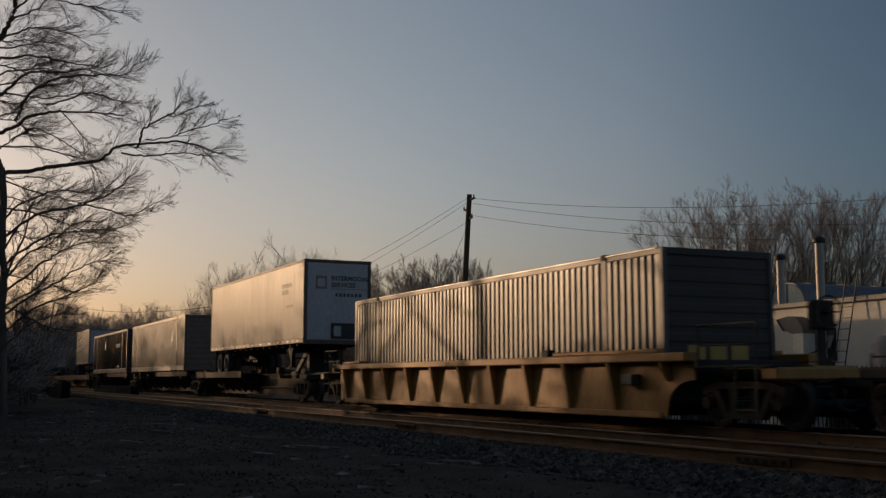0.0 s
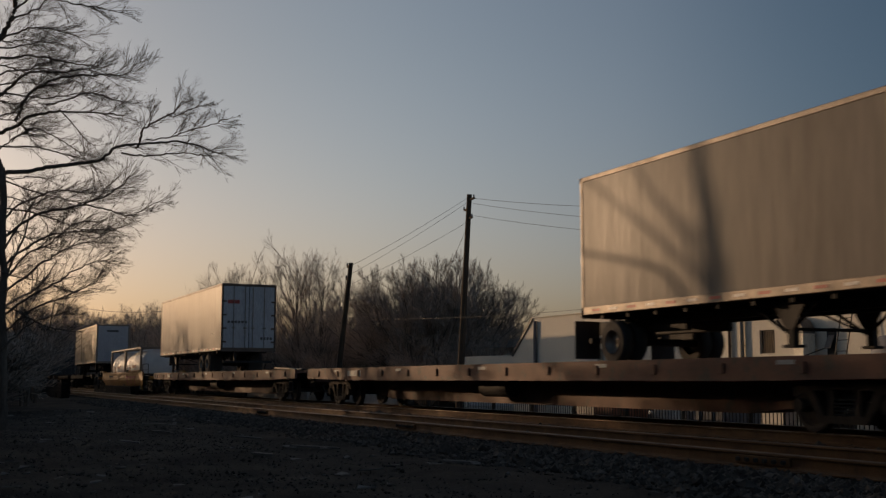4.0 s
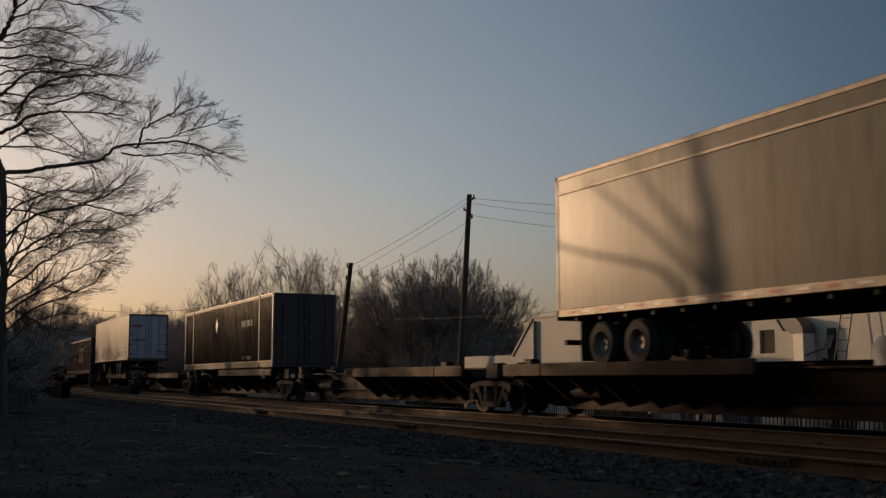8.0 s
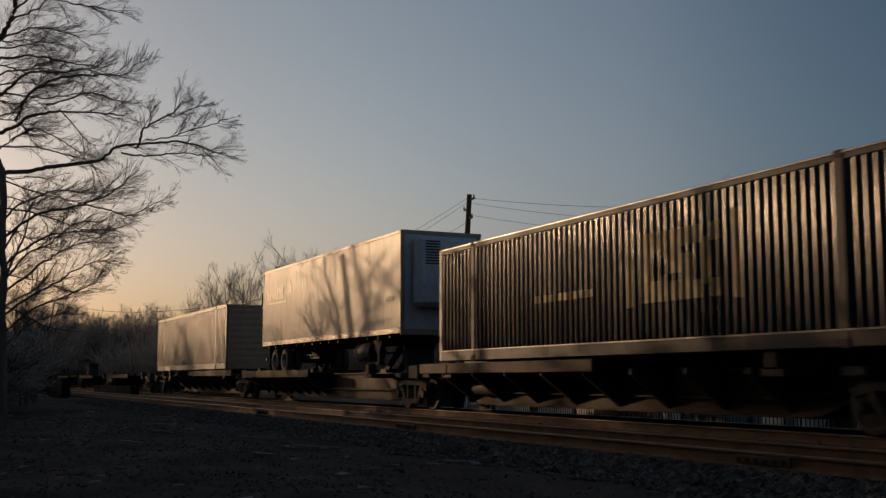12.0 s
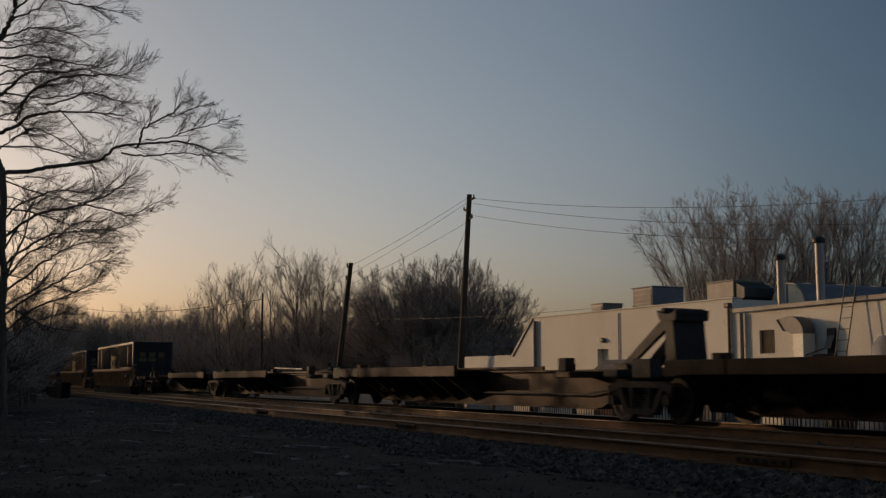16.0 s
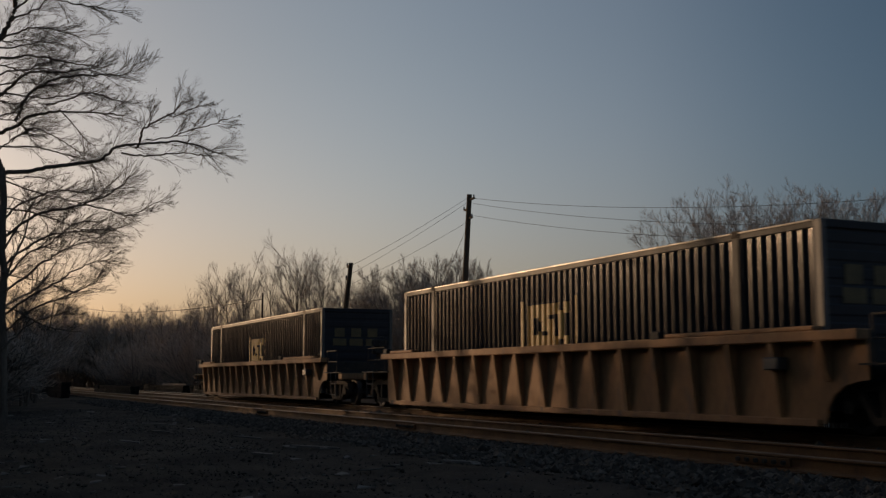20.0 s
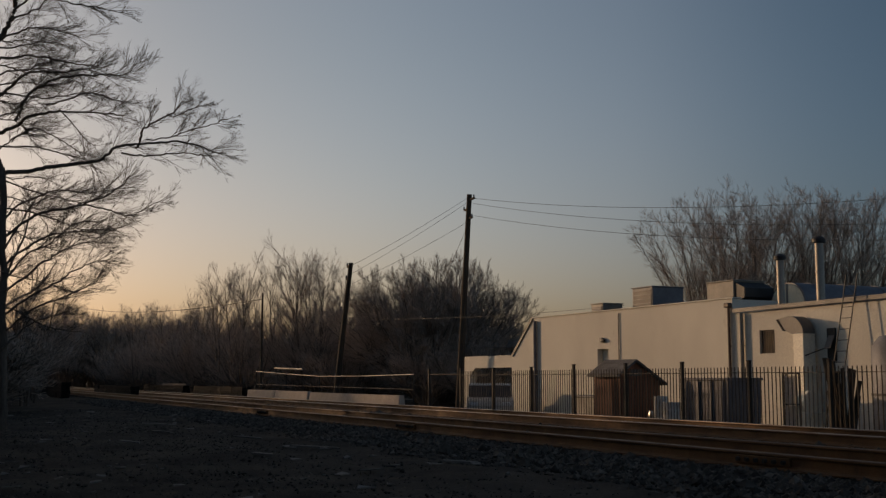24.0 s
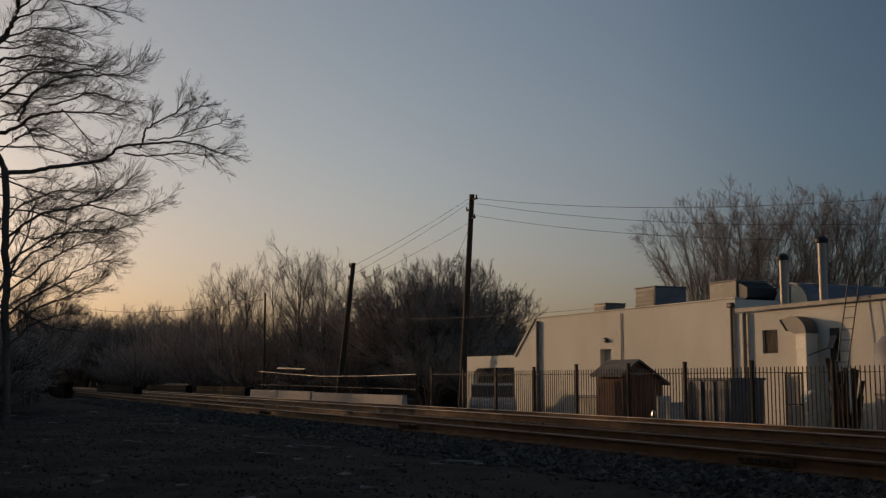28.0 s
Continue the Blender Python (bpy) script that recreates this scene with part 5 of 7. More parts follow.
trailer(-52.2, -38.0, 2.40, 3.01, DECK_Z, 1, 2, "white_side", "grimy white trailer with its nose forward on a spine car", extras=nose_sign, edge="rail_dark")
trailer(-104.1, -95.85, 2.40, 2.85, RAIL_Z + 1.13, 1, 1, "white_side", "short pale trailer on a flat car", seams=4.1)
trailer(-149.3, -134.95, 2.42, 3.07, RAIL_Z + 1.13, -1, 2, "white_side", "white trailer with its doors forward on a flat car", extras=rear_signs, edge="rail_dark")
trailer(-189.6, -176.1, 2.40, 3.03, DECK_Z, 1, 2, "grey_side", "pale aluminium trailer with a shield sign", seams=6.7, extras=shield)
trailer(-261.0, -245.12, 2.40, 3.05, DECK_Z, -1, 2, "white_side", "long white trailer with its doors forward", extras=air_ride, edge="rail_dark")
trailer(-297.0, -282.75, 2.40, 2.97, DECK_Z, 1, 2, "white_side", "white refrigerated trailer with brown lettering", seams=0.62, extras=reefer)
tank_container(-168.4, -162.4, 0.53, "steel tank container with orange markings in a well car")
tank_container(-162.3, -156.3, 0.53, "steel tank container with orange markings in a well car")

# ---- the workshop building and its lot ----
WALL_Y = 22.5
bld = thing("workshop_building", "low cream stucco workshop building behind the fence", "building", pose(0, 0, 0))


def wall_piece(name, outline, y0, y1, label=""):
    return part(name, Geo().prism(outline, y0, y1), "stucco", bld, label)


# front wall: sloping left parapet, tall middle, lower right wing with a window opening
D0, D1, DZ = -34.85, -34.12, 2.2
wall_piece("wall", [(-41.5, LOT_Z), (D0, LOT_Z), (D0, 3.588), (-39.65, 3.60), (-41.4, 2.12), (-41.5, 2.12)], WALL_Y, WALL_Y + 0.3, "cream stucco wall")
wall_piece("wall", [(D0, DZ), (D1, DZ), (D1, 3.586), (D0, 3.588)], WALL_Y, WALL_Y + 0.3)
wall_piece("wall", [(D1, LOT_Z), (-27.2, LOT_Z), (-27.2, 3.57), (D1, 3.586)], WALL_Y, WALL_Y + 0.3)
wall_piece("wall", [(-46.05, LOT_Z), (-45.5, LOT_Z), (-45.5, 2.13), (-46.05, 2.13)], WALL_Y, WALL_Y + 0.3)
wall_piece("wall", [(-45.5, 1.1), (-45.3, 1.45), (-44.9, 1.6), (-41.5, 1.6), (-41.5, 2.12), (-45.5, 2.13)], WALL_Y, WALL_Y + 0.3)
W0, W1, WZ0, WZ1 = -26.03, -25.38, 1.86, 2.55
for o in ([(-27.2, LOT_Z), (W0, LOT_Z), (W0, 3.12), (-27.2, 3.12)], [(W1, LOT_Z), (-6.0, LOT_Z), (-6.0, 3.3), (W1, 3.14)],
          [(W0, LOT_Z), (W1, LOT_Z), (W1, WZ0), (W0, WZ0)], [(W0, WZ1), (W1, WZ1), (W1, 3.14), (W0, 3.12)]):
    wall_piece("wall", o, WALL_Y + 0.02, WALL_Y + 0.3)
part("side_wall", Geo().prism([(WALL_Y + 0.3, LOT_Z), (36, LOT_Z), (36, 3.5), (WALL_Y + 0.3, 3.57)], -39.6, -39.3, "x"), "stucco", bld)
part("side_wall", Geo().prism([(WALL_Y + 0.3, LOT_Z), (36, LOT_Z), (36, 3.2), (WALL_Y + 0.3, 3.2)], -6.3, -6.0, "x"), "stucco", bld)
part("end_wall", Geo().prism([(WALL_Y + 0.3, 3.1), (30, 3.1), (30, 3.56), (WALL_Y + 0.3, 3.56)], -27.45, -27.2, "x"), "stucco", bld)
part("back_wall", Geo().box(-39.6, -6.0, 36, 36.3, LOT_Z, 3.2), "stucco", bld)
part("roof", Geo().box(-39.3, -27.45, WALL_Y + 0.3, 36, 3.2, 3.32), "roofing", bld, "flat grey roof")
part("roof", Geo().box(-27.2, -6.3, WALL_Y + 0.3, 36, 3.05, 3.12), "roofing", bld)
part("coping", Geo().box(-39.7, -27.15, WALL_Y - 0.04, WALL_Y + 0.34, 3.575, 3.62, 0.01), "stucco", bld)
part("gutter", Geo().prism([(-27.1, 3.13), (-6.0, 3.32), (-6.0, 3.44), (-27.1, 3.25)], WALL_Y - 0.1, WALL_Y + 0.02), "hvac", bld, "weathered roof gutter")
part("slope_trim", Geo().prism([(-41.45, 2.12), (-41.36, 2.05), (-39.6, 3.56), (-39.68, 3.64)], WALL_Y - 0.05, WALL_Y + 0.33), "dark_metal", bld)
win = part("window", Geo().box(W0, W1, WALL_Y + 0.12, WALL_Y + 0.17, WZ0, WZ1), "dark_metal", bld, "small dark barred window")
part("pane", Geo().box(W0 + 0.05, W1 - 0.05, WALL_Y + 0.10, WALL_Y + 0.12, WZ0 + 0.05, WZ1 - 0.05), "glass", win)
for k in range(6):
    x = W0 + 0.08 + 0.1 * k
    part("bar", Geo().rod((x, WALL_Y + 0.04, WZ0), (x, WALL_Y + 0.04, WZ1), 0.009, n=6), "dark_metal", win)
for x, m, r in ((-39.35, "roofing", 0.075), (-33.4, "hvac", 0.022), (-27.32, "rail_dark", 0.045), (-26.72, "hvac", 0.065)):
    py = WALL_Y - r - 0.012
    dp = part("downpipe", Geo().rod((x, py, LOT_Z + 0.1), (x, py, 3.45 if x < -27 else 3.1), r, n=10), m, bld, smooth=True)
    for z in (0.4, 2.1):
        part("bracket", Geo().box(x - r - 0.01, x + r + 0.01, py, WALL_Y - 0.002, z, z + 0.03), m, dp)
part("rain_head", Geo().box(-27.45, -27.19, WALL_Y - 0.16, WALL_Y - 0.003, 3.3, 3.45, 0.03), "rail_dark", bld)
lamp = part("wall_lamp", Geo().box(-34.55, -34.38, WALL_Y - 0.12, WALL_Y, 2.45, 2.62, 0.02), "hvac", bld, "small wall lamp")
part("lamp_hood", Geo().box(-34.40, -34.26, WALL_Y - 0.13, WALL_Y - 0.02, 2.47, 2.56, 0.02), "dark_metal", lamp)
door = part("door", Geo().box(D0 + 0.02, D1 - 0.02, WALL_Y + 0.22, WALL_Y + 0.27, LOT_Z + 0.02, DZ - 0.02, 0.01), "stucco", bld, "cream painted door in a deep recess")
part("door_handle", Geo().rod((D1 - 0.12, WALL_Y + 0.2, 0.6), (D1 - 0.12, WALL_Y + 0.2, 0.75), 0.015, n=6), "dark_metal", door)

# the canopy and the pale building seen through the gap
far_house = thing("far_shed", "small pale shed with a dark roof behind the gate", "shed", pose(-58.3, 31.0, LOT_Z))
part("wall", Geo().box(-4, 4, 0, 5, 0, 3.45), "stucco", far_house)
part("roof", Geo().prism([(-0.4, 3.45), (5.4, 3.45), (2.5, 4.1)], -4.4, 4.4, "x"), "dark_metal", far_house)


def rooftop(name, label, x0, x1, y0, y1, z0, z1, material, extra=None):
    ob = thing(name, label, "rooftop unit", pose((x0 + x1) / 2, (y0 + y1) / 2, z0))
    a, b, c = (x1 - x0) / 2, (y1 - y0) / 2, z1 - z0
    part("casing", Geo().box(-a, a, -b, b, 0.0, c, 0.02), material, ob)
    part("base", Geo().box(-a - 0.05, a + 0.05, -b - 0.05, b + 0.05, -0.12, 0.0), "dark_metal", ob)
    part("lid", Geo().box(-a - 0.03, a + 0.03, -b - 0.03, b + 0.03, c, c + 0.04, 0.01), material, ob)
    if extra:
        extra(ob, a, b, c)
    return ob


def grille(ob, a, b, c):
    part("grille", Geo().box(-a + 0.08, a - 0.08, -b - 0.012, -b, 0.08, c - 0.08), "dark_metal", ob, "dark louvred grille")
    for k in range(6):
        z = 0.12 + k * (c - 0.24) / 5
        part("louvre", Geo().box(-a + 0.08, a - 0.08, -b - 0.03, -b - 0.012, z, z + 0.03), "roofing", ob)


def split(ob, a, b, c):
    grille(ob, a * 0.45, b, c)
    part("divider", Geo().box(-a * 0.05, a * 0.05, -b - 0.04, -b, 0.0, c + 0.05), "duct", ob)


def hood(ob, a, b, c):
    part("hood", Geo().prism([(a, 0.05), (a + 0.45, 0.25), (a + 0.45, 0.55), (a, c * 0.95)], -b + 0.05, b - 0.05), "dark_metal", ob, "dark slanted air intake")


rooftop("rooftop_unit", "low dark rooftop unit on the flat roof", -36.95, -36.1, 23.6, 24.5, 3.45, 4.0, "hvac", grille)
rooftop("rooftop_unit", "dark rooftop air unit with a louvred face", -35.0, -33.7, 24.2, 25.6, 3.45, 4.5, "roofing", grille)
rooftop("rooftop_unit", "beige boxy rooftop unit with a dark intake hood", -29.55, -28.2, 23.4, 24.7, 3.45, 4.25, "hvac", hood)


def flue(x, y, z0, z1, r):
    ob = thing("exhaust_stack", "tall galvanised exhaust stack on the roof", "exhaust stack", pose(x, y, z0))
    h = z1 - z0
    part("pipe", Geo().rod((0, 0, 0), (0, 0, h), r, n=16), "duct", ob, smooth=True)
    part("collar", Geo().rod((0, 0, h * 0.55), (0, 0, h * 0.55 + 0.04), r + 0.02, n=16), "duct", ob)
    part("cap", Geo().lathe([(r + 0.02, h - 0.02), (r + 0.07, h), (r + 0.075, h + 0.1), (r - 0.02, h + 0.17), (0.02, h + 0.19)], (0, 0, 0), "z", 16), "dark_metal", ob)
    part("flashing", Geo().lathe([(r + 0.18, 0.0), (r + 0.02, 0.12)], (0, 0, 0), "z", 16), "roofing", ob)


flue(-25.8, 23.2, 3.1, 4.68, 0.11)
flue(-24.17, 23.2, 3.1, 5.02, 0.12)
vault = thing("arched_roof_vent", "long arched roof skylight with a pale arched end", "roof vent", pose(-26.95, 24.5, 3.1))
arc = [(0.78 * math.cos(math.pi * k / 16), 0.35 + 0.68 * math.sin(math.pi * k / 16)) for k in range(17)]
part("shell", Geo().prism([(0.78, 0.0)] + arc + [(-0.78, 0.0)], 0.0, 11.0, "y"), "roofing", vault, "dark arched roof sheet", smooth=True)
part("end_panel", Geo().prism([(0.72, 0.05)] + [(y * 0.93, 0.35 + (z - 0.35) * 0.92) for y, z in arc] + [(-0.72, 0.05)], -0.02, 0.0, "y"), "skylight", vault, "cream arched end panel")
for k in range(8):
    part("rib", Geo().prism([(0.82, 0.0)] + [(y * 1.04, z * 1.02) for y, z in arc] + [(-0.82, 0.0)], 0.7 + 1.4 * k, 0.76 + 1.4 * k, "y"), "roofing", vault)
part("end_mullion", Geo().box(-0.03, 0.03, -0.04, 0.0, 0.05, 0.98), "roofing", vault)

duct = thing("exhaust_duct", "galvanised duct elbow on the workshop wall", "duct", pose(-23.8, WALL_Y, 0))
part("riser", Geo().box(-0.26, 0.14, -0.50, -0.06, 0.75, 2.35, 0.015), "duct_pale", duct, "square sheet metal riser")
curve = [math.pi / 2 * k / 10 for k in range(11)]
outer = [(-0.42 + 0.56 * math.cos(a), 2.35 + 0.52 * math.sin(a)) for a in curve]
part("elbow", Geo().prism(outer + [(-0.86, 2.80), (-0.60, 2.48), (-0.26, 2.35)], -0.50, -0.06), "duct_dark", duct, "dull curved duct elbow")
part("mouth", Geo().prism([(-0.865, 2.79), (-0.61, 2.47), (-0.625, 2.455), (-0.885, 2.775)], -0.53, -0.03), "dark_metal", duct)
part("fan_housing", Geo().rod((-0.25, -0.35, 0.45), (0.3, -0.35, 0.45), 0.36, n=20), "duct_pale", duct, smooth=True)
part("base", Geo().box(-0.35, 0.4, -0.7, -0.02, LOT_Z, 0.2, 0.03), "duct_pale", duct)
for z in (1.25, 1.95, 2.33):
    part("flange", Geo().box(-0.285, 0.165, -0.525, -0.04, z, z + 0.035), "duct_pale", duct)
part("brace", Geo().rod((0.2, -0.5, 1.75), (0.62, -0.02, 2.0), 0.015, n=6), "dark_metal", duct)
hatch = part("window", Geo().box(-23.25, -22.95, WALL_Y - 0.03, WALL_Y + 0.018, 1.6, 2.5), "dark_metal", bld, "narrow dark window beside the duct")
part("flap", Geo().prism([(WALL_Y - 0.03, 2.3), (WALL_Y - 0.2, 1.95), (WALL_Y - 0.18, 1.93), (WALL_Y - 0.01, 2.27)], -23.2, -22.98, "x"), "duct_dark", hatch)

lad = thing("wall_ladder", "dark metal ladder leaning against the workshop wall", "ladder", pose(-22.35, WALL_Y - 0.12, 0))
for d in (-0.2, 0.2):
    part("stile", Geo().rod((d - 0.3, -0.55, LOT_Z), (d + 0.25, -0.05, 3.9), 0.017, n=6), "dark_metal", lad)
for k in range(14):
    a = (k + 1) / 15.0
    x, y, z = -0.3 + 0.55 * a, -0.55 + 0.5 * a, LOT_Z + (3.9 - LOT_Z) * a
    part("rung", Geo().rod((x - 0.2, y, z), (x + 0.2, y, z), 0.011, n=6), "dark_metal", lad)
# the tank's shade is put in by giving it the dark roof sheet
tank = thing("round_tank", "round tank at the workshop wall, darkened for its shade", "tank", pose(-19.75, WALL_Y - 0.9, LOT_Z))
part("body", Geo().lathe([(0.0, 0.0), (0.8, 0.0), (0.8, 2.4), (0.6, 2.65), (0.0, 2.75)], (0, 0, 0), "z", 24), "roofing", tank, smooth=True)
part("band", Geo().lathe([(0.81, 1.2), (0.83, 1.2), (0.83, 1.26), (0.81, 1.26)], (0, 0, 0), "z", 24), "dark_metal", tank)

# steel picket fence along the lot
FENCE_Y, FENCE_TOP = 17.3, 1.38
picket_mesh = Geo().box(-0.009, 0.009, -0.009, 0.009, LOT_Z + 0.12, FENCE_TOP).mesh("picket", M["fence"])
fence = thing("picket_fence", "black steel picket fence beside the railway", "fence", pose(0, FENCE_Y, 0))
posts = [-38.45, -35.7, -33.2, -30.62, -28.09, -25.41, -22.91, -20.39, -17.86, -15.3, -12.8, -10.3]
for k, x in enumerate(posts):
    top = 1.46 + (0.05 if x > -29 else 0.0)
    p = part("post", Geo().box(x - 0.04, x + 0.04, -0.04, 0.04, LOT_Z - 0.3, top, 0.006), "fence", fence)
    part("post_cap", Geo().box(x - 0.05, x + 0.05, -0.05, 0.05, top, top + 0.03, 0.01), "fence", p)
for a, b in zip(posts[1:], posts[2:]):
    for z in (LOT_Z + 0.25, FENCE_TOP - 0.14):
        part("fence_rail", Geo().box(a, b, -0.012, 0.012, z, z + 0.018), "fence", fence)
    n = 20
    for k in range(1, n):
        part("picket", picket_mesh, None, fence, at=(a + (b - a) * k / n, 0, 0))
for a, b in zip(posts[:1], posts[1:2]):
    for z in (LOT_Z + 0.25, FENCE_TOP - 0.1):
        part("fence_rail", Geo().rod((a, 0, z), (b, 0, z), 0.02, n=6), "fence", fence)

# garden shed
shed = thing("garden_shed", "red-brown plank shed with a grey shingle roof", "shed", pose(-27.0, 19.6, LOT_Z))
shed.matrix_basis = pose(-28.3, 18.6, LOT_Z) @ Matrix.Diagonal((0.9, 0.9, 0.97, 1))
ridge, eave, back, a = 2.22, 1.88, 1.62, 0.8
part("frame", Geo().prism([(0.03, 0), (1.55, 0), (1.55, back), (0.55, ridge), (0.03, eave)], -a, a - 0.03, "x"), "plank", shed)
for k in range(12):
    part("plank", Geo().box(-a + 0.134 * k, -a + 0.134 * k + 0.126, 0.0, 0.03, 0.02, eave - 0.02, 0.006), "plank", shed)
    y = 0.03 + 0.128 * k
    part("plank", Geo().box(a - 0.03, a, y, y + 0.12, 0.02, (eave + (ridge - eave) * (y + 0.06) / 0.55 if y < 0.5 else ridge - (ridge - back) * (y + 0.06 - 0.55)) - 0.04, 0.006), "plank", shed)
for p, q in (((-0.18, eave - 0.1), (0.55, ridge + 0.03)), ((1.75, back - 0.1), (0.55, ridge + 0.03))):
    part("roof", Geo().prism([p, q, (q[0], q[1] - 0.06), (p[0], p[1] - 0.06)], -a - 0.15, a + 0.15, "x"), "shingle", shed, "grey shingle roof slope")
    for j in range(4):
        for i in range(7):
            f0, f1 = j / 4.0, (j + 1.08) / 4.0
            y0, z0 = q[0] + (p[0] - q[0]) * f0, q[1] + (p[1] - q[1]) * f0 + 0.012
            y1, z1 = q[0] + (p[0] - q[0]) * min(f1, 1.02), q[1] + (p[1] - q[1]) * min(f1, 1.02) + 0.02
            x0 = -a - 0.15 + 0.272 * i
            part("shingle", Geo().add([(x0, y0, z0), (x0 + 0.262, y0, z0), (x0 + 0.262, y1, z1), (x0, y1, z1), (x0, y0, z0 - 0.01), (x0 + 0.262, y0, z0 - 0.01), (x0 + 0.262, y1, z1 - 0.014), (x0, y1, z1 - 0.014)],
                                      [(0, 1, 2, 3), (4, 7, 6, 5), (3, 2, 6, 7), (0, 3, 7, 4), (1, 5, 6, 2)]), "shingle", shed)
part("door", Geo().box(-0.45, 0.3, -0.03, 0.0, 0.05, 1.65, 0.01), "plank", shed)
part("gable_vent", Geo().box(a, a + 0.02, 0.35, 0.8, 1.75, 1.95), "litter", shed, "pale panel in the gable")

# storage boxes, tank and timber along the fence
box1 = thing("storage_bin", "grey metal storage bin in the lot", "bin", pose(-31.85, 20.6, LOT_Z))
part("body", Geo().box(-0.65, 0.65, -0.6, 0.6, 0.0, 1.0, 0.03), "hvac", box1)
part("lid", Geo().box(-0.7, 0.7, -0.65, 0.65, 1.0, 1.07, 0.02), "roofing", box1)
dump = thing("waste_container", "dull grey metal waste container behind the fence", "dumpster", pose(-24.05, 19.45, LOT_Z))
part("body", Geo().prism([(-0.92, 0.12), (0.86, 0.12), (0.95, 1.6), (-0.95, 1.6)], -0.55, 0.55), "roofing", dump)
for k in range(4):
    x = -0.75 + 0.5 * k
    part("rib", Geo().box(x - 0.04, x + 0.04, -0.6, -0.55, 0.2, 1.55, 0.01), "roofing", dump)
part("rim", Geo().box(-0.98, 0.98, -0.6, 0.6, 1.57, 1.64, 0.02), "roofing", dump)
for x in (-0.75, 0.7):
    for y in (-0.42, 0.42):
        part("caster", Geo().rod((x, y - 0.05, 0.06), (x, y + 0.05, 0.06), 0.08, n=10), "rubber", dump)
for x, h, w in ((-24.72, 1.15, 0.36), (-24.25, 1.0, 0.42)):
    d = thing("white_drum", "pale drum standing behind the fence", "drum", pose(x, 17.95, LOT_Z), "pale drums")
    part("body", Geo().lathe([(0.0, 0), (w * 0.55, 0), (w * 0.55, h), (0, h)], (0, 0, 0), "z", 16), "white", d, smooth=True)
    part("ring", Geo().lathe([(w * 0.56, h * 0.5), (w * 0.58, h * 0.52), (w * 0.56, h * 0.54)], (0, 0, 0), "z", 16), "white", d)
lampy = thing("headlamp_bowl", "shiny chrome reflector bowl catching the sun", "reflector", pose(-25.05, 17.8, 0.12))
part("bowl", Geo().lathe([(0.01, 0.0), (0.06, 0.004), (0.11, 0.014), (0.145, 0.03), (0.15, 0.05)], (0, 0, 0), "y", 20), "tread", lampy, smooth=True)
part("stand", Geo().rod((0, 0.05, -0.18), (0, 0.05, LOT_Z - 0.25), 0.03, n=8), "dark_metal", lampy)
r = random.Random(8)
for k in range(14):
    x = -18.35 + 0.045 * k + r.uniform(-0.05, 0.05)
    t = thing("timber_post", "dark rough timber leaning on the fence", "timber", pose(x, 17.75 + r.uniform(0, 0.2), LOT_Z, r.uniform(6, 12), r.uniform(-7, 7), r.uniform(0, 90)), "leaning timbers")
    part("beam", Geo().box(-0.04, 0.04, -0.035, 0.035, 0.0, r.uniform(1.1, 2.1), 0.008), "wood_pole", t)
crates = thing("tool_rack", "dark steel rack with pale sheets behind the fence", "rack", pose(-20.35, 18.5, LOT_Z))
for x in (-0.22, 0.22):
    for y in (-0.05, 0.05):
        part("upright", Geo().box(x - 0.015, x + 0.015, y - 0.015, y + 0.015, 0.0, 1.75), "dark_metal", crates)
for z in (0.4, 1.0, 1.72):
    part("shelf", Geo().box(-0.23, 0.23, -0.06, 0.06, z, z + 0.03), "dark_metal", crates)
part("sheet", Geo().box(-0.19, 0.19, -0.02, 0.02, 1.03, 1.68), "concrete", crates)
part("sheet", Geo().box(-0.19, 0.1, -0.02, 0.02, 0.43, 0.98), "concrete", crates)


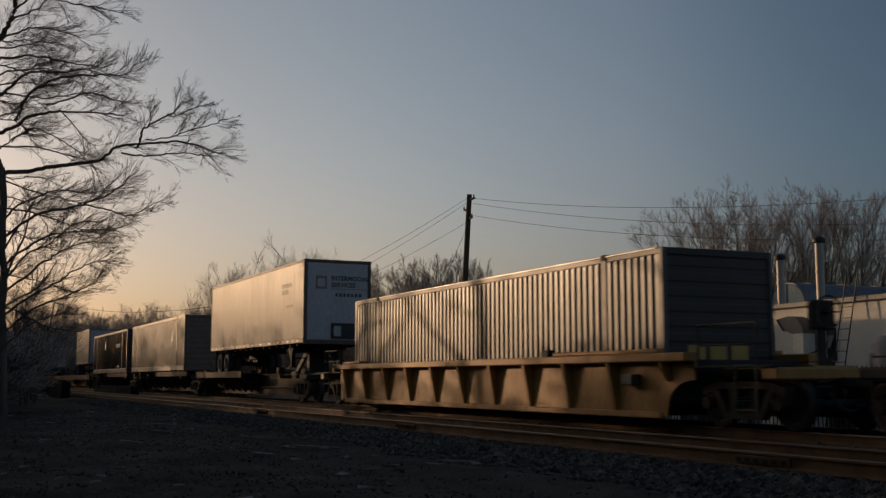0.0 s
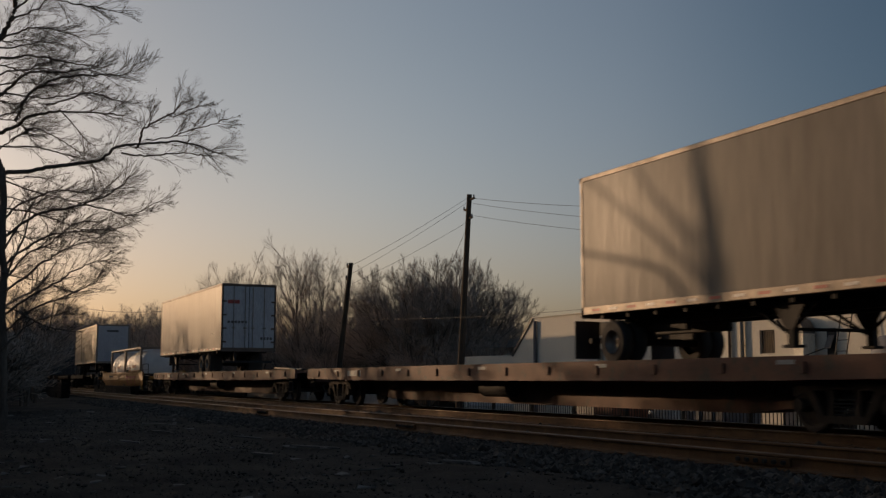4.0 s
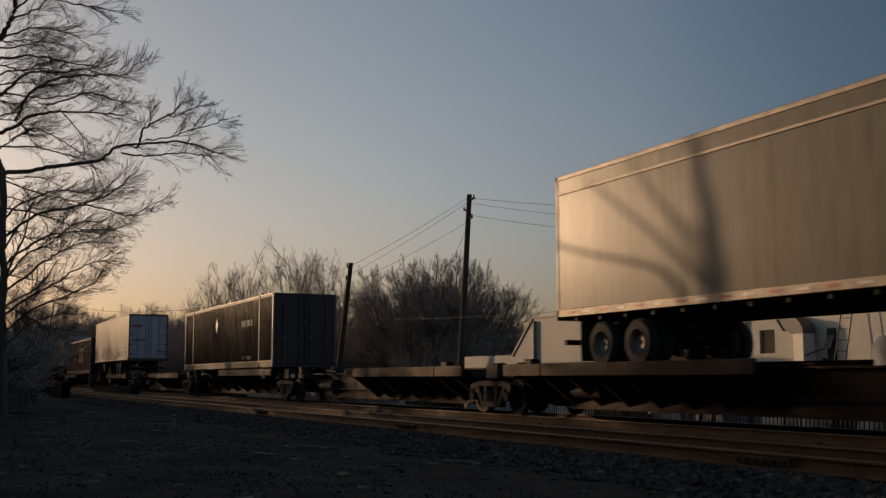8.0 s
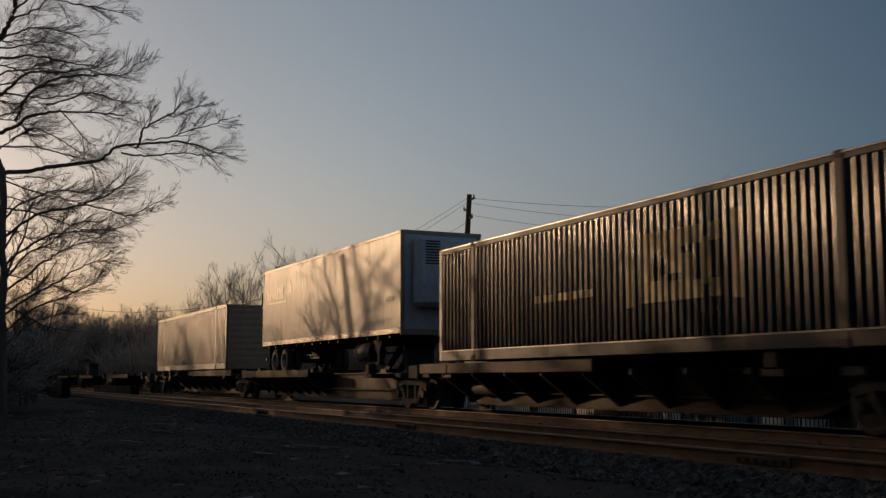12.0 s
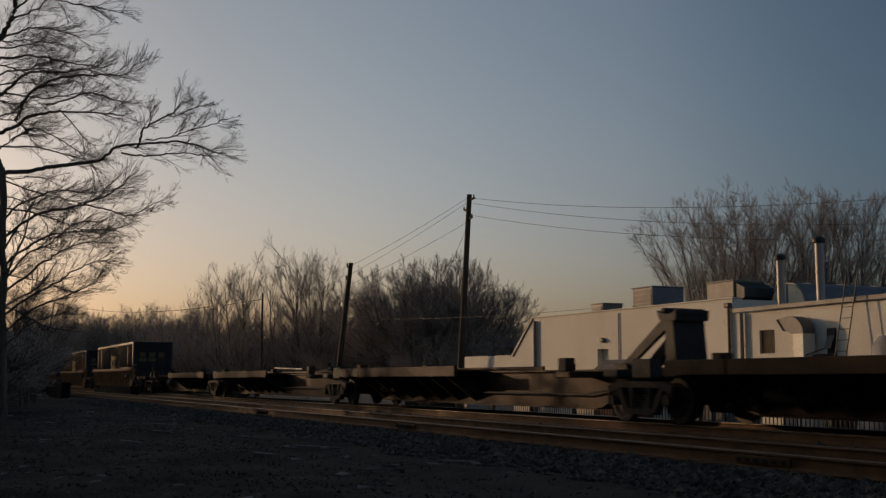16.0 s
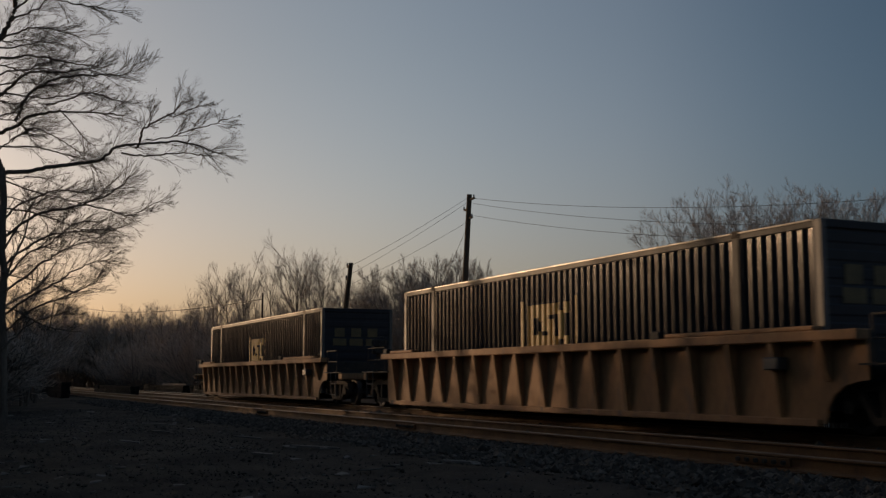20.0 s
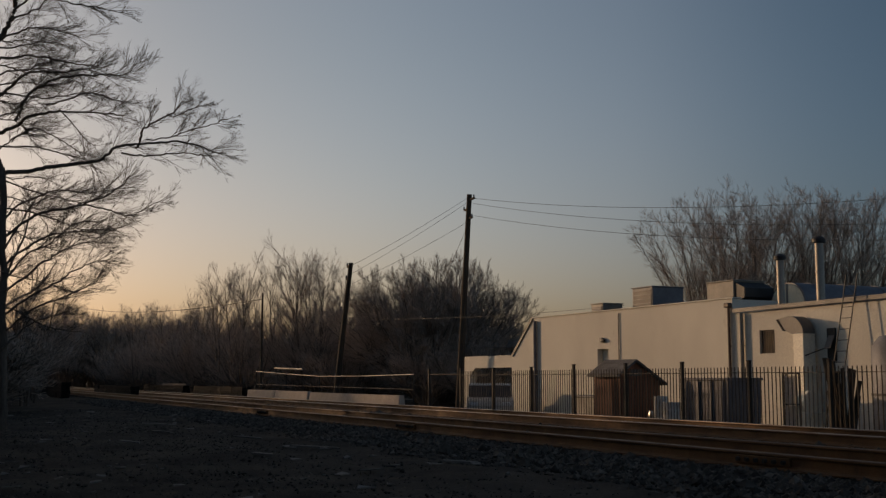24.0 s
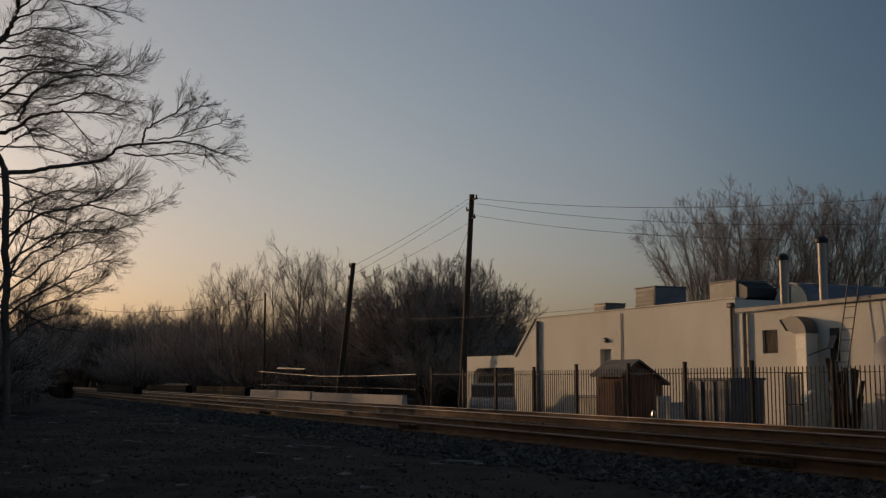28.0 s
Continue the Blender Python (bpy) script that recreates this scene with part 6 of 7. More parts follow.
def car(x, y, material, label, rz, tall=1.45, length=4.5):
    ob = thing("parked_car", label, "car", pose(x, y, LOT_Z - 0.0, 0, 0, rz), "parked cars")
    l, w = length / 2, 0.88
    part("body", Geo().prism([(-l, 0.35), (-l + 0.05, 0.75), (-l + 0.5, 0.9), (l - 1.3, 0.92), (l - 0.25, 0.8), (l, 0.6), (l - 0.02, 0.32), (-l + 0.1, 0.28)], -w, w), material, ob)
    part("cabin", Geo().prism([(-l + 0.35, 0.9), (-l + 0.75, tall - 0.05), (-l + 1.1, tall), (0.35, tall), (0.65, tall - 0.06), (l - 1.25, 0.92)], -w + 0.08, w - 0.08), "glass", ob, "car windows")
    part("roof", Geo().prism([(-l + 0.72, tall - 0.05), (-l + 1.1, tall + 0.02), (0.35, tall + 0.02), (0.62, tall - 0.05)], -w + 0.06, w - 0.06), material, ob)
    for px in (-l + 1.35, 0.0):
        part("pillar", Geo().box(px - 0.05, px + 0.05, -w + 0.05, w - 0.05, 0.9, tall), material, ob)
    for xx in (-l + 0.85, l - 0.85):
        for yy in (-w, w):
            s = 1 if yy > 0 else -1
            wh = part("wheel", Geo().lathe([(0.18, 0), (0.3, 0.02), (0.32, 0.06), (0.32, 0.18), (0.2, 0.2)], (xx, yy + s * 0.02, 0.32), "y", 18) if s < 0 else Geo().lathe([(0.18, 0), (0.3, -0.02), (0.32, -0.06), (0.32, -0.18), (0.2, -0.2)], (xx, yy + 0.02, 0.32), "y", 18), "rubber", ob)
            part("hubcap", Geo().rod((xx, yy + s * 0.0, 0.32), (xx, yy - s * 0.1, 0.32), 0.19, n=14), "rim", wh)
    for yy in (-0.6, 0.6):
        part("headlight", Geo().box(l - 0.14, l - 0.02, yy - 0.17, yy + 0.17, 0.62, 0.75, 0.02), "lens", ob)
    part("bumper", Geo().box(l - 0.12, l + 0.05, -w + 0.05, w - 0.05, 0.35, 0.55, 0.03).box(-l - 0.05, -l + 0.12, -w + 0.05, w - 0.05, 0.35, 0.55, 0.03), material, ob)
    return ob


car(-38.9, 20.1, "car_paint", "pale silver car parked behind the fence", -27, 1.42, 4.2)
car(-44.3, 25.6, "car_dark", "dark car parked under the workshop canopy", -85, 1.45, 4.4)

# concrete barriers with a pipe rail, along the track's far side
BAR_Y = 17.0
jersey = [(-0.3, 0), (0.3, 0), (0.3, 0.08), (0.16, 0.33), (0.09, 0.95), (-0.09, 0.95), (-0.16, 0.33), (-0.3, 0.08)]
bar_mesh = Geo().prism(jersey, -2.8, 2.8, "x").mesh("barrier", M["concrete"])
for k in range(4):
    x = -43.2 - 5.72 * k
    ob = new("concrete_barrier", bar_mesh)
    ob.matrix_basis = pose(x, BAR_Y + 0.05 * math.sin(k * 2.1), LOT_Z + (0.02 if k < 2 else 0.06 if k < 4 else 0.12), 0, 0, 0.6 * math.sin(k * 1.7))
    tagged(ob, "sunlit weathered concrete road barrier" if k < 5 else "concrete road barrier in the shade", "barrier", "concrete barriers")
pipe = thing("pipe_railing", "thin galvanised pipe rail above the barriers", "railing", pose(0, BAR_Y + 0.5, 0))
line = [(-40.4, 1.29), (-46.0, 1.24), (-52.0, 1.24), (-57.5, 1.38), (-63.5, 1.55)]
for (x0, z0), (x1, z1) in zip(line, line[1:]):
    part("top_pipe", Geo().rod((x0, 0, z0), (x1, 0, z1), 0.024, n=8), "pipe", pipe)
    part("post", Geo().rod((x0, 0, LOT_Z), (x0, 0, z0), 0.022, n=8), "dark_metal", pipe)
part("upper_pipe", Geo().rod((-56.0, 0.4, 1.62), (-61.0, 0.4, 1.72), 0.05, n=8), "pipe", pipe)
part("mesh_post", Geo().rod((-63.5, 0, LOT_Z), (-63.5, 0, 1.55), 0.022, n=8), "dark_metal", pipe)
for k in range(2):
    part("mid_pipe", Geo().rod((-40.4, 0, 0.7 - 0.4 * k), (-63.5, 0, 0.8 - 0.4 * k), 0.015, n=6), "dark_metal", pipe)


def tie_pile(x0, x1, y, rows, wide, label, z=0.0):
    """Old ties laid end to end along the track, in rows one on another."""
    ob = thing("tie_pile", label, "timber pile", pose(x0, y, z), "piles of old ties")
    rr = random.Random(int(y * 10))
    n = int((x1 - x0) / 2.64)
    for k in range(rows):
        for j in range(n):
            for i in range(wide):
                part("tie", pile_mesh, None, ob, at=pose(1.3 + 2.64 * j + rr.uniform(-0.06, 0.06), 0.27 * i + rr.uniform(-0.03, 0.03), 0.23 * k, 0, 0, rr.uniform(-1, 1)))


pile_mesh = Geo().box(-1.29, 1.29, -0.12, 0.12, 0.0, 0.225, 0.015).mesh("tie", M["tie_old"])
tie_pile(-86.5, -68.0, 7.3, 4, 2, "dark pile of old railway ties beside the track")
tie_pile(-83.0, -66.0, 11.1, 3, 2, "low pile of old railway ties between the tracks")
# stands in for shaded barriers further on; the shade is in the black
tie_pile(-77.3, -64.1, 17.0, 5, 2, "near-black ties standing in for shaded barriers", LOT_Z)
# two low stacks added to make the strip behind the fence dark
tie_pile(-24.1, -21.2, 18.35, 2, 1, "low stack of dark ties added behind the fence", LOT_Z)
tie_pile(-17.6, -12.2, 18.5, 2, 1, "low stack of dark ties added behind the fence", LOT_Z)
# second stand-in for the shaded barrier line, same black ties
tie_pile(-96.6, -80.0, 17.0, 5, 2, "near-black ties standing in for shaded barriers", LOT_Z)
plank = thing("pale_board", "pale board lying across the ties that stand in for barriers", "board", pose(-84.5, 17.1, LOT_Z + 1.16), "scrap boards")
part("board", Geo().box(-4.5, 4.5, -0.2, 0.2, 0.0, 0.12, 0.01), "litter", plank)
r = random.Random(4)
for px, py, l in ((-23.0, 4.4, 0.5), (-20.0, 5.4, 0.6), (-16.8, 5.6, 0.8), (-15.5, 4.4, 0.35), (-19.5, 3.2, 0.5), (-13.0, 6.3, 0.5), (-27.0, 5.0, 0.7)):
    ob = thing("wood_scrap", "pale splintered board lying on the gravel", "scrap wood", pose(px, py, 0.035, 2, 3, r.uniform(30, 110)), "scrap boards")
    part("board", Geo().prism([(-l / 2, -0.05), (l / 2, -0.035), (l / 2 - 0.06, 0.05), (-l / 2 + 0.03, 0.045)], 0.0, 0.025, "z"), "litter", ob)

# utility poles and wires
def pole(x, y, z0, top, lean_x, r, arms, label):
    ob = thing("utility_pole", label, "utility pole", pose(x, y, z0), "utility poles")
    part("pole", Geo().rod((0, 0, 0), (lean_x, 0, top - z0), r, r * 0.72, n=12), "wood_pole", ob, smooth=True)
    for z, l, dy in arms:
        f = (z - z0) / (top - z0)
        part("arm", Geo().box(lean_x * f - 0.05, lean_x * f + l, -0.05, 0.05, z - z0 - 0.05, z - z0 + 0.05, 0.01), "wood_pole", ob)
        part("insulator", Geo().rod((lean_x * f + l - 0.06, 0, z - z0 + 0.05), (lean_x * f + l - 0.06, 0, z - z0 + 0.2), 0.05, 0.03, n=8), "glass", ob)
    return ob


pole(-53.93, 26.0, LOT_Z, 10.96, 1.36, 0.19, ((10.67, 0.62, 0), (9.67, 0.5, 0), (10.17, -0.5, 0)), "tall leaning wooden utility pole with wires")
pole(-52.9, 18.6, LOT_Z, 6.75, 2.2, 0.15, ((6.6, -0.4, 0), (6.0, -0.35, 0)), "leaning weathered utility pole among bare trees")
pole(-67.9, 19.0, LOT_Z, 6.5, 0.1, 0.08, (), "thin dark utility pole among bare trees")
wires = thing("overhead_wires", "thin black overhead wires", "wires", pose(0, 0, 0))


def wire(p, q, sag, r=0.008):
    pts = []
    for k in range(13):
        a = k / 12
        v = Vector(p).lerp(Vector(q), a)
        v.z -= sag * 4 * a * (1 - a)
        pts.append(v)
    part("wire", Geo().path(pts, r, 5), "wire", wires)


WIRE_END = ((-25.45, 30.64, 7.2), (-25.48, 30.6, 6.25), (-25.49, 30.57, 5.7))
P1, P2 = (-52.57, 26.0), (-50.7, 18.6)
for z, q in ((10.67, WIRE_END[0]), (10.39, WIRE_END[1]), (9.74, WIRE_END[2])):
    wire((P1[0] + 0.5, P1[1], z), q, 0.5, 0.010)
for z0, z1 in ((10.83, 6.6), (10.6, 6.2), (9.53, 5.7)):
    wire((P1[0], P1[1], z0), (P2[0], P2[1], z1), 0.1)
wire((-52.7, 26.0, 9.39), (-56.6, 26.0, 5.81), 0.0, 0.010)
wire((-36.0, 24.5, 3.95), (-60, 24, 4.6), 0.15)
wire((-67.8, 19, 6.1), (-150, 17, 10.5), 0.8, 0.022)

# ---- bare trees ----
def tubes(pts, rad, sides):
    """Tapered tubes along polylines: pts (N, K, 3), rad (N, K)."""
    n, k, _ = pts.shape
    d = np.gradient(pts, axis=1)
    d /= np.linalg.norm(d, axis=2, keepdims=True) + 1e-9
    ref = np.where(np.abs(d[..., 2:3]) > 0.9, np.array([1.0, 0, 0]), np.array([0, 0, 1.0]))
    u = np.cross(d, ref)
    u /= np.linalg.norm(u, axis=2, keepdims=True) + 1e-9
    w = np.cross(d, u)
    a = 2 * np.pi * np.arange(sides) / sides
    ring = u[:, :, None] * np.cos(a)[:, None] + w[:, :, None] * np.sin(a)[:, None]
    v = pts[:, :, None] + ring * rad[:, :, None, None]
    base = (np.arange(n) * k * sides)[:, None, None] + (np.arange(k - 1) * sides)[None, :, None]
    i = np.arange(sides)[None, None]
    j = (np.arange(sides) + 1) % sides
    j = j[None, None]
    f = np.stack([base + i, base + j, base + sides + j, base + sides + i], -1)
    return v.reshape(-1, 3), f.reshape(-1, 4)


def grow(r, start, way, length, rad, k, wander, lift, taper):
    n = len(start)
    pts, radii = [start], [rad]
    d = way / np.linalg.norm(way, axis=1, keepdims=True)
    for s in range(k):
        d = d + r.normal(0, wander, (n, 3)) + np.array([0, 0, lift])
        d /= np.linalg.norm(d, axis=1, keepdims=True)
        pts.append(pts[-1] + d * (length / k)[:, None])
        radii.append(rad * (1 - (1 - taper) * (s + 1) / k))
    return np.stack(pts, 1), np.stack(radii, 1)


def sprout(r, pts, rad, length, count, t0, t1, angle, ratio, jitter=0.35):
    """Starts of the next branches along the given ones."""
    n, k, _ = pts.shape
    m = n * count
    who = np.repeat(np.arange(n), count)
    t = np.sort(r.uniform(t0, t1, (n, count)), axis=1).ravel() * (k - 1)
    i = np.minimum(t.astype(int), k - 2)
    f = (t - i)[:, None]
    p = pts[who, i] * (1 - f) + pts[who, i + 1] * f
    d = pts[who, i + 1] - pts[who, i]
    d /= np.linalg.norm(d, axis=1, keepdims=True) + 1e-9
    o = r.normal(0, 1, (m, 3))
    o -= (o * d).sum(1, keepdims=True) * d
    o /= np.linalg.norm(o, axis=1, keepdims=True) + 1e-9
    ang = np.radians(angle) * r.uniform(1 - jitter, 1 + jitter, m)[:, None]
    w = d * np.cos(ang) + o * np.sin(ang)
    rr = (rad[who, i] * (1 - f[:, 0]) + rad[who, i + 1] * f[:, 0])
    ll = length[who] * ratio * (1.15 - 0.55 * t / (k - 1)) * r.uniform(0.7, 1.3, m)
    return p, w, ll, rr * 0.62


def tree_meshes(seed, height, stems, spread, levels, trunk_r, fork=0.0, lift=0.05, min_r=0.006, first=0.25, twig_ratio=0.42):
    """Meshes of one bare tree: trunk with main limbs, and crown of twigs. levels: (count, angle, ratio) for each further order."""
    r = np.random.default_rng(seed)
    a = 2.4 * np.arange(stems) + r.uniform(0, 0.5, stems)
    tilt = np.radians(spread) * np.sqrt((np.arange(stems) + r.uniform(0.2, 0.8, stems)) / stems)
    way = np.stack([np.sin(tilt) * np.cos(a), np.sin(tilt) * np.sin(a), np.cos(tilt)], 1)
    start = np.stack([0.25 * np.cos(a), 0.25 * np.sin(a), np.full(stems, fork)], 1) * (1.0 if stems > 1 else 0.0) + np.array([0, 0, fork if stems > 1 else 0])
    length = height * r.uniform(0.88, 1.0, stems)
    pts, rad = grow(r, start, way, length, np.full(stems, trunk_r), 8, 0.05, lift, 0.25)
    wood, fine = [tubes(pts, rad, 7)], []
    if fork > 0:
        tp = np.array([[[0, 0, -0.2], [0, 0, fork * 0.6], [0, 0, fork * 1.1]]])
        wood.append(tubes(tp, np.array([[trunk_r * 2.2, trunk_r * 1.9, trunk_r * 1.5]]), 9))
    for depth, (count, angle, ratio) in enumerate(levels):
        p, w, ll, rr = sprout(r, pts, rad, length, count, first if depth == 0 else 0.18, 1.0, angle, ratio)
        pts, rad = grow(r, p, w, ll, np.maximum(rr, min_r), 6 if depth == 0 else 4 if depth < 2 else 3, 0.035, lift * (1.0 if depth == 0 else 2.0), 0.4)
        length = ll
        (wood if depth == 0 else fine).append(tubes(pts, np.maximum(rad, min_r * 0.7), 5 if depth == 0 else 3))

    def join(bits):
        v, f, k = [], [], 0
        for a_, b_ in bits:
            v.append(a_)
            f.append(b_ + k)
            k += len(a_)
        return np.concatenate(v), np.concatenate(f)
    return big_mesh("trunk", *join(wood), "bark", True), big_mesh("crown", *join(fine), "twig")


def plant(meshes, x, y, z, size, turn, label, group, lean=0.0, name="bare_tree"):
    ob = thing(name, label, "tree", Matrix.Translation((x, y, z)) @ Matrix.Rotation(radians(turn), 4, "Z") @ Matrix.Rotation(radians(lean), 4, "X") @ Matrix.Diagonal((size[0], size[0], size[1], 1)), group)
    part("trunk", meshes[0], None, ob, "grey-brown trunk and limbs")
    part("crown", meshes[1], None, ob, "bare branching twigs")
    return ob


TALL = [tree_meshes(10 + k, 9.0, 3, 11, ((15, 32, 0.38), (8, 27, 0.52), (6, 25, 0.6)), 0.075, lift=0.04, min_r=0.0048) for k in range(3)]
VASE = [tree_meshes(20 + k, 8.3, 30, 37, ((14, 23, 0.22), (6, 28, 0.52), (5, 30, 0.55)), 0.036, fork=1.5, lift=0.008, min_r=0.0047, first=0.15) for k in range(2)]
BUSH = [tree_meshes(30 + k, 4.6, 14, 42, ((7, 30, 0.5), (6, 28, 0.52), (5, 27, 0.6)), 0.045, lift=0.03, min_r=0.0075, first=0.08) for k in range(3)]
ROUND = [tree_meshes(40 + k, 6.0, 34, 56, ((14, 32, 0.34), (9, 30, 0.5), (6, 28, 0.6)), 0.055, fork=0.5, lift=0.024, min_r=0.0068, first=0.1) for k in range(2)]

VIEW = Vector((-math.cos(radians(24.93)), math.sin(radians(24.93)), 0))
SIDE = Vector((math.sin(radians(24.93)), math.cos(radians(24.93)), 0))


def spot(along, aside):
    v = VIEW * along + SIDE * aside
    return v.x, v.y


r = random.Random(12)
# vase-shaped trees behind the workshop
for along, aside, s, turn in ((52, 12.6, 0.88, 20), (54, 15.2, 0.95, 141), (53, 17.8, 0.93, 250), (54, 20.5, 0.94, 75)):
    x, y = spot(along, aside)
    plant(VASE[int(turn) % 2], x, y, LOT_Z, (s * 0.92, s), turn, "bare many-stemmed tree behind the workshop", "trees behind the workshop")
# round dense trees beside the tall pole
for along, aside, s, turn in ((72, -2.6, 1.05, 40), (70, -0.4, 1.1, 170), (74, 0.7, 1.12, 300), (69, -1.4, 0.85, 221), (76, 2.4, 0.8, 90)):
    x, y = spot(along, aside)
    plant(ROUND[int(turn) % 2], x, y, LOT_Z, (s * 0.98, s * 1.1), turn, "dense rounded bare tree beside the pole", "rounded trees")
# tall slender trees in the middle distance
for along, aside, s, turn in ((78, -9.5, 1.0, 10), (80, -11.2, 1.05, 80), (76, -8.0, 0.95, 160), (84, -15.6, 1.0, 200), (90, -17.8, 0.95, 260), (86, -13.4, 0.85, 310), (82, -6.5, 0.85, 30),
                              (100, -22, 0.9, 70), (108, -26.5, 0.85, 120), (104, -19.5, 0.9, 180), (120, -33, 0.8, 230), (125, -30, 0.8, 280), (112, -29, 0.7, 350), (95, -12, 0.8, 15), (88, -10, 0.8, 100)):
    x, y = spot(along, aside)
    plant(TALL[int(turn) % 3], x, y, LOT_Z, (s * 1.05, s * 1.02), turn, "tall slender bare tree in the thicket", "slender trees")
# undergrowth
for k in range(140):
    u = r.random()
    along = r.uniform(64, 150)
    aside = -0.40 * along + 2 + u * (0.40 * along + 0.02 * along)
    x, y = spot(along, aside)
    if y < 21:
        continue
    s = r.uniform(0.7, 1.05) * (0.75 + along / 300)
    plant(BUSH[k % 3], x, y, LOT_Z, (s * 1.3, s), r.uniform(0, 360), "dense bare brush in the thicket", "thicket brush", name="bare_bush")

# ---- the big tree and the brush on the near side of the tracks, towards the sun ----
def limb_tree(along, aside, limbs, seed, label, base=None, across=SIDE, back=VIEW, twigs=1.0, per_metre=False):
    """A tree whose main limbs are drawn in a plane that faces the yard: rows of (aside, height) and two radii; twigs grow from them."""
    rr = np.random.default_rng(seed)
    x, y = base or spot(along, aside)
    ob = thing("bare_tree", label, "tree", pose(x, y, 0.0))
    wood, fine = [], []
    for rows, r0, r1, dens in limbs:
        a = np.array(rows, float)
        t = np.linspace(0, len(a) - 1, 5 * len(a))
        i = np.minimum(t.astype(int), len(a) - 2)
        f = (t - i)[:, None]
        b0, b1, b2, b3 = a[np.maximum(i - 1, 0)], a[i], a[i + 1], a[np.minimum(i + 2, len(a) - 1)]
        c = 0.5 * (2 * b1 + (b2 - b0) * f + (2 * b0 - 5 * b1 + 4 * b2 - b3) * f * f + (3 * b1 - b0 - 3 * b2 + b3) * f ** 3)
        depth = np.cumsum(rr.normal(0, 0.05 if base is None else 0.015, len(c)))
        p = c[:, :1] * np.array(across) + depth[:, None] * np.array(back)
        p[:, 2] = c[:, 1]
        p += rr.normal(0, 0.006, p.shape)
        if per_metre:
            r0 = r0 * 0.8
        pts, rad = p[None], np.linspace(r0, r1, len(p))[None]
        wood.append(tubes(pts, rad, 8))
        length = np.array([np.linalg.norm(np.diff(p, axis=0), axis=1).sum()])
        if dens == 0:
            continue
        if per_metre:
            lv = ((int(dens * 1.25 * length[0]), 31, 0.3), (6, 24, 0.55), (4, 22, 0.55))
        else:
            lv = ((int(dens * 1.1 * twigs), 36, 0.34), (6, 30, 0.52), (5, 32, 0.52), (1, 34, 0.6))
        for k, (count, angle, ratio) in enumerate(lv):
            q, w, ll, r2 = sprout(rr, pts, rad, length, count, 0.22 if k == 0 else 0.15, 1.0, angle, ratio)
            if k == 0:
                ll = np.clip(ll, 0.3, 0.6) if per_metre else np.clip(ll, 0.7, 1.6)
            thick, least = ((0.006, 0.0033, 0.0022), 0.0017) if per_metre else ((0.022, 0.010, 0.006, 0.005), 0.0032)
            pts, rad = grow(rr, q, w, ll, np.maximum(np.minimum(r2, thick[k]), least * 1.2), 7 if k == 0 else 5 if k == 1 else 3, 0.035 if per_metre else 0.06, 0.03, 0.4)
            length = ll
            fine.append(tubes(pts, np.maximum(rad, least), 4 if k == 0 else 3))

    def join(bits):
        v, f, k = [], [], 0
        for a_, b_ in bits:
            v.append(a_)
            f.append(b_ + k)
            k += len(a_)
        return np.concatenate(v), np.concatenate(f)
    part("trunk", big_mesh("trunk", *join(wood), "bark", True), None, ob, "dark trunk and long limbs")
    part("crown", big_mesh("crown", *join(fine), "twig_dark"), None, ob, "fine bare twigs")
    return ob


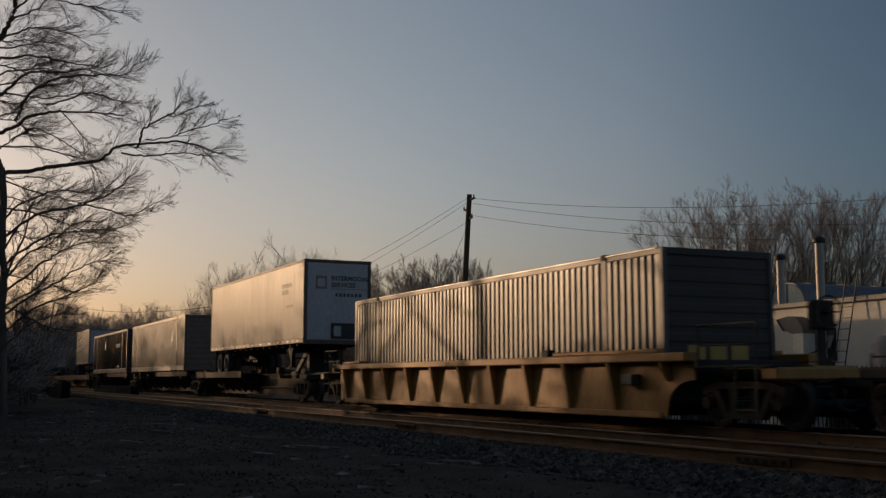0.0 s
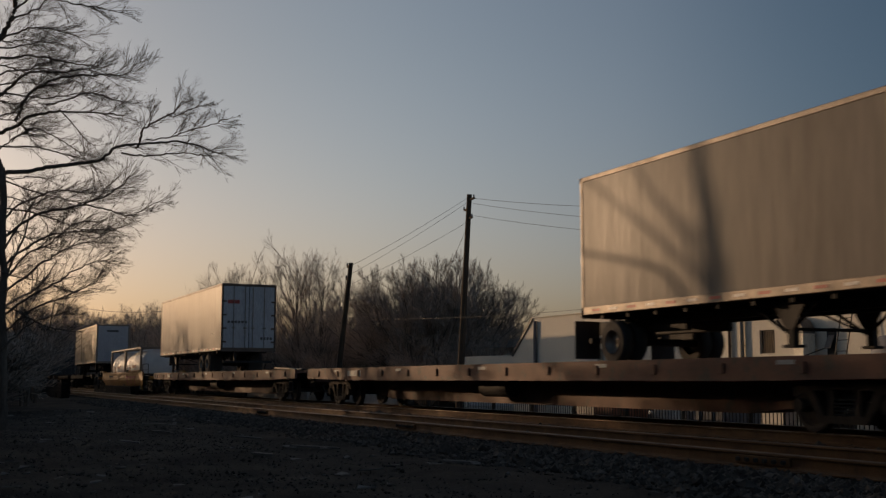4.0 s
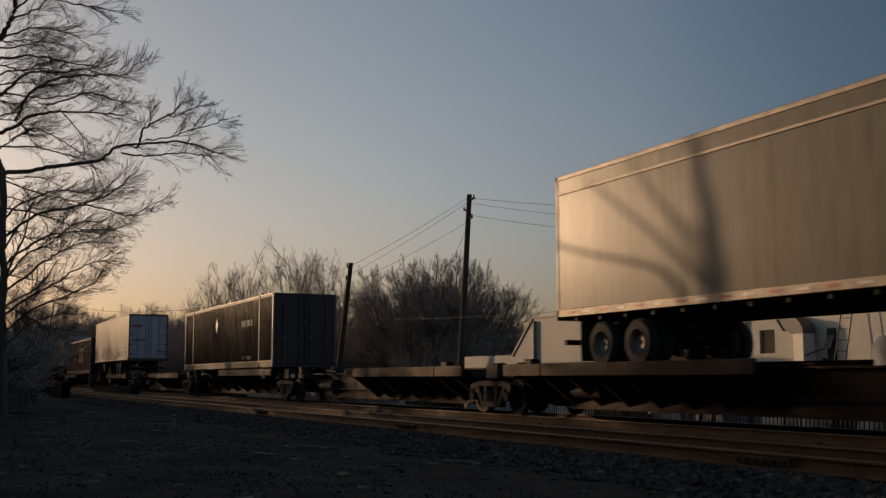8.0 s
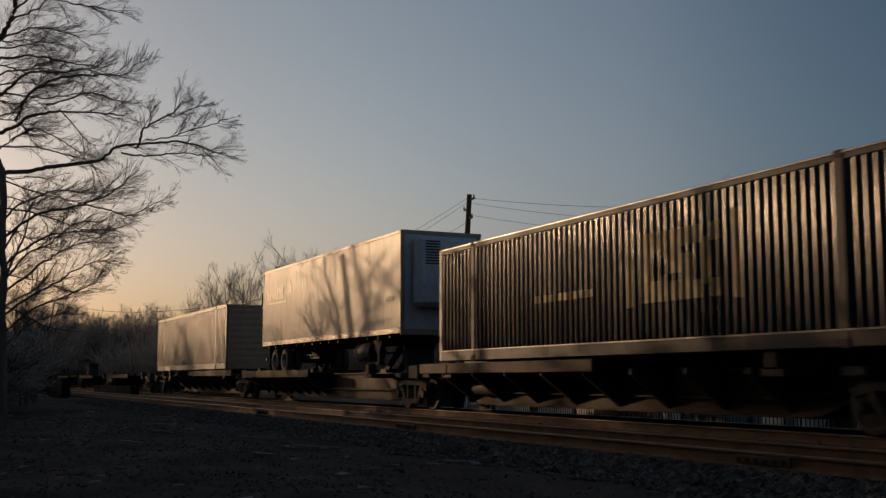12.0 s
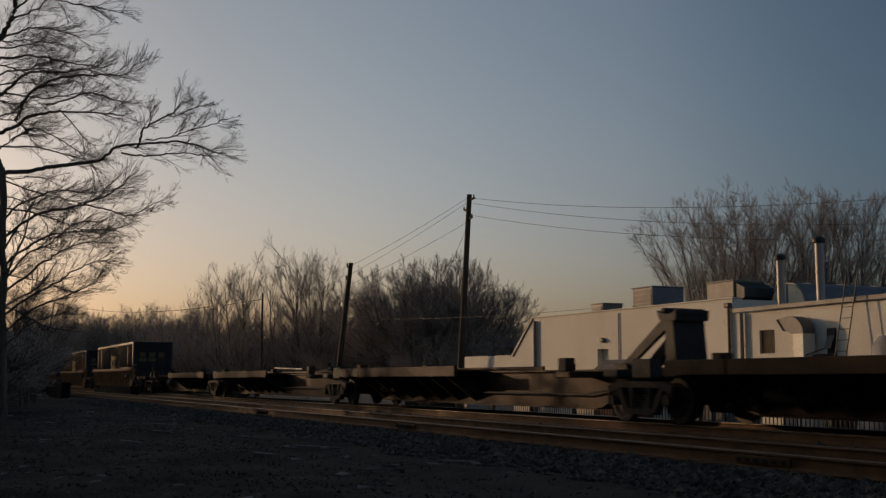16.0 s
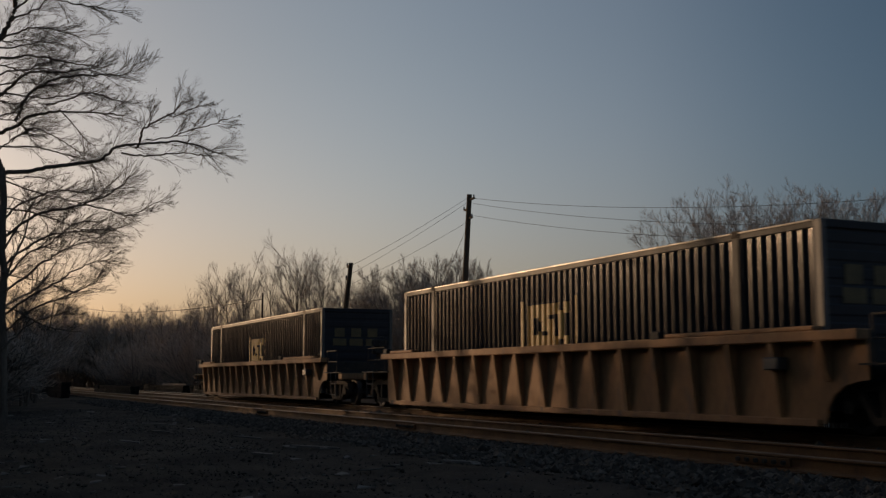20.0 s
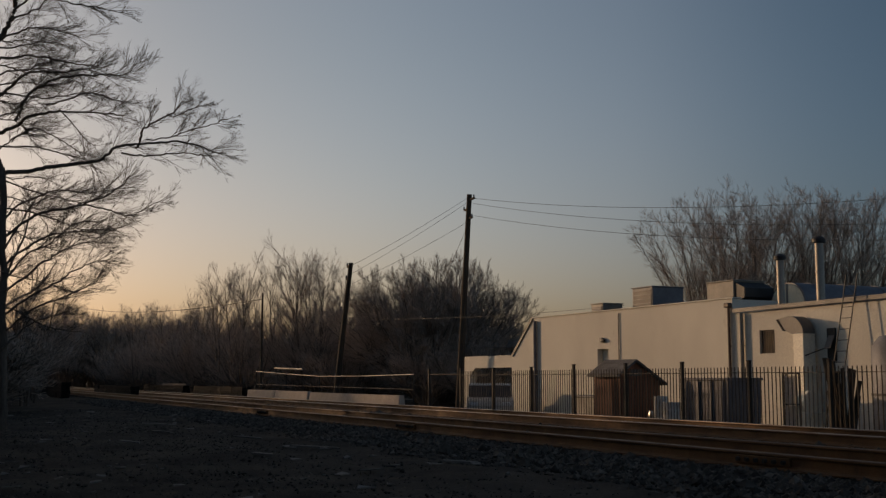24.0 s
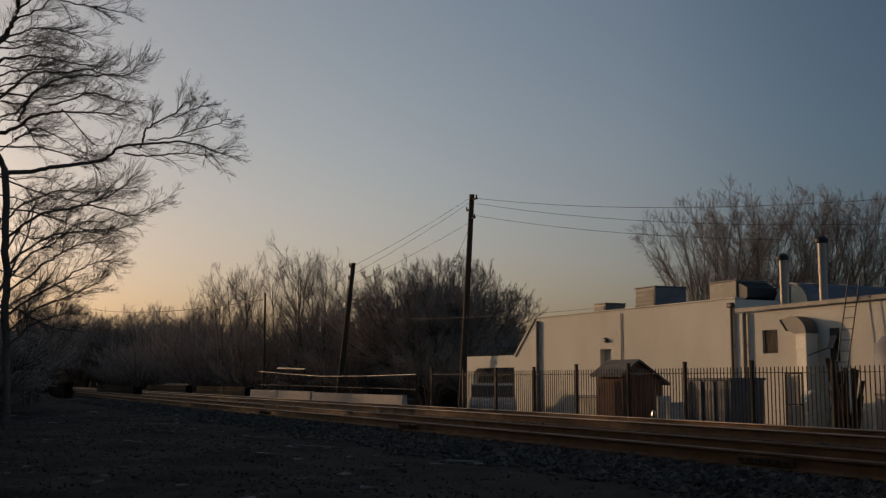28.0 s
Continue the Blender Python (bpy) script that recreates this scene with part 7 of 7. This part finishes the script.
limb_tree(22.5, -8.995, (
    (((0.14, 0.10), (0.06, 1.46), (0.02, 2.83), (-0.03, 3.99), (-0.05, 5.34), (-0.34, 5.91), (-0.60, 6.42), (-0.87, 7.56), (-1.04, 9.03), (-1.14, 10.14)), 0.10, 0.06, 0),
    (((-0.05, 5.32), (0.48, 5.37), (1.09, 5.42), (1.59, 5.48), (2.03, 5.58), (2.34, 5.78), (2.65, 5.85), (3.34, 5.91), (3.91, 5.85), (4.25, 5.73), (4.5, 5.70)), 0.062, 0.01, 5),
    (((2.34, 5.76), (2.81, 5.70), (3.34, 5.74), (3.86, 5.74), (4.15, 5.66)), 0.026, 0.007, 6),
    (((2.65, 5.86), (2.80, 6.12), (2.96, 6.29), (3.38, 6.55), (3.6, 6.76), (3.75, 6.95)), 0.034, 0.007, 8),
    (((2.84, 6.03), (3.34, 6.12), (3.97, 6.29), (4.35, 6.40), (4.6, 6.40)), 0.02, 0.006, 8),
    (((3.31, 6.52), (3.78, 6.66), (4.1, 6.78)), 0.016, 0.006, 8),
    (((-0.59, 6.17), (-0.19, 6.23), (0.11, 6.42), (0.48, 6.61), (1.04, 6.68), (1.87, 6.65), (2.32, 6.54)), 0.06, 0.01, 6),
    (((0.11, 6.42), (0.41, 6.94), (1.02, 7.30), (1.84, 7.36), (2.4, 7.32), (2.6, 7.36)), 0.042, 0.008, 8),
    (((-0.57, 6.72), (-0.23, 7.07), (0.13, 7.36), (0.57, 7.49), (1.05, 7.47), (1.5, 7.55), (1.75, 7.6)), 0.045, 0.008, 8),
    (((0.73, 6.77), (1.35, 6.90), (1.85, 6.94), (2.31, 6.77), (2.60, 6.72)), 0.026, 0.007, 7),
    (((-0.73, 7.56), (-0.27, 7.78), (0.24, 7.86), (0.69, 7.83), (1.26, 7.72), (1.75, 7.66)), 0.045, 0.008, 8),
    (((-0.92, 7.56), (-0.29, 8.31), (-0.06, 8.77), (0.05, 9.15), (0.12, 9.77)), 0.075, 0.04, 6),
    (((-0.86, 7.81), (-0.17, 8.27), (0.30, 8.42), (0.89, 8.35), (1.49, 8.17)), 0.035, 0.007, 8),
    (((-0.05, 8.81), (0.50, 9.09), (1.10, 8.97), (1.70, 8.88), (2.24, 8.81)), 0.03, 0.007, 7),
    (((-0.18, 8.54), (0.40, 8.78), (0.74, 9.15), (1.21, 9.40)), 0.03, 0.007, 7),
    (((-0.41, 5.86), (0.45, 5.91), (1.08, 5.76), (1.59, 5.62), (1.77, 5.41)), 0.026, 0.006, 5),
    (((0.05, 6.00), (0.51, 6.24), (0.87, 6.12), (1.34, 5.86), (1.71, 5.53), (1.90, 5.05)), 0.022, 0.006, 3),
    (((1.04, 6.68), (1.32, 6.36), (1.63, 6.00), (1.87, 5.86)), 0.018, 0.006, 5),
    (((-0.39, 5.41), (0.20, 5.17), (0.67, 5.23), (1.14, 5.05)), 0.02, 0.006, 5),
    (((-0.03, 3.99), (0.52, 4.44), (1.44, 4.63), (1.93, 4.79), (2.37, 5.03), (2.56, 5.19)), 0.042, 0.007, 8),
    (((1.62, 4.67), (2.09, 4.56), (2.51, 4.46), (2.93, 4.58), (3.27, 4.75)), 0.022, 0.006, 8),
    (((-0.05, 4.35), (0.45, 4.79), (0.97, 4.99), (1.61, 4.96), (2.19, 5.05)), 0.03, 0.007, 8),
    (((-0.00, 3.41), (0.61, 3.99), (1.18, 4.17), (1.76, 4.23), (2.28, 4.17)), 0.035, 0.007, 9),
    (((-0.00, 2.83), (0.71, 3.34), (1.22, 3.67), (1.65, 3.85), (2.06, 3.90)), 0.035, 0.007, 9),
    (((0.02, 2.37), (0.61, 2.75), (1.24, 3.15), (1.67, 3.41), (2.13, 3.51)), 0.035, 0.007, 9),
    (((-0.01, 3.06), (0.39, 3.65), (0.84, 3.94), (1.28, 4.40), (1.81, 4.40)), 0.03, 0.007, 9),
    (((0.04, 2.03), (0.69, 2.55), (1.23, 2.78), (1.69, 3.01), (1.91, 3.06)), 0.03, 0.007, 9),
    (((-0.04, 3.65), (0.25, 4.23), (0.46, 4.58), (0.80, 4.82)), 0.03, 0.007, 9),
    (((0.05, 1.69), (0.46, 2.14), (0.91, 2.37), (1.30, 2.49)), 0.03, 0.007, 9),
    (((-0.6, 7.0), (0.1, 7.0), (0.6, 6.95), (1.2, 7.05), (1.6, 7.1)), 0.03, 0.007, 8),
    (((-0.7, 7.3), (0.0, 7.55), (0.5, 7.65), (1.0, 7.6)), 0.03, 0.007, 8),
    (((-0.8, 8.0), (0.0, 8.0), (0.5, 8.1), (1.0, 8.1)), 0.03, 0.007, 8),
    (((-0.5, 6.3), (0.2, 6.7), (0.5, 7.1), (0.9, 7.2)), 0.025, 0.007, 8),
    (((-0.3, 5.3), (0.4, 5.0), (1.0, 4.85), (1.6, 4.7)), 0.025, 0.007, 8),
    (((0.0, 4.6), (0.6, 4.5), (1.2, 4.3), (1.7, 4.1)), 0.025, 0.007, 8),
    (((-0.9, 7.2), (-0.3, 7.2), (0.2, 7.3), (0.7, 7.25)), 0.025, 0.007, 9),
    (((-0.9, 6.6), (-0.3, 6.8), (0.1, 6.75), (0.6, 6.8)), 0.025, 0.007, 9),
    (((-0.8, 7.7), (-0.2, 7.6), (0.3, 7.5), (0.7, 7.7)), 0.025, 0.007, 9),
    (((-0.8, 8.3), (-0.2, 8.2), (0.3, 8.2), (0.7, 8.0)), 0.025, 0.007, 9),
    (((-0.7, 6.2), (-0.1, 6.5), (0.3, 6.3), (0.8, 6.4)), 0.02, 0.007, 9),
    (((-0.5, 5.7), (0.0, 5.9), (0.4, 6.1), (0.9, 6.0)), 0.02, 0.007, 7),
    (((-0.3, 4.9), (0.2, 4.8), (0.6, 4.6), (1.1, 4.6)), 0.02, 0.007, 9),
    (((-0.3, 4.2), (0.2, 4.1), (0.6, 3.9), (1.1, 3.7)), 0.02, 0.007, 9),
    (((-0.3, 3.4), (0.2, 3.2), (0.7, 3.1), (1.3, 2.9)), 0.02, 0.007, 9),
    (((-0.3, 2.6), (0.3, 2.5), (0.8, 2.2), (1.3, 2.1)), 0.02, 0.007, 9),
), 77, "big bare tree with a long limb over the yard", per_metre=True)
limb_tree(50.0, -20.7, (
    (((0.0, -0.1), (0.05, 3.5), (-0.1, 6.0), (0.1, 8.5)), 0.22, 0.1, 10),
    (((0.0, 4.5), (0.9, 5.8), (1.5, 7.5), (1.8, 9.0)), 0.1, 0.02, 12),
    (((0.0, 5.2), (-0.8, 6.6), (-1.2, 8.4)), 0.09, 0.02, 12),
    (((0.05, 3.6), (1.2, 4.6), (2.3, 5.2), (3.2, 6.4)), 0.08, 0.02, 14),
    (((0.05, 3.2), (-1.2, 4.2), (-2.3, 5.6)), 0.08, 0.02, 12),
), 78, "bare tree in the brush beside the track")

limb_tree(0, 0, (
    (((0.2, -0.1), (0.1, 4.0), (0.04, 7.8), (-0.07, 9.2), (0.2, 10.5), (0.5, 11.5), (0.7, 13.0)), 0.16, 0.06, 3),
    (((-0.07, 8.5), (-0.9, 9.2), (-1.8, 10.0), (-2.85, 11.1)), 0.08, 0.03, 5),
    (((0.05, 6.4), (-1.4, 7.0), (-3.3, 7.8), (-5.45, 8.85), (-6.75, 9.65)), 0.09, 0.03, 5),
    (((-0.05, 7.9), (-1.4, 8.2), (-2.85, 8.8), (-2.4, 9.8)), 0.06, 0.025, 4),
), 79, "tall bare tree towards the evening sun", (-56.5, -3.0), (1, 0, 0), (0, 1, 0), 0.6)
limb_tree(0, 0, (
    (((1.2, -0.1), (1.0, 5.0), (0.6, 7.8), (0.2, 9.4), (-0.8, 11.0), (-1.2, 13.0)), 0.186, 0.078, 5),
    (((0.7, 7.6), (2.0, 8.4), (3.9, 9.4), (2.4, 10.1), (0.7, 10.65), (-2.9, 11.6)), 0.074, 0.030, 6),
    (((0.9, 6.4), (-1.2, 7.6), (-2.85, 9.37), (-4.7, 10.8), (-7.2, 11.3)), 0.093, 0.030, 6),
    (((0.4, 8.8), (1.4, 9.6), (2.7, 10.1), (-0.8, 11.5)), 0.056, 0.030, 5),
    (((0.3, 9.2), (2.4, 10.6), (4.2, 11.6)), 0.068, 0.030, 6),
), 80, "bare tree beside the tall one towards the sun", (-71.0, -6.0), (1, 0, 0), (0, 1, 0), 0.5)
limb_tree(0, 0, (
    (((0.3, -0.1), (0.2, 3.0), (0.02, 5.8), (0.06, 7.9), (-0.18, 9.2), (-0.4, 10.2), (-0.6, 11.1), (-0.7, 13.0)), 0.19, 0.06, 3),
    (((0.1, 5.9), (-0.16, 6.7), (-1.34, 8.0), (-2.0, 8.45), (-3.5, 8.8), (-5.2, 9.2), (-8.9, 10.4)), 0.075, 0.035, 0),
    (((0.05, 6.3), (-0.33, 7.1), (-0.46, 7.97), (-1.47, 8.76), (-2.9, 9.7), (-4.25, 10.5)), 0.065, 0.03, 0),
    (((-0.36, 7.4), (-0.5, 8.1), (-1.45, 9.3), (-2.3, 10.15), (-3.15, 11.1)), 0.055, 0.03, 0),
), 81, "bare tree with fanned stems towards the sun", (-47.4, -3.0), (1, 0, 0), (0, 1, 0), 0.5)
# small trees out of view, added to shade the track's right and the yard
SHADE = tree_meshes(61, 3.0, 16, 62, ((8, 34, 0.5), (7, 36, 0.5), (5, 38, 0.6)), 0.06, fork=2.3, lift=0.02, min_r=0.011, first=0.05)
for x, y, s, turn in ((-52, -3.2, 1.1, 0), (-48.5, -4.0, 1.15, 60), (-45, -3.0, 1.1, 120), (-41.5, -3.8, 1.15, 200), (-38, -3.1, 1.1, 290), (-35, -3.6, 1.1, 20), (-43, -5.5, 1.15, 80), (-37, -6.0, 1.2, 150)):
    plant(SHADE, x, y, 0, (s, s * (0.70 if x < -50 else 0.79)), turn, "unseen small bare tree added on the sunward side for shade", "sunward trees")
# brush out of view, added to dim the low parts of the cars
for k in range(10):
    s = 0.9 + 0.2 * ((k * 7) % 5) / 4
    plant(BUSH[k % 3], -67.5 - 4.6 * k, -3.2 - 1.3 * (k % 3) + 0.02 * k, 0, (s * 1.7, s * 1.32), 53 * k, "unseen tall bare brush added towards the sun for shade", "tall sunward brush", name="bare_bush")
HEDGE = [tree_meshes(50 + k, 2.3, 18, 46, ((6, 34, 0.5), (6, 38, 0.5), (4, 40, 0.55)), 0.04, lift=0.03, min_r=0.011, first=0.05) for k in range(3)]
r = random.Random(21)
for k in range(130):
    x = -36 - 75 * r.random() ** 1.2
    edge = -0.054 * x - 0.2
    y = edge - abs(r.gauss(0, 4.5))
    s = r.uniform(0.75, 1.15)
    plant(HEDGE[k % 3], x, y, -0.05, (s * 1.1, s), r.uniform(0, 360), "dense bare brush on the sunward side of the yard", "sunward brush", name="bare_bush")
for along, aside, s, turn in ((46, -17.3, 0.85, 40), (52, -19.2, 0.9, 100), (58, -21.4, 0.8, 160), (66, -24.2, 0.95, 210), (75, -27.4, 0.9, 260), (88, -32.6, 0.9, 320)):
    x, y = spot(along, aside)
    plant(TALL[int(turn) % 3], x, y, 0, (s, s * 0.6), turn, "slender bare tree in the brush beside the track", "brush trees")

# woods mostly out of view, added to take sun off the far cars
for k in range(36):
    x = -82 - 25 * r.random() if k < 9 else -110 - 75 * r.random()
    y = -0.054 * x - 3.0 - abs(r.gauss(0, 4))
    s = r.uniform(0.75, 1.0)
    plant((TALL if k % 3 == 0 else BUSH)[k % 3], x, y, 0, (s * 1.5, s * (0.85 if k % 3 == 0 else 1.9) * (0.6 if k < 9 else 1.0)), r.uniform(0, 360), "bare tree added in sunward woods to dim the far cars", "sunward woods")

for k in range(16):
    along = r.uniform(150, 185)
    x, y = spot(along, along * (-0.352 + 0.128 * k / 15))
    s = r.uniform(0.85, 1.1)
    plant(BUSH[k % 3], x, y, LOT_Z, (s * 2.2, s * 2.0), r.uniform(0, 360), "dense dark bare thicket far along the line", "far thicket", name="bare_bush")

# far woods closing the line, and a house by the crossing, darkened for shade
for k in range(70):
    along = r.uniform(190, 330)
    x, y = spot(along, along * r.uniform(-0.43, -0.10))
    if y < 24 and y > 2:
        continue
    s = r.uniform(1.2, 2.2)
    plant((TALL if k % 3 else BUSH)[k % 3], x, y, LOT_Z, (s * 1.5, s * (0.62 if k % 3 else 1.3)), r.uniform(0, 360), "far bare woods along the line", "far woods", name="bare_tree")
for k in range(26):
    x, y = -545 - 25 * r.random(), -45 + 5.0 * k + r.uniform(-2, 2)
    s = r.uniform(1.8, 2.6)
    plant(BUSH[k % 3], x, y, 0, (s * 1.8, s * 1.2), r.uniform(0, 360), "far bare woods closing the line", "far woods", name="bare_bush")
house = thing("far_house", "small house beyond the track, walls darkened for shade", "house", pose(-236, 20.5, LOT_Z))
# near-black tie colour on the walls holds the shade of the trees
part("wall", Geo().box(-4, 4, -3, 3, 0, 4.6), "tie", house)
part("roof", Geo().prism([(-3.5, 4.6), (3.5, 4.6), (0, 6.8)], -4.4, 4.4, "x"), "dark_metal", house)
for y in (-1.5, 1.2):
    w = part("window", Geo().box(4.0, 4.06, y, y + 1.0, 1.6, 3.4), "glass", house)
    part("frame", Geo().box(4.06, 4.1, y - 0.08, y + 1.08, 1.5, 1.6), "white", w)

# an unseen plain wall, added behind the yard to keep sky and sun off it
back = thing("yard_wall", "unseen plain wall added behind the yard to block light", "wall", pose(4, -3.6, 0), kind="structure")
part("wall_body", Geo().box(-26, 30, -0.35, 0, -0.2, 7.0), "yard_wall", back)
part("low_wall", Geo().box(-56, -26.1, -4.75, -4.4, -0.2, 5.5), "yard_wall", back)
part("coping", Geo().box(-26.1, 30.1, -0.42, 0.07, 7.0, 7.14, 0.02), "concrete", back)


# ---- what moves ----
def motions():
    times = [2.0 * k for k in range(15)]
    for ob, x0, z0 in MOVERS:
        walk(ob, [(t, pose(x0 + run(t), TRACK_Y, z0)) for t in times])


motions()
